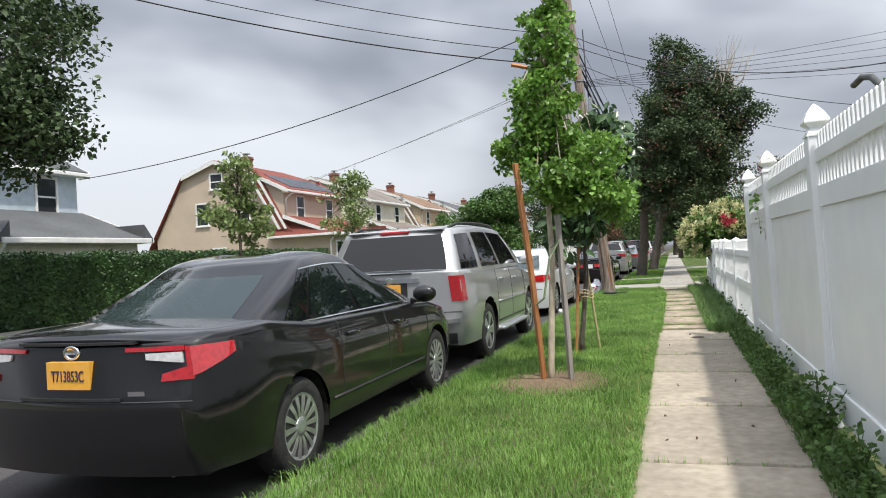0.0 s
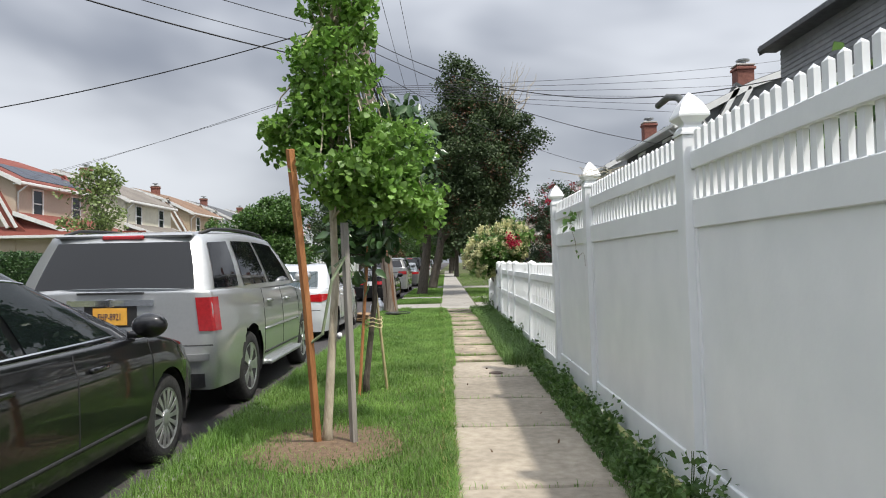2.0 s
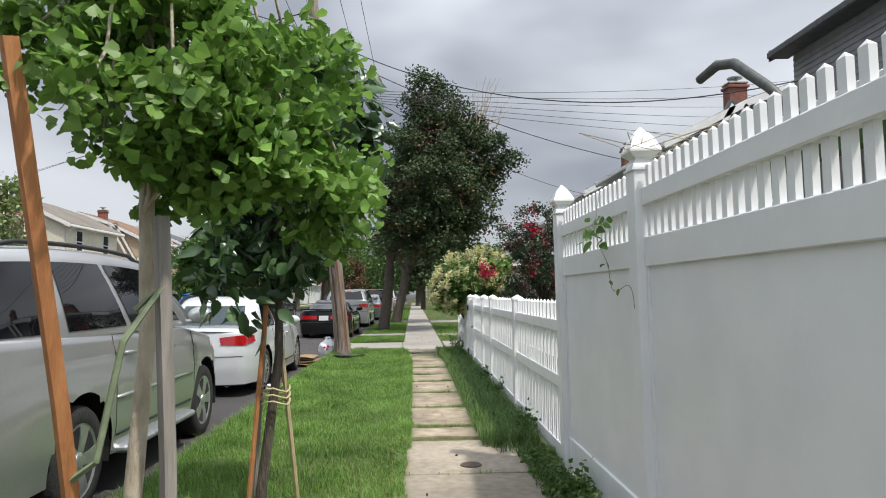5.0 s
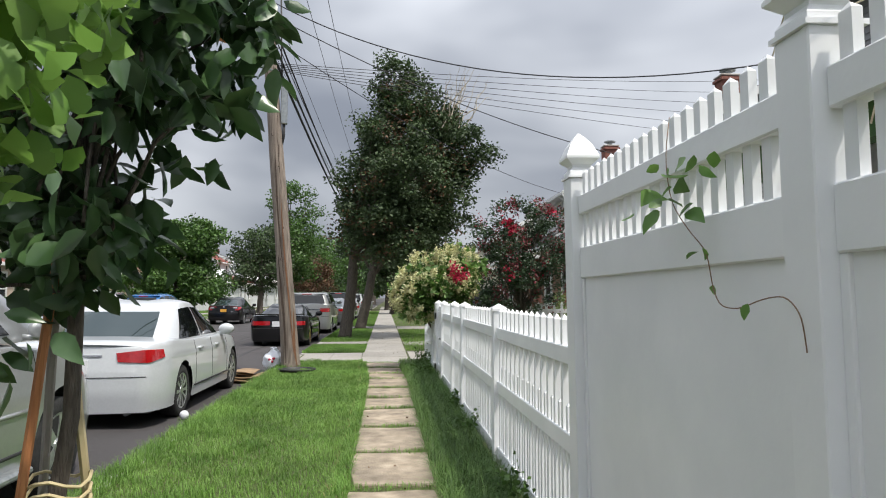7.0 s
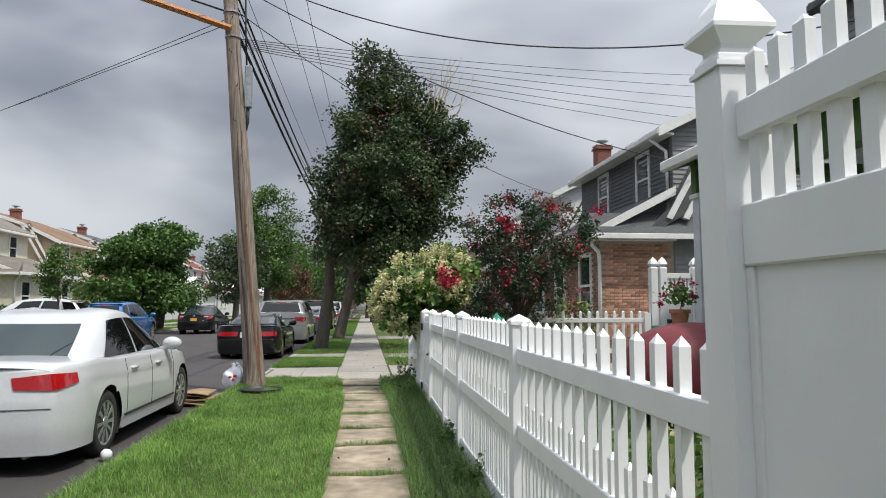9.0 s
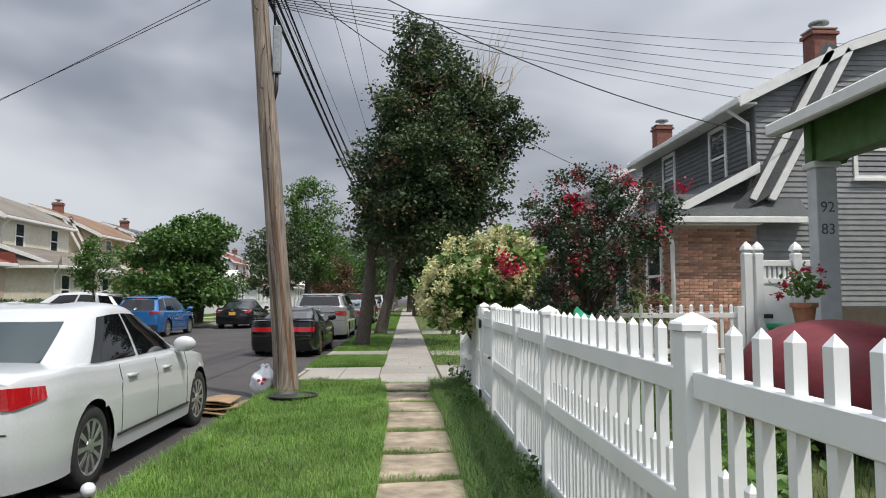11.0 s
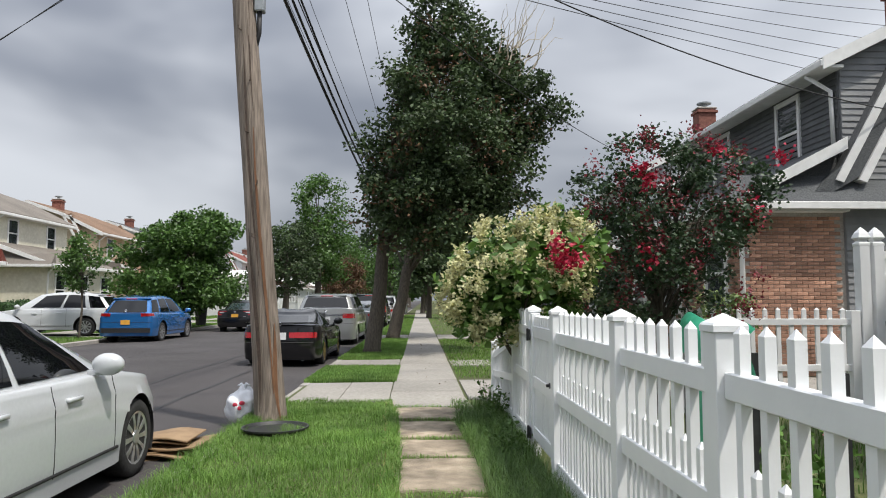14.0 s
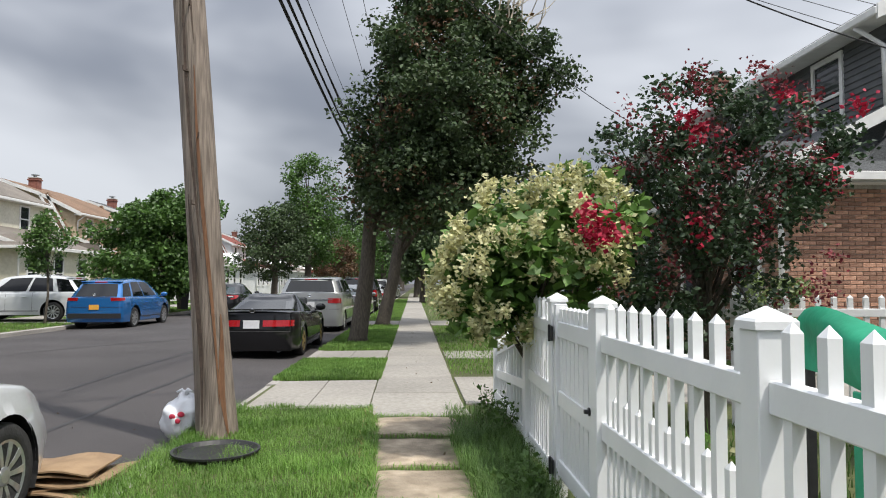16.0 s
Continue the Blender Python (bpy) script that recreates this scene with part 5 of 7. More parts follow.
        for d in P["handles"]:
            z = float(np.interp(d, tl, tz)) - P.get("handle_drop", 0.13)
            x = side(d, z)
            bm = cube((min(s * (x - 0.01), s * (x + 0.028)), y_r + d - 0.1, z - 0.016), (max(s * (x - 0.01), s * (x + 0.028)), y_r + d + 0.1, z + 0.016), 0.008)
            part("door_handle", bm, P.get("handle_mat", P["paint"]), body, smooth=True)
        d = P["mirror"]
        z = zbelt + 0.06
        bm = bmesh.new()
        bmesh.ops.create_uvsphere(bm, u_segments=14, v_segments=10, radius=1.0)
        for v in bm.verts:
            v.co = Vector((s * (wb + 0.13) + v.co.x * 0.12, y_r + d + v.co.y * (0.07 if v.co.y < 0 else 0.1), z + 0.03 + v.co.z * 0.085))
        box(bm, (s * (wb + 0.04) - 0.05, y_r + d - 0.03, z - 0.05), (s * (wb + 0.04) + 0.05, y_r + d + 0.03, z - 0.01))
        part("mirror", bm, P.get("mirror_mat", P["paint"]), body, smooth=True)
        bm = bmesh.new()
        tube(bm, [(s * (side(dd, zb + 0.14) + 0.0), y_r + dd, zb + 0.14) for dd in np.linspace(wheels[0] + arch + 0.06, wheels[1] - arch - 0.06, 10)], 0.013, 6)
        part("sill_trim", bm, P.get("sill", TRIM_BLACK), body, smooth=True)
        if P.get("moulding"):
            bm = bmesh.new()
            zz = P["moulding"]
            tube(bm, [(s * (side(dd, zz) + 0.002), y_r + dd, zz) for dd in np.linspace(wheels[0] + arch + 0.06, wheels[1] - arch - 0.06, 10)], 0.016, 6)
            part("side_moulding", bm, P["paint"], body, smooth=True)
        if P.get("step"):
            part("running_board", cube((min(s * (hw - 0.08), s * (hw + 0.06)), ax_r + arch + 0.1, 0.30), (max(s * (hw - 0.08), s * (hw + 0.06)), ax_f - arch - 0.1, 0.36), 0.02), GREY_METAL, root, "grey running board")
        if P.get("rails"):
            bm = bmesh.new()
            pts = [corner(u, 1.0, s) * 1.0 + Vector((-s * 0.07, 0, 0.06 if 0.1 < u < 0.9 else 0.02)) for u in np.linspace(0.05, 0.95, 9)]
            tube(bm, pts, 0.018, 6)
            part("roof_rail", bm, TRIM_BLACK, root, smooth=True)
    # tail lamps: lenses that wrap round the corner
    def wrap(t, z, out):
        """t under 0: metres in from the tail's corner; over 0: metres along the flank."""
        if t <= 0:
            d, x = 0.0, side(0, z) + t
            return Vector((x, y_r + shear(0, z) - out + bulge(x, 0.0), z))
        return Vector((side(t, z) + out * 0.9, y_r + t + shear(t, z) - out * 0.5 * max(0, 1 - t / 0.2), z))
    for s in (-1, 1):
        for t0, t1, z0, z1, k0, k1, m, nm in P["lamps"]:
            bm = bmesh.new()
            nn = 10
            rows = []
            for out in (0.012, 0.0):
                lo = [wrap(t0 + (t1 - t0) * i / nn, z0 + k0 * i / nn, out) for i in range(nn + 1)]
                hi = [wrap(t0 + (t1 - t0) * i / nn, z1 + k1 * i / nn, out) for i in range(nn + 1)]
                rows.append([[bm.verts.new((s * p.x, p.y, p.z)) for p in q] for q in (lo, hi)])
            (fl, fh), (bl, bh) = rows
            for i in range(nn):
                bm.faces.new((fl[i], fl[i + 1], fh[i + 1], fh[i]))
                bm.faces.new((fl[i], bl[i], bl[i + 1], fl[i + 1]))
                bm.faces.new((fh[i], fh[i + 1], bh[i + 1], bh[i]))
            for i in (0, nn):
                bm.faces.new((fl[i], fh[i], bh[i], bl[i]))
            bmesh.ops.recalc_face_normals(bm, faces=bm.faces[:])
            part(nm, bm, m, root, smooth=False)
    # plate, trunk line, badge, bumper line
    def tail_box(x0, x1, z0, z1, out, m, nm, parent=root, lab="", bev=0.004):
        zc = (z0 + z1) / 2
        bm = bmesh.new()                # follows the bow of the tail
        n = max(2, int((x1 - x0) / 0.12))
        xs = [x0 + (x1 - x0) * k / n for k in range(n + 1)]
        y = [y_r + shear(0, zc) + bulge(x, 0.0) for x in xs]
        poly_prism(bm, [(x, q - out) for x, q in zip(xs, y)] + [(x, q + 0.05) for x, q in zip(xs[::-1], y[::-1])], "z", z0, z1)
        return part(nm, bm, m, parent, lab)
    for x0, x1, z0, z1, out, m, nm in P.get("tail", ()):
        tail_box(x0, x1, z0, z1, out, m, nm)
    if "plate" in P:
        z, m, text = P["plate"]
        pl = tail_box(-0.155, 0.155, z - 0.078, z + 0.078, 0.018, m, "number_plate", lab="number plate")
        if text:
            writing(text, 0.088, INK, pl, pose(0, y_r + shear(0, z) + bulge(0, 0.0) - 0.019, z - 0.005, 90, 0, 0) @ Matrix.Diagonal((0.62, 1, 1, 1)))
    if "emblem" in P:                   # plain oval chrome emblem
        z, bm = P["emblem"], bmesh.new()
        lathe(bm, [(0.001, 0.0), (0.04, 0.0), (0.042, -0.012), (0.056, -0.012), (0.058, 0.02)], axis="y", n=20)
        for v in bm.verts:
            v.co = Vector((v.co.x, v.co.y + y_r + shear(0, z) + bulge(0, 0.0), z + v.co.z * 0.72))
        part("emblem", bm, CHROME, root, "oval chrome emblem", smooth=True)
    if P.get("brake_light"):
        q = corner(0, 0.97, 1)
        part("brake_light", cube((-0.2, q.y - 0.075, q.z - 0.01), (0.2, q.y - 0.02, q.z + 0.03), 0.01), LAMP_RED, root, "red high brake light")
        part("spoiler", cube((-0.66, q.y - 0.06, q.z + 0.012), (0.66, q.y + 0.1, q.z + 0.045), 0.015), P["paint"], root)
    bm = bmesh.new()
    zt = P.get("lid_line", tz[0] - 0.38)
    tube(bm, [(x, y_r + shear(0, zt) + bulge(x, 0.0) - 0.001, zt) for x in np.linspace(-half(0) * 0.99, half(0) * 0.99, 10)], 0.005, 4)
    part("lid_seam", bm, TRIM_BLACK, body)
    bm = bmesh.new()
    lathe(bm, [(0.03, -0.06), (0.03, 0.06), (0.024, 0.06), (0.024, -0.05)], axis="y", n=12, at=(hw * 0.55, y_r + 0.2, zb - 0.03))
    part("exhaust", bm, GREY_METAL, root)
    # seats and wheel seen through the glass
    for x in (-0.36, 0.36):
        for dd in (P["seams"][0] + 0.3, P["seams"][1] + 0.45 if len(P["seams"]) > 1 else P["seams"][0] + 1.2):
            bm = cube((x - 0.24, y_r + dd - 0.1, zbelt - 0.5), (x + 0.24, y_r + dd + 0.05, zbelt + 0.12), 0.04)
            box(bm, (x - 0.13, y_r + dd - 0.08, zbelt + 0.13), (x + 0.13, y_r + dd + 0.02, zbelt + 0.3), 0.03)
            part("seat", bm, SEAT, root)
    return root


SEDAN = dict(L=4.7, W=1.83, H=1.46, wheel=0.325, rear_over=0.95, base=2.8, under=0.28, lean=0.2, emblem=0.965,
             top=((0, 1.0), (0.1, 1.04), (0.6, 1.06), (1.25, 0.99), (3.1, 0.97), (3.65, 0.95), (4.2, 0.85), (4.58, 0.71), (4.7, 0.58)),
             cabin=dict(b0=0.46, r0=1.38, r1=2.42, b1=3.62, belt=0.96, wb=0.83, wr=0.62, arc=0.07),
             windows=((0.135, 0.225, PRIVACY), (0.24, 0.5, CAR_GLASS), (0.53, 0.86, CAR_GLASS)), seams=(1.55, 2.45, 3.45), handles=(1.75, 2.68), mirror=3.28,
             paint=PAINT_BLACK, alloy=ALLOY, spokes=14, spoke_w=0.016, chrome_line=True,
             lamps=((-0.26, -0.05, 0.918, 0.952, -0.02, 0.004, LAMP_CLEAR, "reversing_lamp"), (-0.18, 0.0, 0.80, 0.84, 0.01, 0.045, LAMP_RED, "tail_lamp"), (-0.03, 0.24, 0.815, 0.985, 0.11, 0.0, LAMP_RED, "tail_lamp"), (-0.38, -0.035, 0.963, 0.985, 0, 0.006, LAMP_RED, "tail_lamp")),
             plate=(0.84, PLATE_GOLD, "T713853C"), lid_line=0.69,
             tail=((-0.36, 0.36, 0.70, 0.715, 0.012, TRIM_BLACK, "recess_edge"), (-0.42, 0.42, 1.005, 1.02, 0.02, TRIM_BLACK, "lid_lip"), (0.4, 0.5, 0.725, 0.75, 0.006, CHROME, "badge")))


def variant(model, **kw):
    d = dict(model)
    d.update(kw)
    return d


def park(name, label, flank_x, tail_y, P, turn=0.7):
    """Puts a car with its right flank at flank_x and its tail at tail_y on the road."""
    return car(name, label, (flank_x - P["W"] / 2, tail_y + P["L"] / 2, ROAD_Z + 0.006), turn, P)


park("sedan", "black sedan parked at the kerb with a gold number plate", -2.03, 3.47, SEDAN, 0)
SUV = variant(SEDAN, emblem=1.125, tail_bulge=0.05, L=4.85, W=1.99, H=1.79, tail_taper=0.06, wheel=0.37, rear_over=1.1, base=2.775, under=0.31, arch_gap=0.085, lean=0.03,
              top=((0, 1.22), (0.2, 1.23), (3.2, 1.17), (3.6, 1.12), (4.3, 1.02), (4.6, 0.9), (4.68, 0.72)),
              cabin=dict(b0=0.03, r0=0.3, r1=2.95, b1=3.8, belt=1.19, wb=0.95, wr=0.77, bow=False, arc=0.05), tail_bow=0.06,
              windows=((0.03, 0.2, PRIVACY), (0.25, 0.5, PRIVACY), (0.53, 0.85, PRIVACY)), seams=(1.6, 2.5, 3.45), handles=(1.85, 2.75), mirror=3.35, handle_drop=0.16,
              paint=PAINT_SILVER, spokes=5, spoke_w=0.05, chrome_line=False, tail_glass=PRIVACY, rails=True, step=True, moulding=0.72, tail_glass_top=0.9,
              lamps=((-0.13, 0.12, 0.85, 1.16, 0.0, 0.0, LAMP_RED, "tail_lamp"),), brake_light=True, plate=(1.00, PLATE_GOLD, "FHP-8921"), lid_line=0.72,
              tail=((-0.40, 0.40, 1.095, 1.15, 0.022, CHROME, "plate_surround"), (-0.24, 0.24, 0.90, 1.095, 0.006, TRIM_BLACK, "plate_recess"), (-0.85, 0.85, 0.335, 0.46, 0.02, TRIM_BLACK, "lower_bumper"), (-0.30, 0.30, 1.20, 1.22, 0.03, TRIM_BLACK, "wiper"), (-0.9, 0.9, 0.58, 0.64, 0.03, PAINT_SILVER, "bumper_lip"), (0.42, 0.62, 0.735, 0.76, 0.004, GREY_METAL, "badge")))
park("suv", "silver suv parked at the kerb with dark rear glass", -2.05, 8.45, SUV, 0)
BMW = variant(SEDAN, emblem=0.9, under=0.2, L=4.52, W=1.82, H=1.42, wheel=0.325, rear_over=0.98, base=2.76, lean=0.16,
              top=((0, 0.93), (0.12, 0.97), (0.7, 0.985), (1.3, 0.95), (3.0, 0.93), (3.4, 0.92), (4.1, 0.83), (4.42, 0.70), (4.52, 0.56)),
              cabin=dict(b0=0.62, r0=1.45, r1=2.5, b1=3.5, belt=0.92, wb=0.82, wr=0.62, arc=0.06), windows=((0.16, 0.485, PRIVACY), (0.51, 0.88, PRIVACY)), seams=(1.5, 2.35, 3.25), handles=(1.72, 2.6), mirror=3.0,
              paint=PAINT_WHITE, spokes=10, spoke_w=0.018, chrome_line=False, lid_line=0.6,
              lamps=((-0.30, 0.0, 0.77, 0.87, -0.015, 0.03, LAMP_RED, "tail_lamp"), (0.0, 0.26, 0.755, 0.90, 0.05, -0.01, LAMP_RED, "tail_lamp")), plate=(0.72, PLATE_WHITE, ""), tail=((-0.3, 0.3, 0.83, 0.85, 0.012, CHROME, "grip"),))
park("sedan", "white sedan parked at the kerb with red tail lamps", -2.12, 14.92, BMW, -0.6)
COUPE = variant(SEDAN, under=0.19, L=4.5, W=1.76, H=1.24, wheel=0.31, rear_over=0.95, base=2.5, lean=0.2,
                top=((0, 0.92), (0.2, 0.94), (0.8, 0.92), (1.4, 0.88), (3.0, 0.86), (3.8, 0.78), (4.35, 0.62), (4.5, 0.5)),
                cabin=dict(b0=0.25, r0=1.5, r1=2.2, b1=3.15, belt=0.86, wb=0.78, wr=0.52), windows=((0.3, 0.5, PRIVACY), (0.53, 0.88, CAR_GLASS)), seams=(1.7, 3.1), handles=(1.9,), mirror=2.95,
                alloy=GOLD_ALLOY, spokes=5, spoke_w=0.04, chrome_line=False, tail_glass=PRIVACY, lamps=((-0.52, 0.1, 0.66, 0.78, 0, 0, LAMP_RED, "tail_lamp"),), plate=(0.70, PLATE_WHITE, ""), lid_line=0.56,
                tail=((-0.78, 0.78, 0.97, 1.0, 0.06, PAINT_BLACK, "spoiler"),))
park("coupe", "black low coupe with gold wheels parked beyond the pole", -1.9, 28.2, COUPE, -0.7)
VAN = variant(SUV, L=4.9, W=1.95, H=1.68, arch_gap=0.05, under=0.2, paint=PAINT_SILVER, roof_paint=PAINT_SILVER, rails=False, step=False, wheel=0.33, alloy=ALLOY, plate=(0.86, PLATE_WHITE, ""),
              tail=((-0.7, 0.7, 0.98, 1.02, 0.012, CHROME, "grip"), (-0.6, 0.6, 0.62, 0.95, 0.006, PAINT_SILVER, "tail_panel")), lamps=((-0.35, 0.15, 0.9, 1.05, 0.0, 0.0, LAMP_RED, "tail_lamp"),))
park("minivan", "grey minivan parked along the kerb", -1.8, 35.8, VAN, -0.7)
park("sedan", "dark sedan parked further along the kerb", -1.55, 44.2, variant(BMW, paint=PAINT_GREY), -0.7)
park("suv", "dark suv parked further along the kerb", -1.45, 50.5, variant(SUV, paint=PAINT_BLACK, plate=(0.9, PLATE_WHITE, "")), -0.7)
for i in range(5):
    park("sedan", "parked car far along the kerb", -1.35 + 0.08 * i, 57.5 + 7 * i, variant((BMW, SUV)[i % 2], paint=(PAINT_SILVER, PAINT_WHITE, PAINT_BLACK, PAINT_GREY, PAINT_SILVER)[i], plate=(0.8, PLATE_WHITE, "")), -0.7)
TUC = variant(SUV, L=4.5, W=1.92, H=1.62, wheel=0.345, under=0.24, paint=PAINT_BLUE, base=2.67, rear_over=0.9, step=False, moulding=0, spokes=10, spoke_w=0.02, rails=False,
              top=((0, 1.02), (0.2, 1.04), (3.2, 1.0), (3.6, 0.98), (4.2, 0.9), (4.42, 0.8), (4.5, 0.66)), cabin=dict(b0=0.05, r0=0.5, r1=2.7, b1=3.5, belt=1.01, wb=0.87, wr=0.66, bow=False),
              lamps=((-0.34, 0.16, 0.92, 1.03, 0.02, 0.0, LAMP_RED, "tail_lamp"),), tail=((-0.85, 0.85, 0.36, 0.52, 0.03, TRIM_BLACK, "lower_bumper"),), plate=(0.72, PLATE_GOLD, ""))
park("suv", "blue compact suv parked on the far side with a gold plate", -8.95, 37.4, TUC, -0.7)
car("suv", "white compact suv standing in a driveway", (-13.7, 40.4, 0.015), 92, variant(TUC, paint=PAINT_WHITE))
ALT = variant(SEDAN, plate=(0.78, PLATE_GOLD, ""))
park("sedan", "black sedan in the far lane of the road", -7.2, 45.0, ALT, -0.7)
car("pickup", "dark pickup standing in a driveway with its nose to the pavement", (5.2, 47.5, 0.015), 82, variant(SUV, paint=PAINT_BLACK, plate=(0.9, PLATE_WHITE, "")))

# ---- trees, hedges, shrubs ----
ginkgo = tree("ginkgo_tree", "young bright green ginkgo street tree tied to stakes", (-0.86, 7.2, 0.0), (0.12, 0.05, 3.6), 0.031,
              [((0.1, 0, 2.15), (0.42, 0.46, 0.46), 1.0), ((0.34, 0.0, 1.86), (0.3, 0.36, 0.22), 0.45), ((-0.22, 0.05, 2.32), (0.24, 0.28, 0.24), 0.3), ((0.08, 0, 2.75), (0.3, 0.32, 0.4), 0.5), ((0.14, 0.0, 3.35), (0.26, 0.26, 0.5), 0.35), ((0.18, 0, 3.95), (0.16, 0.16, 0.4), 0.14), ((0.62, 0.35, 1.78), (0.22, 0.3, 0.22), 0.3), ((0.5, 0.3, 2.2), (0.3, 0.35, 0.35), 0.35)],
              230, 14000, 0.05, 0.068, LEAF_GINKGO, BARK_PALE, 60, "fan", 0.1, 3, shell=0.3)
dark_tree = tree("magnolia_tree", "young tree with dark drooping leaves tied between stakes", (-0.80, 9.2, 0.0), (0.2, 0.1, 2.9), 0.03,
                 [((-0.05, 0.05, 1.7), (0.46, 0.5, 0.6), 1.0), ((0.38, 0.0, 2.4), (0.42, 0.45, 0.45), 0.9), ((0.35, 0.0, 2.75), (0.32, 0.35, 0.3), 0.3)],
                 120, 2000, 0.115, 0.095, LEAF_DARK, BARK, 40, "long", 0.95, 5, shell=0.3)
stakes = thing("tree_stake", "orange-brown timber stake leaning beside the ginkgo", "stake")
bm = bmesh.new()
tube(bm, [(-0.93, 7.2, -0.1), (-0.95, 6.95, 1.0), (-1.0, 6.7, 2.1)], 0.03, 4)
part("stake", bm, STAKE_WOOD, stakes)
stake2 = thing("tree_stake", "grey weathered timber stake beside the ginkgo", "stake")
bm = bmesh.new()
tube(bm, [(-0.66, 7.16, -0.1), (-0.68, 7.14, 0.8), (-0.70, 7.1, 1.62)], 0.03, 4)
part("stake", bm, GREY_WOOD, stake2)
bm = bmesh.new()
tube(bm, [(-0.95, 7.0, 0.75), (-0.85, 6.98, 0.82), (-0.78, 7.0, 1.2), (-0.69, 7.1, 1.38), (-0.77, 7.06, 1.3)], 0.012, 5)
part("strap", bm, STRAP, stake2, "faded green tie strap")
for (a, b, m, lab) in (((-0.86, 9.07, -0.05), (-0.76, 9.24, 1.55), STAKE_WOOD, "thin brown stake beside the drooping tree"), ((-0.6, 9.4, -0.05), (-0.7, 9.26, 1.1), BAMBOO, "thin pale cane leaning against the drooping tree"),
                       ((-0.9, 9.45, -0.05), (-0.8, 9.32, 1.3), GREY_WOOD, "thin grey stake behind the drooping tree")):
    t = thing("tree_stake", lab, "stake", a)
    bm = bmesh.new()
    tube(bm, [(0, 0, 0), (b[0] - a[0], b[1] - a[1], b[2] - a[2])], 0.016, 6)
    part("stake", bm, m, t)
bm = bmesh.new()
for z in (0.52, 0.56, 0.6):
    pts = [(-0.73 + 0.1 * math.cos(a), 9.24 + 0.1 * math.sin(a), z + 0.15 + 0.015 * math.sin(3 * a)) for a in np.linspace(0, 2 * math.pi, 14)]
    tube(bm, pts, 0.006, 5)
tie = part("tie_rope", bm, BAMBOO, dark_tree, "pale twine round stakes and trunk")
tie.location = (0.80, -9.2, 0.0)

# the large street tree: two crowns in one mass, leaning over the pavement
tree("street_tree", "large dark green street tree with rusty dry twigs over the pavement", (-0.95, 31.0, 0.0), (0.5, 0.0, 5.0), 0.2,
     [((1.9, -0.3, 3.7), (2.3, 2.2, 1.15), 1.0), ((2.1, -0.2, 5.3), (2.6, 2.3, 1.4), 1.2), ((2.1, 0, 6.9), (2.0, 1.9, 1.2), 0.9), ((2.0, 0, 8.2), (1.25, 1.2, 1.0), 0.4), ((1.6, 0, 9.2), (0.6, 0.6, 0.6), 0.12), ((1.4, 0, 9.7), (0.25, 0.25, 0.3), 0.03), ((4.3, -0.3, 6.4), (0.85, 1.0, 0.9), 0.2), ((3.4, 0, 7.7), (0.5, 0.6, 0.5), 0.1), ((0.4, 0, 4.2), (1.0, 1.4, 1.1), 0.3)],
     430, 60000, 0.12, 0.25, LEAF_BIG, BARK, 60, "oval", 0.25, 11, shell=0.35, extra=(LEAF_RUST, 3600, 0.12, "rusty dry leaves"))
tree("street_tree", "second dark street tree just behind with a forked trunk", (-0.65, 37.7, 0.0), (0.9, 0.2, 4.6), 0.22,
     [((1.6, 0.5, 4.9), (2.6, 2.6, 1.8), 1.0), ((1.4, 0.3, 6.9), (2.0, 2.0, 1.5), 0.6)],
     120, 14000, 0.17, 0.36, LEAF_BIG, BARK, 40, "oval", 0.25, 12, shell=0.35)
bare = thing("bare_branch", "bare pale twigs reaching out of the crown", "branch", (2.5, 31.0, 7.2))
bm = bmesh.new()
g = np.random.default_rng(4)
for i in range(26):
    a = np.array([g.normal() * 0.25, g.normal() * 0.3, g.normal() * 0.2])
    b = a + np.array([g.uniform(0.1, 1.3), g.normal() * 0.4, g.uniform(0.8, 2.6)])
    limb(bm, a, b, 0.022, 0.004, i, 5, 0.12)
part("twig", bm, BARK_PALE, bare, kind="stuff")

# trees of the far side
def far_tree(label, x, y, r, h, mat, seed, n=7000, leaf=0.2, bark=BARK, low=0.32, name="street_tree", extra=None):
    return tree(name, label, (x, y, 0), (0.1, 0, h * 0.62), r * 0.075, [((0, 0, h * (low + 0.25)), (r, r, h * 0.24), 1.0), ((0.1 * r, 0, h * 0.76), (r * 0.7, r * 0.7, h * 0.24), 0.6), ((-0.3 * r, 0.1, h * 0.62), (r * 0.6, r * 0.6, h * 0.2), 0.3)],
                95, n, leaf, r * 0.13, mat, bark, 30, "oval", 0.25, seed, shell=0.35, extra=extra)


far_tree("round green street tree across the road", -11.5, 48.2, 3.2, 5.9, LEAF_MID, 21, 30000, 0.2, low=0.12)
tree("young_tree", "slim young tree with pale feathery leaves across the road", (-11.4, 17.5, 0), (0.1, 0, 4.3), 0.05,
     [((0.0, 0, 2.6), (0.95, 0.95, 0.9), 1.0), ((0.1, 0, 3.8), (0.5, 0.5, 0.85), 0.7)], 46, 2400, 0.13, 0.15, LEAF_PALE, BARK, 30, "long", 0.7, 22)
tree("young_tree", "slim young tree with thin pale leaves across the road", (-11.4, 24.9, 0), (0.1, 0, 4.6), 0.05,
     [((0.0, 0, 3.1), (1.0, 1.0, 1.0), 1.0), ((0.1, 0, 4.1), (0.55, 0.55, 0.75), 0.6)], 46, 2200, 0.13, 0.2, LEAF_PALE, BARK, 30, "oval", 0.4, 23)
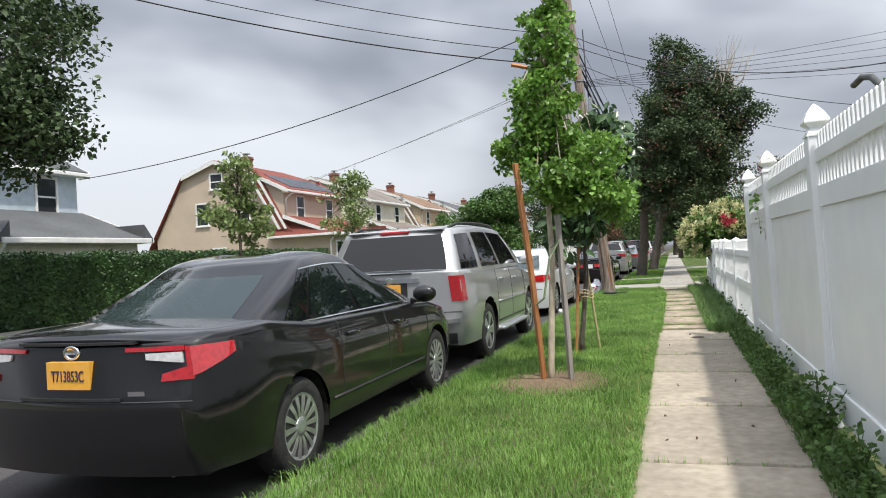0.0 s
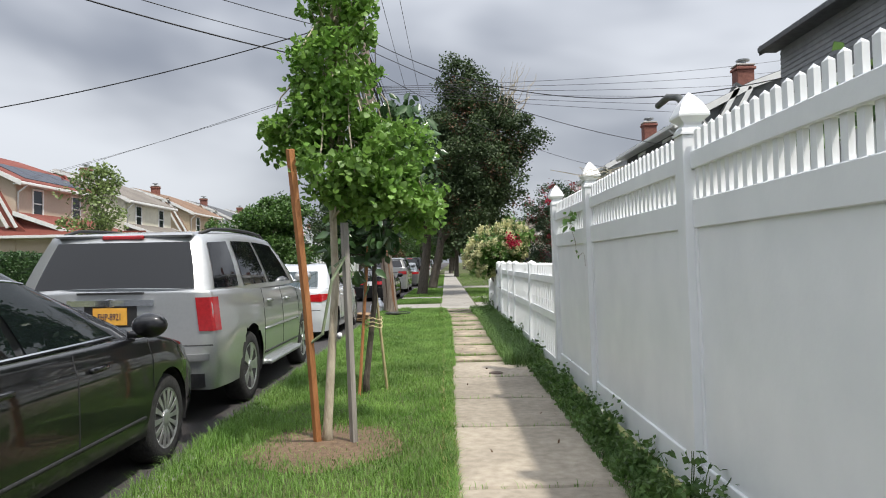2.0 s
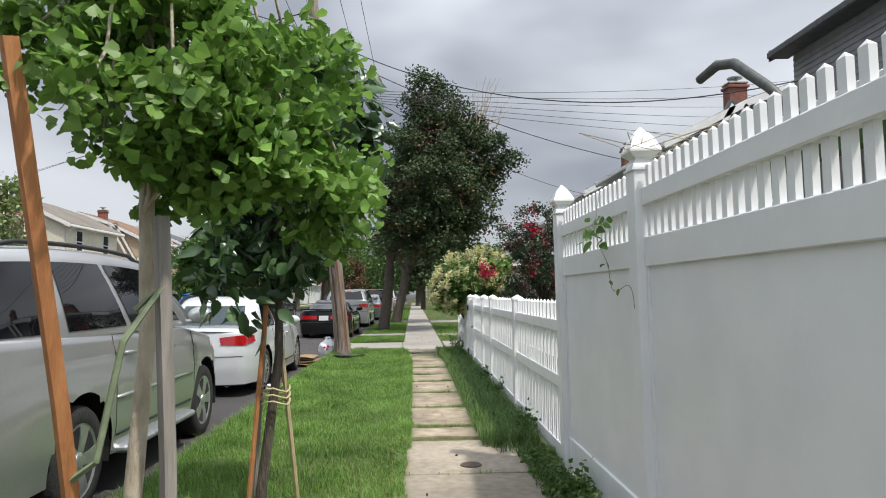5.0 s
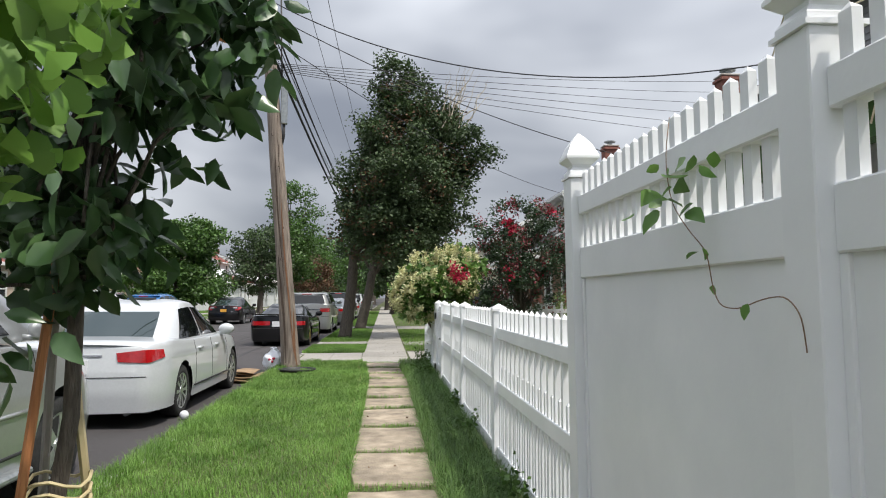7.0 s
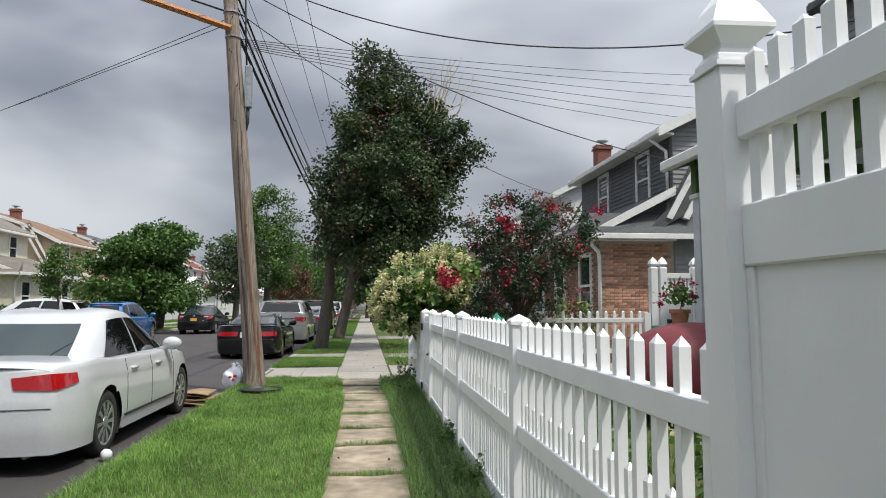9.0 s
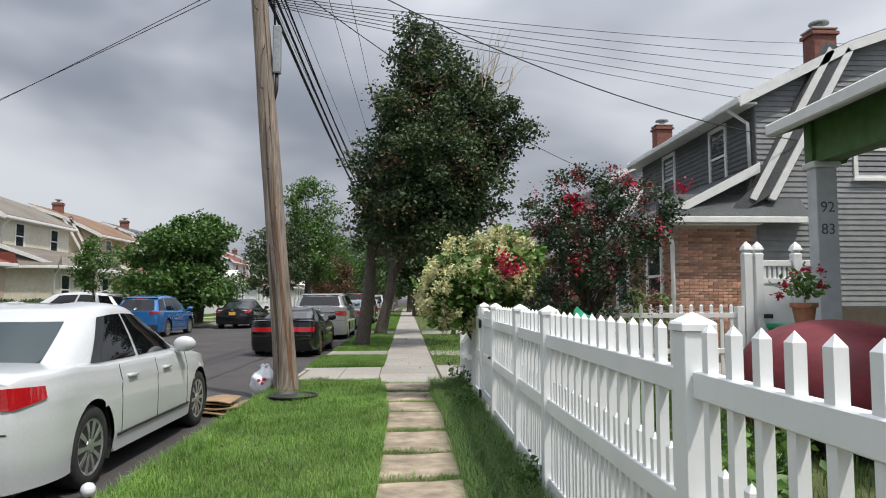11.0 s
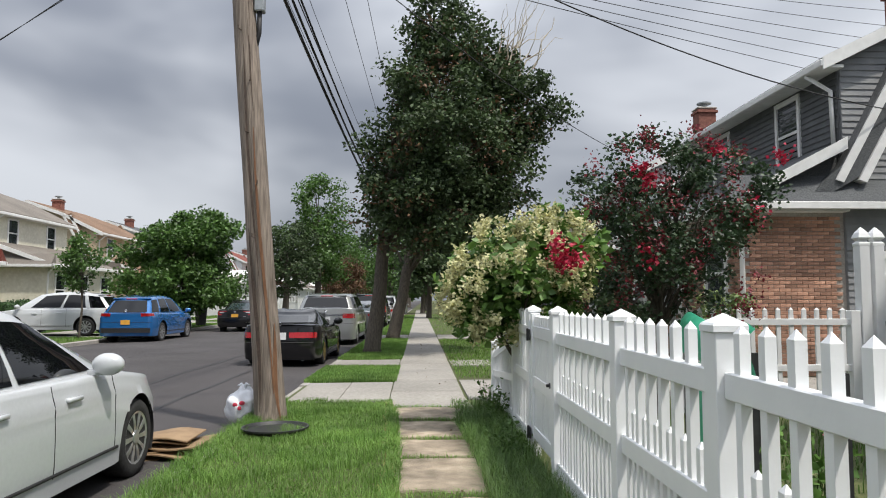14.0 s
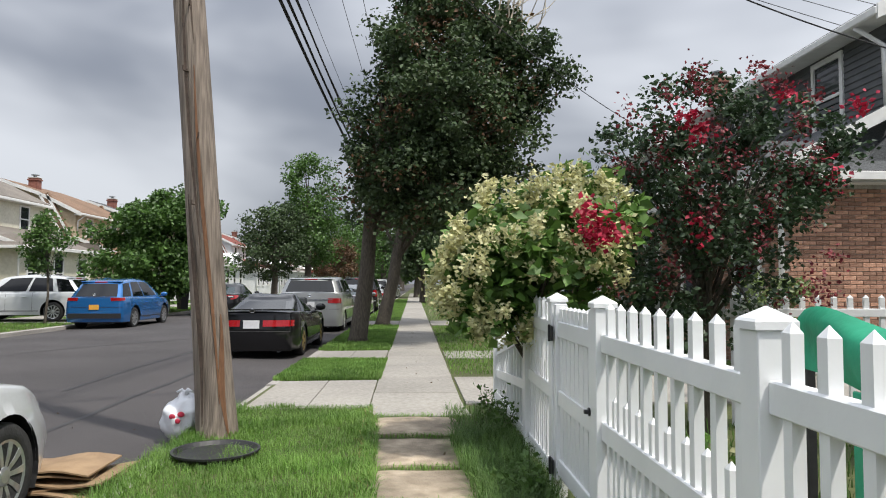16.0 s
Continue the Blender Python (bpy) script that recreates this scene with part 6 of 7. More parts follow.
tree("young_tree", "small young tree on the far verge", (-12.0, 38.4, 0), (0.1, 0, 3.0), 0.04,
     [((0.0, 0, 2.7), (0.75, 0.75, 1.0), 1.0)], 34, 2200, 0.13, 0.18, LEAF_MID, BARK, 24, "oval", 0.4, 24)
far_tree("tall street tree with thin top across the road", -8.6, 74, 4.0, 12.5, LEAF_MID, 25, 12000, 0.26, low=0.2)
far_tree("dark green street tree across the road", -10.6, 70, 3.4, 8.0, LEAF_BIG, 26, 9000, 0.24, low=0.2)
far_tree("small rust-red ornamental tree", -7.4, 84, 2.6, 5.6, LEAF_RUST, 27, 6000, 0.22, low=0.25)
for i, (x, y, r, h) in enumerate(((-3.0, 92, 4.5, 10), (1.0, 66, 2.6, 7.5), (0.6, 84, 3.0, 8), (1.2, 104, 4, 9), (-10, 108, 5, 11), (-9, 128, 6, 12), (3.5, 130, 5, 11), (-2, 150, 8, 13), (7, 160, 7, 12), (-14, 165, 9, 13), (14, 150, 8, 12))):
    far_tree("green street tree far along the street", x, y, r, h, (LEAF_MID, LEAF_BIG)[i % 2], 40 + i, 5000, 0.34, low=0.2)
# nearest tree across the road, its crown hanging in from above
tree("street_tree", "large dark-leaved tree across the road beside the hedge", (-14.7, 11.2, 0), (0.0, 0, 6.0), 0.25,
     [((0.3, 0.2, 6.3), (3.0, 3.2, 2.6), 1.0), ((1.6, 0.4, 4.7), (1.6, 1.6, 1.5), 0.5), ((0, 0, 8.6), (2.0, 2.2, 1.6), 0.5)],
     150, 24000, 0.15, 0.3, LEAF_BIG, BARK, 50, "oval", 0.3, 31, shell=0.35)
# tall narrow conifer and woods at the end of the street
tree("conifer", "tall narrow dark conifer beside a far driveway", (4.2, 62, 0), (0, 0, 6), 0.12, [((0, 0, 2.2), (0.9, 0.9, 2.2), 1.0), ((0, 0, 4.5), (0.6, 0.6, 1.8), 0.6)], 60, 6000, 0.2, 0.2, LEAF_HEDGE, BARK, 10, "oval", -0.5, 33)
g = np.random.default_rng(8)
pts = []
for x0, x1, y, h in ((-60, 60, 210, 11), (-220, 220, 330, 16)):
    n = 9000
    xs = g.uniform(x0, x1, n)
    hh = h * (0.65 + 0.35 * np.sin(xs * 0.21) * np.sin(xs * 0.083 + 1)) * g.uniform(0.2, 1.0, n) ** 0.5
    pts.append(np.stack([xs, y + g.normal(size=n) * 5, hh], 1))
woods = leaf_cloud("woods", np.concatenate(pts), 2.2, LEAF_MID, None, "oval", 0.2, label="distant green woods at the end of the street")
tagged(woods, category="woods", kind="stuff")

# hedge across the road
def hedge(label, x0, x1, y0, y1, h, n, seed):
    root = thing("hedge", label, "hedge", (0, 0, 0))
    part("hedge_core", cube((x0 + 0.12, y0 + 0.1, 0), (x1 - 0.12, y1 - 0.1, h - 0.12)), LEAF_HEDGE, root)
    g = np.random.default_rng(seed)
    pts = g.uniform((x0, y0, 0.02), (x1, y1, h), (n * 3, 3))
    near = (pts[:, 0] > x1 - 0.16) | (pts[:, 2] > h - 0.16) | (pts[:, 1] < y0 + 0.14) | (pts[:, 1] > y1 - 0.14)
    pts = pts[near][:n]
    pts[:, 2] += 0.06 * np.sin(pts[:, 1] * 2.3) * (pts[:, 2] > h - 0.2)
    leaf_cloud("foliage", pts, 0.1, LEAF_HEDGE, root, "oval", 0.0)


hedge("tall clipped dark green hedge across the road", -16.6, -15.4, 6.0, 31.0, 1.95, 46000, 1)
hedge("low clipped hedge before the beige house", -16.2, -15.4, 33.0, 43.0, 1.3, 9000, 2)

# hydrangea over the end of the picket fence, and crape myrtle
hyd = tree("hydrangea", "hydrangea shrub covered in cream flower heads, hanging over the fence", (1.4, 20.2, 0.0), (0, 0, 1.2), 0.05,
           [((-0.05, -0.1, 1.62), (0.7, 0.75, 0.62), 1.0), ((-0.35, -0.25, 1.42), (0.5, 0.5, 0.42), 0.5), ((0.35, 0.0, 1.9), (0.5, 0.5, 0.42), 0.5)],
           90, 4200, 0.13, 0.13, LEAF_HYDRA, BARK, 40, "oval", 0.2, 61, shell=0.45, category="shrub")
g = np.random.default_rng(62)
heads = []
for i in range(165):
    b = (((-0.05, -0.1, 1.62), (0.76, 0.8, 0.66)), ((-0.35, -0.25, 1.42), (0.55, 0.55, 0.46)), ((0.35, 0, 1.9), (0.5, 0.5, 0.46)))[i % 3]
    d = g.normal(size=3)
    d[1] = -abs(d[1]) * 0.9 + 0.2 * d[1]
    d[0] -= 0.35
    d /= np.linalg.norm(d)
    c = np.array(b[0]) + d * np.array(b[1]) * g.uniform(0.92, 1.06)
    heads.append(c + g.normal(size=(48, 3)) * np.array((0.032, 0.032, 0.045)))
leaf_cloud("blossom", np.concatenate(heads), 0.046, PETAL_CREAM, hyd, "oval", 0.0, label="cream flower heads")
myrtle = tree("crape_myrtle", "crape myrtle with dark leaves and crimson flower clusters", (3.12, 20.75, 0.0), (0.0, 0, 2.0), 0.06,
              [((-0.2, 0, 1.5), (1.0, 0.9, 0.9), 1.0), ((0.3, 0, 2.2), (1.05, 0.9, 0.7), 0.9), ((-0.6, 0, 2.55), (0.6, 0.6, 0.6), 0.4), ((1.0, 0.1, 2.75), (0.55, 0.5, 0.5), 0.3), ((-0.2, 0, 3.0), (0.35, 0.35, 0.45), 0.2), ((0.35, 0, 2.9), (0.3, 0.3, 0.45), 0.2)],
              240, 15000, 0.062, 0.095, LEAF_CRAPE, BARK, 70, "oval", 0.1, 63, shell=0.3, category="shrub")
g = np.random.default_rng(64)
bright, dull = [], []
for i in range(64):
    x, z = g.uniform(-1.15, 1.1), g.uniform(1.2, 3.3)
    if z > 3.35 - abs(x) * 0.35:
        continue
    c = np.array((x, -0.75 + 0.35 * abs(x) + g.uniform(-0.1, 0.5), z))
    (bright if i % 16 == 0 else dull).append(c + g.normal(size=(46, 3)) * np.array((0.06, 0.05, 0.075)))
for c in ((-1.5, -1.5, 1.88), (-1.42, -1.55, 1.75), (-1.34, -1.5, 1.78), (-1.48, -1.5, 1.74), (1.48, -0.1, 3.08), (-0.35, -0.5, 2.85), (-0.25, -0.5, 2.72)):
    bright.append(np.array(c) + g.normal(size=(60, 3)) * 0.055)
leaf_cloud("blossom", np.concatenate(bright), 0.062, PETAL_RED, myrtle, "oval", 0.0, label="crimson flowers")
leaf_cloud("faded_blossom", np.concatenate(dull), 0.045, PETAL_MAROON, myrtle, "oval", 0.0, label="maroon flowers and buds")
tree("shrub", "small yellow-green shrub before the brick front room", (4.5, 22.2, 0), (0, 0, 0.7), 0.03, [((0, 0, 0.95), (0.4, 0.4, 0.65), 1.0)], 26, 1400, 0.08, 0.1, LEAF_PALE, BARK, 14, "oval", 0.1, 65, category="shrub")

# vine on the tall fence
BARK_RED = material("brown_stem", (0.14, 0.08, 0.05), (0.22, 0.13, 0.08), 20, 0.8)
vine = thing("vine", "climbing vine with broad leaves hanging over the tall fence", "vine")
bm = bmesh.new()
knots = np.array([(1.33, 8.95, 1.98), (1.27, 8.85, 1.82), (1.245, 8.75, 1.66), (1.245, 8.62, 1.56), (1.247, 8.52, 1.5), (1.25, 8.5, 1.4), (1.25, 8.46, 1.35), (1.25, 8.36, 1.345), (1.25, 8.26, 1.37), (1.25, 8.16, 1.38), (1.25, 8.1, 1.34), (1.25, 8.085, 1.26)])
fine = np.linspace(0, len(knots) - 1, 50)
track = np.stack([np.interp(fine, range(len(knots)), knots[:, k]) for k in range(3)], 1)
for _ in range(3):
    track[1:-1] = (track[:-2] + 2 * track[1:-1] + track[2:]) / 4
tube(bm, track, 0.0016, 5)
part("stem", bm, BARK_RED, vine)
spots = [(1.23, 9.18, 1.72), (1.21, 9.05, 1.78), (1.22, 8.98, 1.70), (1.22, 9.3, 1.66), (1.23, 8.85, 1.77), (1.24, 8.75, 1.76), (1.23, 8.9, 1.62)]
small = [(1.235, 8.52, 1.51), (1.235, 8.55, 1.5), (1.24, 8.5, 1.4), (1.24, 8.3, 1.36)]
g = np.random.default_rng(15)
spots = spots + [(1.215 + g.uniform(0, 0.02), 9.02 + g.normal() * 0.1, 1.7 + g.normal() * 0.04) for _ in range(11)]
leaf_cloud("leaves", np.array(spots) + np.array((0, -0.3, 0)), 0.08, LEAF_HYDRA, vine, "long", 0.8, stretch=0.75)
leaf_cloud("leaves", np.array(small), 0.045, LEAF_HYDRA, vine, "long", 0.8, stretch=0.75)
top_vine = thing("vine", "leafy vine tendrils over the top of the tall fence", "vine")
g = np.random.default_rng(9)
leaf_cloud("leaves", np.array((1.72, 5.15, 1.9)) + g.normal(size=(70, 3)) * np.array((0.1, 0.25, 0.08)), 0.07, WEED, top_vine, "oval", 0.3)
bm = bmesh.new()
for i in range(7):
    y = 7.7 + g.uniform(0, 0.4)
    tube(bm, [(1.42, y, 1.75), (1.42 + g.normal() * 0.1, y + g.normal() * 0.15, 2.0), (1.36 + g.normal() * 0.15, y + g.normal() * 0.3, 2.05 + g.uniform(0, 0.1)), (1.3 + g.normal() * 0.15, y + g.normal() * 0.4, 2.02)], 0.0025, 4)
part("stem", bm, BARK_PALE, top_vine)

# ---- grass and weeds ----
def scatter(n, y0, y1, xa, xb, z=-0.01):
    y = rng.uniform(y0, y1, n)
    a = np.array([xa(v) for v in y])
    b = np.array([xb(v) for v in y])
    return np.stack([a + (b - a) * rng.uniform(0, 1, n), y, np.full(n, z)], 1)


verge_l, verge_r = (lambda y: kerb_x(y) + 0.03), (lambda y: walk_x(y) + 0.03)
p = scatter(170000, 1.0, 22.2, verge_l, verge_r)
hole = ((p[:, 0] + 0.85) / 0.62) ** 2 + ((p[:, 1] - 7.15) / 0.75) ** 2 < rng.uniform(0.0, 1.1, len(p)) * 0.8
p = p[~hole]
tuft = np.array([noise.noise((v[0] * 1.6, v[1] * 1.6, 0.3)) for v in p])
tall = tuft > 0.12
blades("verge_grass", p[~tall], 0.048, 0.005, GRASS, lean=0.75, label="bright green mown verge grass", kind="stuff", category="grass")
blades("verge_grass", p[tall], 0.075, 0.0055, GRASS, label="taller tufts of verge grass", kind="stuff", category="grass", lean=0.6)
p = scatter(16000, 2.0, 22.2, lambda y: kerb_x(y) - 0.03, lambda y: kerb_x(y) + 0.2)
blades("kerb_grass", p, 0.1, 0.005, GRASS, label="long grass hanging over the kerb", kind="stuff", category="grass", lean=0.8)
p = scatter(2600, 2.0, 22.0, lambda y: walk_x(y) - 0.06, lambda y: walk_x(y) + 0.06)
blades("dry_grass", p, 0.06, 0.006, DRY, label="dry straw-coloured grass along the pavement", kind="stuff", category="grass", lean=0.9)
p = scatter(15000, -2.0, 22.0, lambda y: walk_x(y) + (0.97 if y < 10.6 else 0.8), lambda y: 1.27)
blades("fence_grass", p, 0.12, 0.006, WEED, label="rough grass along the foot of the fence", kind="stuff", category="grass", lean=0.7)
p = scatter(22000, 10.8, 20.5, lambda y: walk_x(y) + 0.72, lambda y: 1.26)
blades("fence_grass", p, 0.2, 0.005, WEED, label="long rough grass along the picket fence", kind="stuff", category="grass", lean=0.9)
p = scatter(9000, 1.0, 10.8, lambda y: walk_x(y) - 0.03, lambda y: walk_x(y) + 0.05 + 0.04 * noise.noise((1.0, y * 2.1, 7.0)))
blades("verge_grass", p, 0.07, 0.0055, GRASS, label="grass edge creeping over the pavement", kind="stuff", category="grass", lean=0.9)
p = scatter(7000, 10.8, 21.3, lambda y: walk_x(y) - 0.03, lambda y: walk_x(y) + 0.09)
blades("verge_grass", p, 0.1, 0.006, GRASS, label="grass creeping over the worn slabs", kind="stuff", category="grass", lean=0.85)
p = scatter(5200, 1.5, 10.5, lambda y: walk_x(y) + 0.98, lambda y: 1.25, 0.0)
wave = np.array([0.5 + 0.5 * noise.noise((0.0, v * 1.3, 2.0)) + 0.25 * noise.noise((0.0, v * 5, 4.0)) for v in p[:, 1]])
p[:, 2] = rng.uniform(0.0, 1.0, len(p)) * 0.26 * np.clip(wave, 0.15, 1.0) * np.clip((p[:, 0] - 0.9) / 0.3, 0.25, 1.0)
tagged(leaf_cloud("fence_weeds", p, 0.045, WEED, None, "oval", -0.2, label="low leafy weeds along the foot of the tall fence"), category="weeds", kind="stuff")
pts = []
for (a, b, k), (c, d, _) in zip(SLABS, SLABS[1:]):
    if k == 1 or (k == 0 and a > 3):
        n = 420 if k == 1 else 60
        y = rng.normal((b + c) / 2, 0.045 if k == 1 else 0.012, n)
        x = rng.uniform(0.0, 1.0, n) ** (1.6 if rng.uniform() > 0.5 else 0.7)
        pts.append(np.stack([x + np.array([walk_x(v) for v in y]), y, np.full(n, 0.0)], 1))
blades("joint_grass", np.concatenate(pts), 0.05, 0.005, GRASS, label="grass growing in the pavement joints", kind="stuff", category="grass", lean=0.8)
# lawns further along and across the road
far_pts = [scatter(26000, 24.35, 27.05, verge_l, verge_r), scatter(24000, 28.8, 37.3, verge_l, verge_r), scatter(24000, 40.4, 75, verge_l, verge_r),
           scatter(22000, 25.0, 37.0, lambda y: walk_x(y) + WALK_W + 0.03, lambda y: 6.0), scatter(16000, 40.5, 80, lambda y: walk_x(y) + WALK_W, lambda y: 8.0)]
blades("lawn_grass", np.concatenate(far_pts), 0.07, 0.012, GRASS, label="mown lawn and verge grass further along", kind="stuff", category="grass")
far_side = [scatter(40000, 5, 80, lambda y: kerb_x(y) - ROAD_W - 2.95, lambda y: kerb_x(y) - ROAD_W - 0.15), scatter(30000, 28, 80, lambda y: kerb_x(y) - ROAD_W - 7, lambda y: kerb_x(y) - ROAD_W - 4.4)]
far_side = [q[~(((q[:, 1] > 39.0) & (q[:, 1] < 41.8)) | ((q[:, 1] > 54.7) & (q[:, 1] < 57.5)))] for q in far_side]
blades("lawn_grass", np.concatenate(far_side), 0.08, 0.018, GRASS, label="mown grass across the road", kind="stuff", category="grass")
yard = scatter(9000, 10.2, 21.2, lambda y: 1.45, lambda y: 5.4)
blades("yard_grass", yard, 0.1, 0.012, WEED, label="rough grass in the fenced front yard", kind="stuff", category="grass")
# bare soil round the ginkgo
bm = bmesh.new()
ring = [bm.verts.new((-0.85 + 0.55 * (1 + 0.5 * noise.noise((math.cos(a), math.sin(a), 4))) * math.cos(a), 7.15 + 0.7 * math.sin(a), -0.006)) for a in np.linspace(0, 2 * math.pi, 25)[:-1]]
mid = bm.verts.new((-0.85, 7.15, 0.02))
for i in range(24):
    bm.faces.new((ring[i], ring[(i + 1) % 24], mid))
tagged(part("bare_soil", bm, BARE, smooth=True), "patch of bare brown soil round the ginkgo", "soil", kind="structure")


def weed(at, h, n, seed, mat=WEED, size=0.07):
    root = thing("weed", "leafy weed growing at the foot of the fence", "plant", at, "weeds")
    g = np.random.default_rng(seed)
    bm = bmesh.new()
    leaves = []
    for i in range(max(3, n // 9)):
        b = np.array((g.normal() * 0.09, g.normal() * 0.12, h * g.uniform(0.6, 1.0)))
        limb(bm, (0, 0, -0.02), b, 0.006, 0.002, seed + i, 4)
        for u in np.linspace(0.12, 1.0, 20):
            leaves.append(b * u + g.normal(size=3) * 0.035)
    part("stem", bm, mat, root, kind="stuff")
    leaf_cloud("leaves", np.array(leaves), size, mat, root, "oval", 0.1)


for i, (x, y, h) in enumerate(((1.18, 5.35, 0.42), (1.14, 5.15, 0.3), (1.2, 4.3, 0.28), (1.19, 6.2, 0.22), (1.2, 7.1, 0.25), (1.21, 7.9, 0.2), (1.2, 9.2, 0.25), (1.18, 3.1, 0.25), (1.2, 11.3, 0.3), (1.19, 13.6, 0.3), (1.1, 18.6, 0.35), (1.15, 20.6, 0.4), (1.12, 21.2, 0.35), (1.2, 15.0, 0.28))):
    weed((x, y, 0.0), h, 80, 70 + i, size=0.05)

# ---- small things ----
tray = thing("black_tray", "round black plastic lid lying on the grass by the pole", "lid", (-1.22, 19.95, 0.01))
bm = bmesh.new()
lathe(bm, [(0.02, 0.0), (0.30, 0.0), (0.33, 0.03), (0.345, 0.035), (0.345, 0.05), (0.325, 0.05), (0.3, 0.018), (0.02, 0.016)], n=36)
part("dish", bm, TRIM_BLACK, tray, smooth=False)
bag = thing("plastic_bag", "knotted white plastic bag with red print by the pole", "bag", (-1.82, 21.05, -0.09))
bm = bmesh.new()
bmesh.ops.create_icosphere(bm, subdivisions=4, radius=1.0)
for v in bm.verts:
    d = 1 + 0.16 * noise.noise(v.co * 2.2) + 0.08 * noise.noise(v.co * 6.0)
    pinch = 1 - 0.75 * max(0, v.co.z - 0.35)
    v.co = Vector((v.co.x * 0.21 * d * pinch, v.co.y * 0.2 * d * pinch, 0.2 + v.co.z * 0.24 * d if v.co.z > -0.75 else 0.02))
part("sack", bm, BAG, bag, smooth=True)
bm = bmesh.new()
for a in (-0.5, 0.6):
    tube(bm, [(0, 0, 0.4), (0.06 * a, -0.02, 0.46), (0.14 * a, -0.03, 0.44)], [0.03, 0.022, 0.008], 6)
part("knot", bm, BAG, bag, smooth=True)
for i, (dx, dz, w) in enumerate(((-0.05, 0.24, 0.03), (0.03, 0.26, 0.035), (0.0, 0.2, 0.025))):
    bm = bmesh.new()
    bmesh.ops.create_uvsphere(bm, u_segments=10, v_segments=6, radius=1.0)
    for v in bm.verts:
        v.co = Vector((dx + v.co.x * w, -0.205 + v.co.y * 0.01, dz + v.co.z * 0.025))
    part("print", bm, RED_INK, bag)
cards = [(-2.3, 19.55, -0.105, 0.95, 0.75, 6), (-2.25, 19.50, -0.07, 0.9, 0.65, -9), (-2.4, 19.45, -0.035, 0.85, 0.6, 14), (-2.15, 19.47, 0.0, 0.8, 0.55, -6), (-2.3, 19.45, 0.035, 0.75, 0.5, 10), (-2.22, 19.47, 0.07, 0.7, 0.5, -3)]
for x, y, z, w, d, a in cards:
    root = thing("cardboard_sheet", "flattened brown cardboard box lying in the gutter", "cardboard", (x, y, z), "cardboard pile", turn=a)
    bm = bmesh.new()
    vs = [[bm.verts.new((w * (u - 0.5), d * (v - 0.5), 0.018 * math.sin(u * 7 + a) + 0.03 * (u - 0.3) * v)) for u in np.linspace(0, 1, 9)] for v in (0, 0.33, 0.66, 1)]
    lo = [[bm.verts.new(q.co - Vector((0, 0, 0.012))) for q in r] for r in vs]
    for j in range(3):
        for i in range(8):
            bm.faces.new((vs[j][i], vs[j][i + 1], vs[j + 1][i + 1], vs[j + 1][i]))
            bm.faces.new((lo[j][i], lo[j + 1][i], lo[j + 1][i + 1], lo[j][i + 1]))
    for i in range(8):
        bm.faces.new((vs[0][i], lo[0][i], lo[0][i + 1], vs[0][i + 1]))
        bm.faces.new((vs[3][i], vs[3][i + 1], lo[3][i + 1], lo[3][i]))
    for j in range(3):
        bm.faces.new((vs[j][0], vs[j + 1][0], lo[j + 1][0], lo[j][0]))
        bm.faces.new((vs[j][8], lo[j][8], lo[j + 1][8], vs[j + 1][8]))
    bmesh.ops.recalc_face_normals(bm, faces=bm.faces[:])
    part("sheet", bm, CARD, root)
ball = thing("ball", "small white ball lying in the gutter", "ball", (-2.05, 15.6, -0.11))
bm = bmesh.new()
bmesh.ops.create_icosphere(bm, subdivisions=3, radius=0.055)
for v in bm.verts:
    v.co *= 1 + 0.04 * noise.noise(v.co * 40)
    v.co.z += 0.05
part("shell", bm, BAG, ball, smooth=True)

# front yard behind the picket fence
cover = thing("red_cover", "dark red cover draped over a round table in the front yard", "table cover", (4.35, 16.5, 0))
bm = bmesh.new()
lathe(bm, [(0.9, 0.2), (0.88, 0.55), (0.84, 0.8), (0.7, 0.98), (0.46, 1.1), (0.2, 1.16), (0.02, 1.17)], n=40)
for v in bm.verts:
    a = math.atan2(v.co.y, v.co.x)
    k = max(0, 0.95 - v.co.z)
    v.co.x *= 1 + 0.05 * k * math.sin(11 * a)
    v.co.y *= 1 + 0.05 * k * math.sin(11 * a)
part("cloth", bm, RED_CLOTH, cover, smooth=True)
part("table_foot", cube((-0.3, -0.3, 0.0), (0.3, 0.3, 0.3), 0.02), TRIM_BLACK, cover)
pot = thing("flower_pot", "terracotta pot with red flowering plant", "plant pot", (4.62, 17.45, 1.1))
bm = bmesh.new()
lathe(bm, [(0.09, 0.0), (0.12, 0.17), (0.14, 0.17), (0.14, 0.22), (0.12, 0.22), (0.11, 0.18), (0.02, 0.18)], n=24)
part("pot", bm, TERRACOTTA, pot)
g = np.random.default_rng(5)
leaf_cloud("leaves", np.array((0, 0, 0.4)) + g.normal(size=(200, 3)) * np.array((0.09, 0.09, 0.08)), 0.075, LEAF_HYDRA, pot, "oval", 0.0)
for c in ((-0.25, -0.05, 0.4), (0.0, -0.05, 0.58), (0.2, 0, 0.55), (0.14, -0.1, 0.42), (-0.1, 0, 0.52), (0.25, 0.1, 0.38), (-0.28, 0, 0.3)):
    leaf_cloud("flower", np.array(c) + g.normal(size=(24, 3)) * 0.022, 0.045, PETAL_RED, pot, "oval", 0.0)
stand = thing("plant_stand", "green painted stand under the flower pot", "stand", (4.62, 17.45, 0))
part("top", cube((-0.3, -0.25, 1.04), (0.6, 0.25, 1.1), 0.01), GREEN_CLOTH, stand)
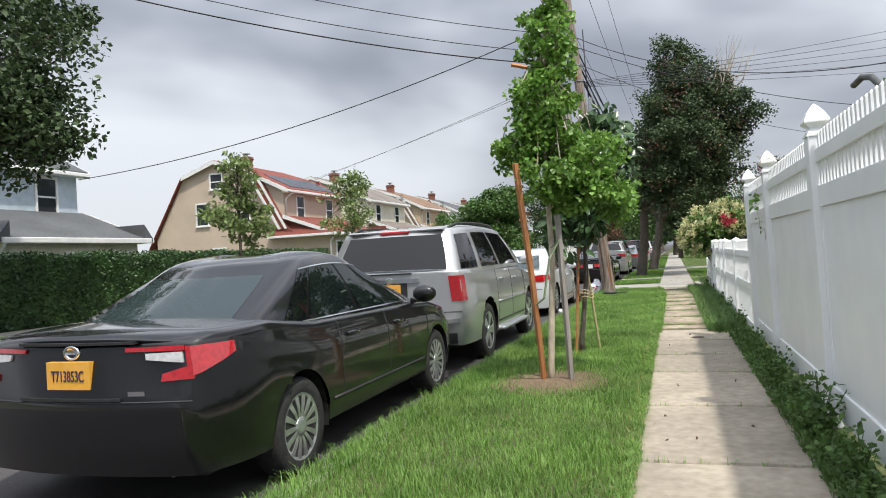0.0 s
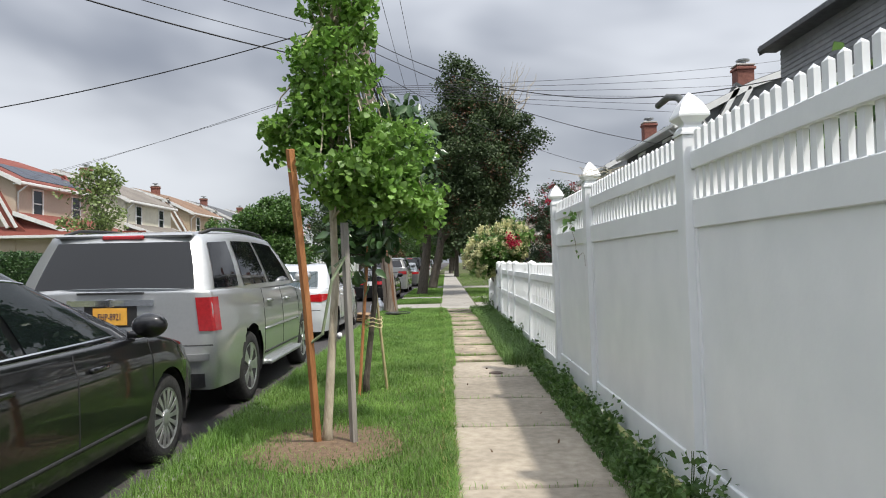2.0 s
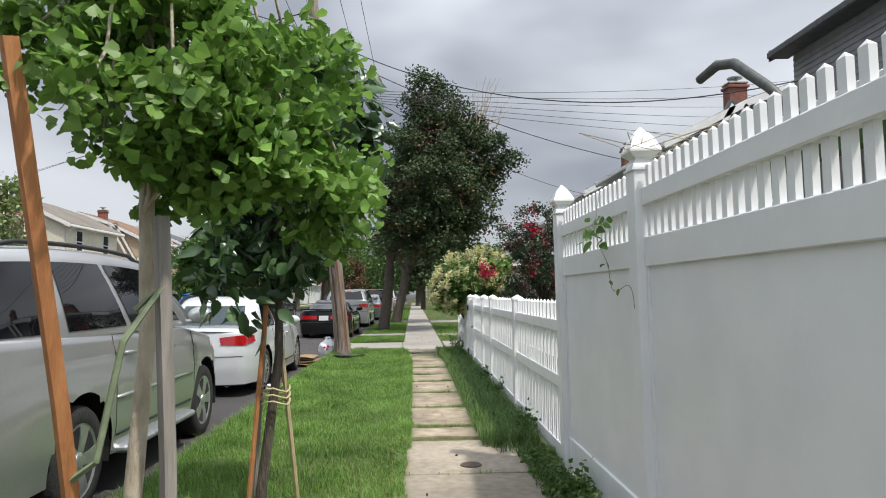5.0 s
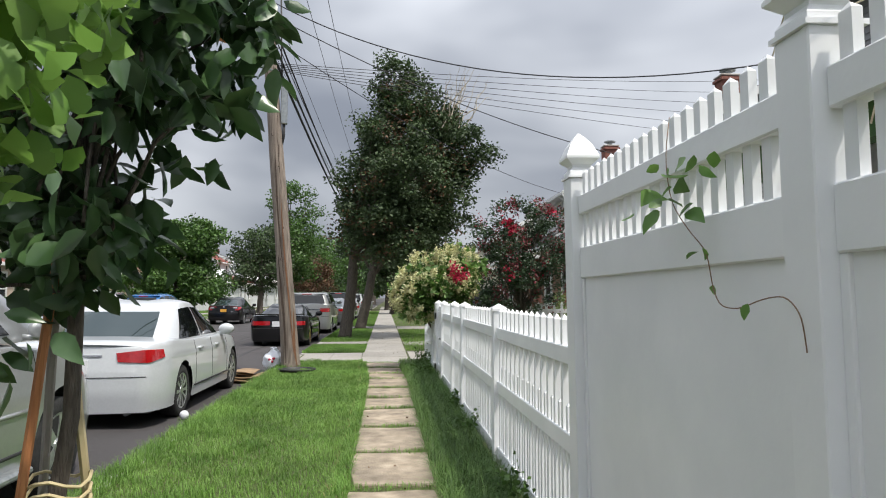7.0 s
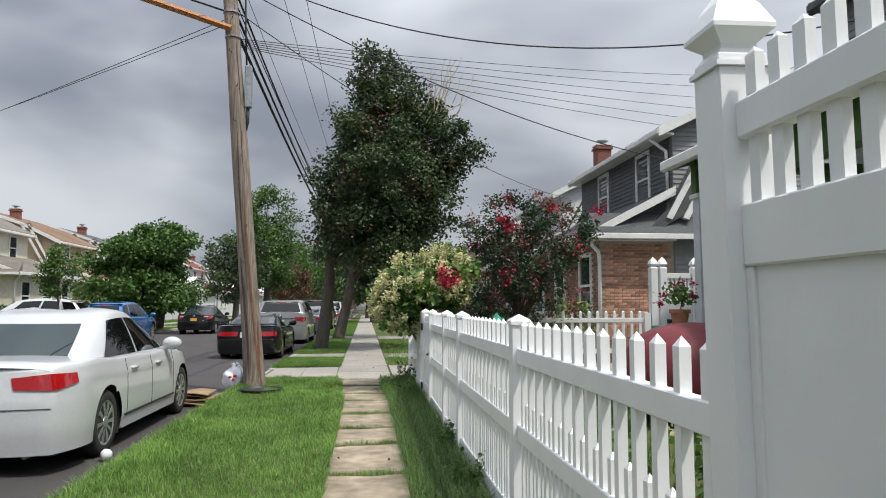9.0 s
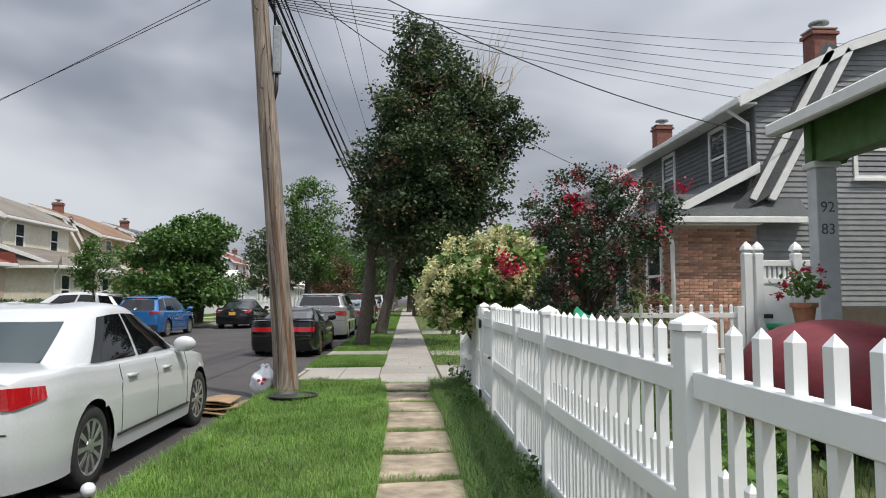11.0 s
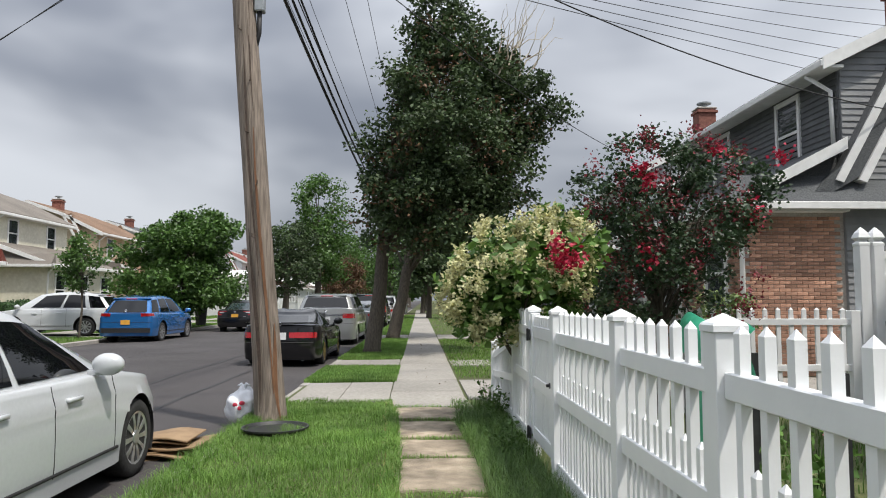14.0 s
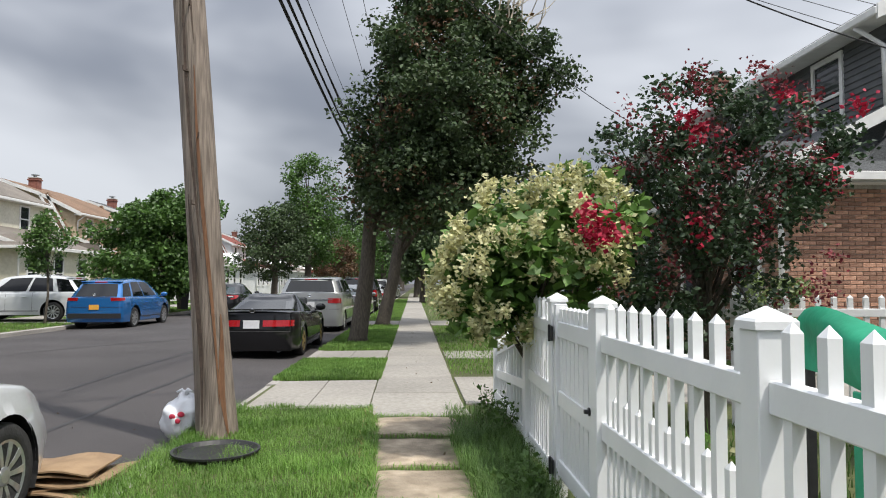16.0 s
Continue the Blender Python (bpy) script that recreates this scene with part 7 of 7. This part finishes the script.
for x in (-0.26, 0.56):
    for y in (-0.2, 0.2):
        part("leg", cube((x - 0.025, y - 0.025, 0), (x + 0.025, y + 0.025, 1.04)), GREEN_PAINT, stand)
tarp = thing("green_tarp", "bright green tarp draped over a garden chair behind the fence", "tarp")
bm = bmesh.new()
rows = []
for i in range(17):
    u = i / 16
    x, y = 2.05 - 0.2 * u, 17.3 - 1.5 * u
    sag = 0.03 * math.sin(u * 9)
    rows.append([bm.verts.new((x + 0.03 * math.sin(8 * u + 3 * v) + (0.3 * (v - 0.8) if v > 0.8 else 0), y, 0.97 + 0.25 * v + sag * v + 0.05 * (1 - u))) for v in np.linspace(0, 1, 8)])
for a, b in zip(rows, rows[1:]):
    for k in range(7):
        bm.faces.new((a[k], a[k + 1], b[k + 1], b[k]))
part("sheet", bm, GREEN_CLOTH, tarp, smooth=True)
part("hanging_strip", cube((1.93, 16.5, 0.06), (1.945, 16.68, 1.0), 0.004), GREEN_CLOTH, tarp)
for x, y in ((2.1, 17.25), (1.9, 15.9), (2.5, 17.1), (2.3, 15.8)):
    part("leg", cube((x - 0.018, y - 0.018, 0.0), (x + 0.018, y + 0.018, 1.02)), TRIM_BLACK, tarp)
bin_ = thing("dustbin", "dark wheeled dustbin on the far verge", "bin", (-11.4, 50.6, 0.0))
bm = bmesh.new()
lathe(bm, [(0.26, 0.05), (0.34, 0.95), (0.36, 0.95), (0.36, 1.0), (0.3, 1.06), (0.02, 1.08)], n=4)
part("body", bm, TRIM_BLACK, bin_)
# curved grey pipe above the fence
arm = thing("lamp_arm", "curved grey metal arm rising behind the fence", "pipe")
bm = bmesh.new()
tube(bm, [(3.0, 9.55, 0.0), (3.0, 9.58, 2.6), (2.9, 9.85, 2.9), (2.8, 10.2, 3.2), (2.75, 10.4, 3.25), (2.7, 10.65, 3.2)], [0.035, 0.035, 0.04, 0.045, 0.045, 0.04], 8)
part("arm", bm, DARK_STEEL, arm, smooth=True)

# low flowering plants and a brick edging in the fenced front yard
PETAL_YELLOW = material("yellow_petal", (0.62, 0.42, 0.03), (0.78, 0.58, 0.08), 6, 0.6, sub=0.25, island=0.2)
PETAL_PINK = material("pink_petal", (0.60, 0.16, 0.20), (0.75, 0.30, 0.34), 6, 0.6, sub=0.25, island=0.2)
for i in range(16):
    g = np.random.default_rng(200 + i)
    h = g.uniform(0.25, 0.75)
    colour, word = ((PETAL_YELLOW, "yellow"), (PETAL_PINK, "pink"), (PETAL_RED, "red"), (PETAL_CREAM, "cream"))[i % 4]
    root = thing("flower_plant", "leafy garden plant with few " + word + " flowers in the front yard", "plant", (1.75 + 1.7 * g.uniform() ** 1.5, 11.4 + 0.42 * i + g.normal() * 0.1, 0.0), "yard flowers")
    stems = bmesh.new()
    tips = []
    for k in range(13):
        b = np.array((g.normal() * 0.13, g.normal() * 0.13, h * g.uniform(0.6, 1.0)))
        limb(stems, (0, 0, -0.02), b, 0.006, 0.003, 300 + 20 * i + k, 4)
        tips.append(b)
    part("stem", stems, WEED, root, kind="stuff")
    leaf_cloud("foliage", np.concatenate([np.array([t * u for u in (0.3, 0.5, 0.7, 0.85)]) + g.normal(size=(4, 3)) * 0.05 for t in tips for _ in range(3)]), 0.09, LEAF_HYDRA, root, "oval", 0.0)
    leaf_cloud("blossom", np.concatenate([t + g.normal(size=(14, 3)) * 0.022 for t in tips[:1]]), 0.04, colour, root, "oval", -0.2)
edging = thing("brick_edging", "low red brick edging along the garden bed", "edging")
for k in range(40):
    part("brick", cube((1.62, 10.3 + 0.23 * k, -0.02), (1.72, 10.51 + 0.23 * k, 0.09), 0.006), BRICK_RED, edging)

# fallen leaves on pavement, verge and road
g = np.random.default_rng(77)
spots = np.concatenate([np.stack([g.uniform(0.15, 1.15, 70), g.uniform(3, 34, 70), np.full(70, 0.026)], 1), np.stack([g.uniform(-6, -2.1, 60), g.uniform(3, 40, 60), np.full(60, -0.085)], 1)])
litter = leaf_cloud("fallen_leaves", spots, 0.035, LEAF_RUST, None, "oval", 0.0, label="scattered dry brown leaves on pavement and road")
tagged(litter, category="leaf litter", kind="stuff")

# ---- bricks of the grey house's front room, and its lap siding ----
def brick_mesh(w, d, h):
    bm = cube((0, 0, 0), (w, d, h), 0.004)
    me = bpy.data.meshes.new("brick")
    bm.to_mesh(me)
    bm.free()
    me.materials.append(BRICK)
    return me


brick_s, brick_w = brick_mesh(0.2, 0.02, 0.058), brick_mesh(0.02, 0.2, 0.058)
rest = bmesh.new()
count = 0
for row in range(42):
    z = 0.02 + row * 0.068
    for k in range(9):
        x = -1.85 + 0.21 * k + (0.105 if row % 2 else 0)
        if x + 0.2 > 0:
            continue
        if row >= 8 and count < 300:
            share("brick", brick_s, grey_house, (x, 0.03, z))
            count += 1
        else:
            box(rest, (x, 0.03, z), (x + 0.2, 0.05, z + 0.058))
    for k in range(34):
        y = 0.06 + 0.21 * k + (0.105 if row % 2 else 0)
        if y + 0.2 < 7.1 and not any(abs(y + 0.1 - 7.2 * (i + 0.5) / 3) < 0.62 and 1.0 < z < 2.7 for i in range(3)):
            box(rest, (-1.87, y, z), (-1.845, y + 0.2, z + 0.058))
part("brickwork", rest, BRICK, grey_house, kind="stuff")
z = 0.25
while z < 7.5:
    lo = 2.1 * max(0, z - 5.75) / 1.1 if z < 6.85 else 2.1 + 2.3 * (z - 6.85) / 0.8
    hi = 8.8 - (2.1 * max(0, z - 3.35) / 3.5 if z < 6.85 else 2.1 + 2.3 * (z - 6.85) / 0.8)
    bm = bmesh.new()
    poly_prism(bm, [(-0.001, z), (-0.022, z), (-0.004, z + 0.118)], "x", lo + 0.01, hi - 0.05)
    part("siding_board", bm, SIDING_GREY, grey_house)
    z += 0.118
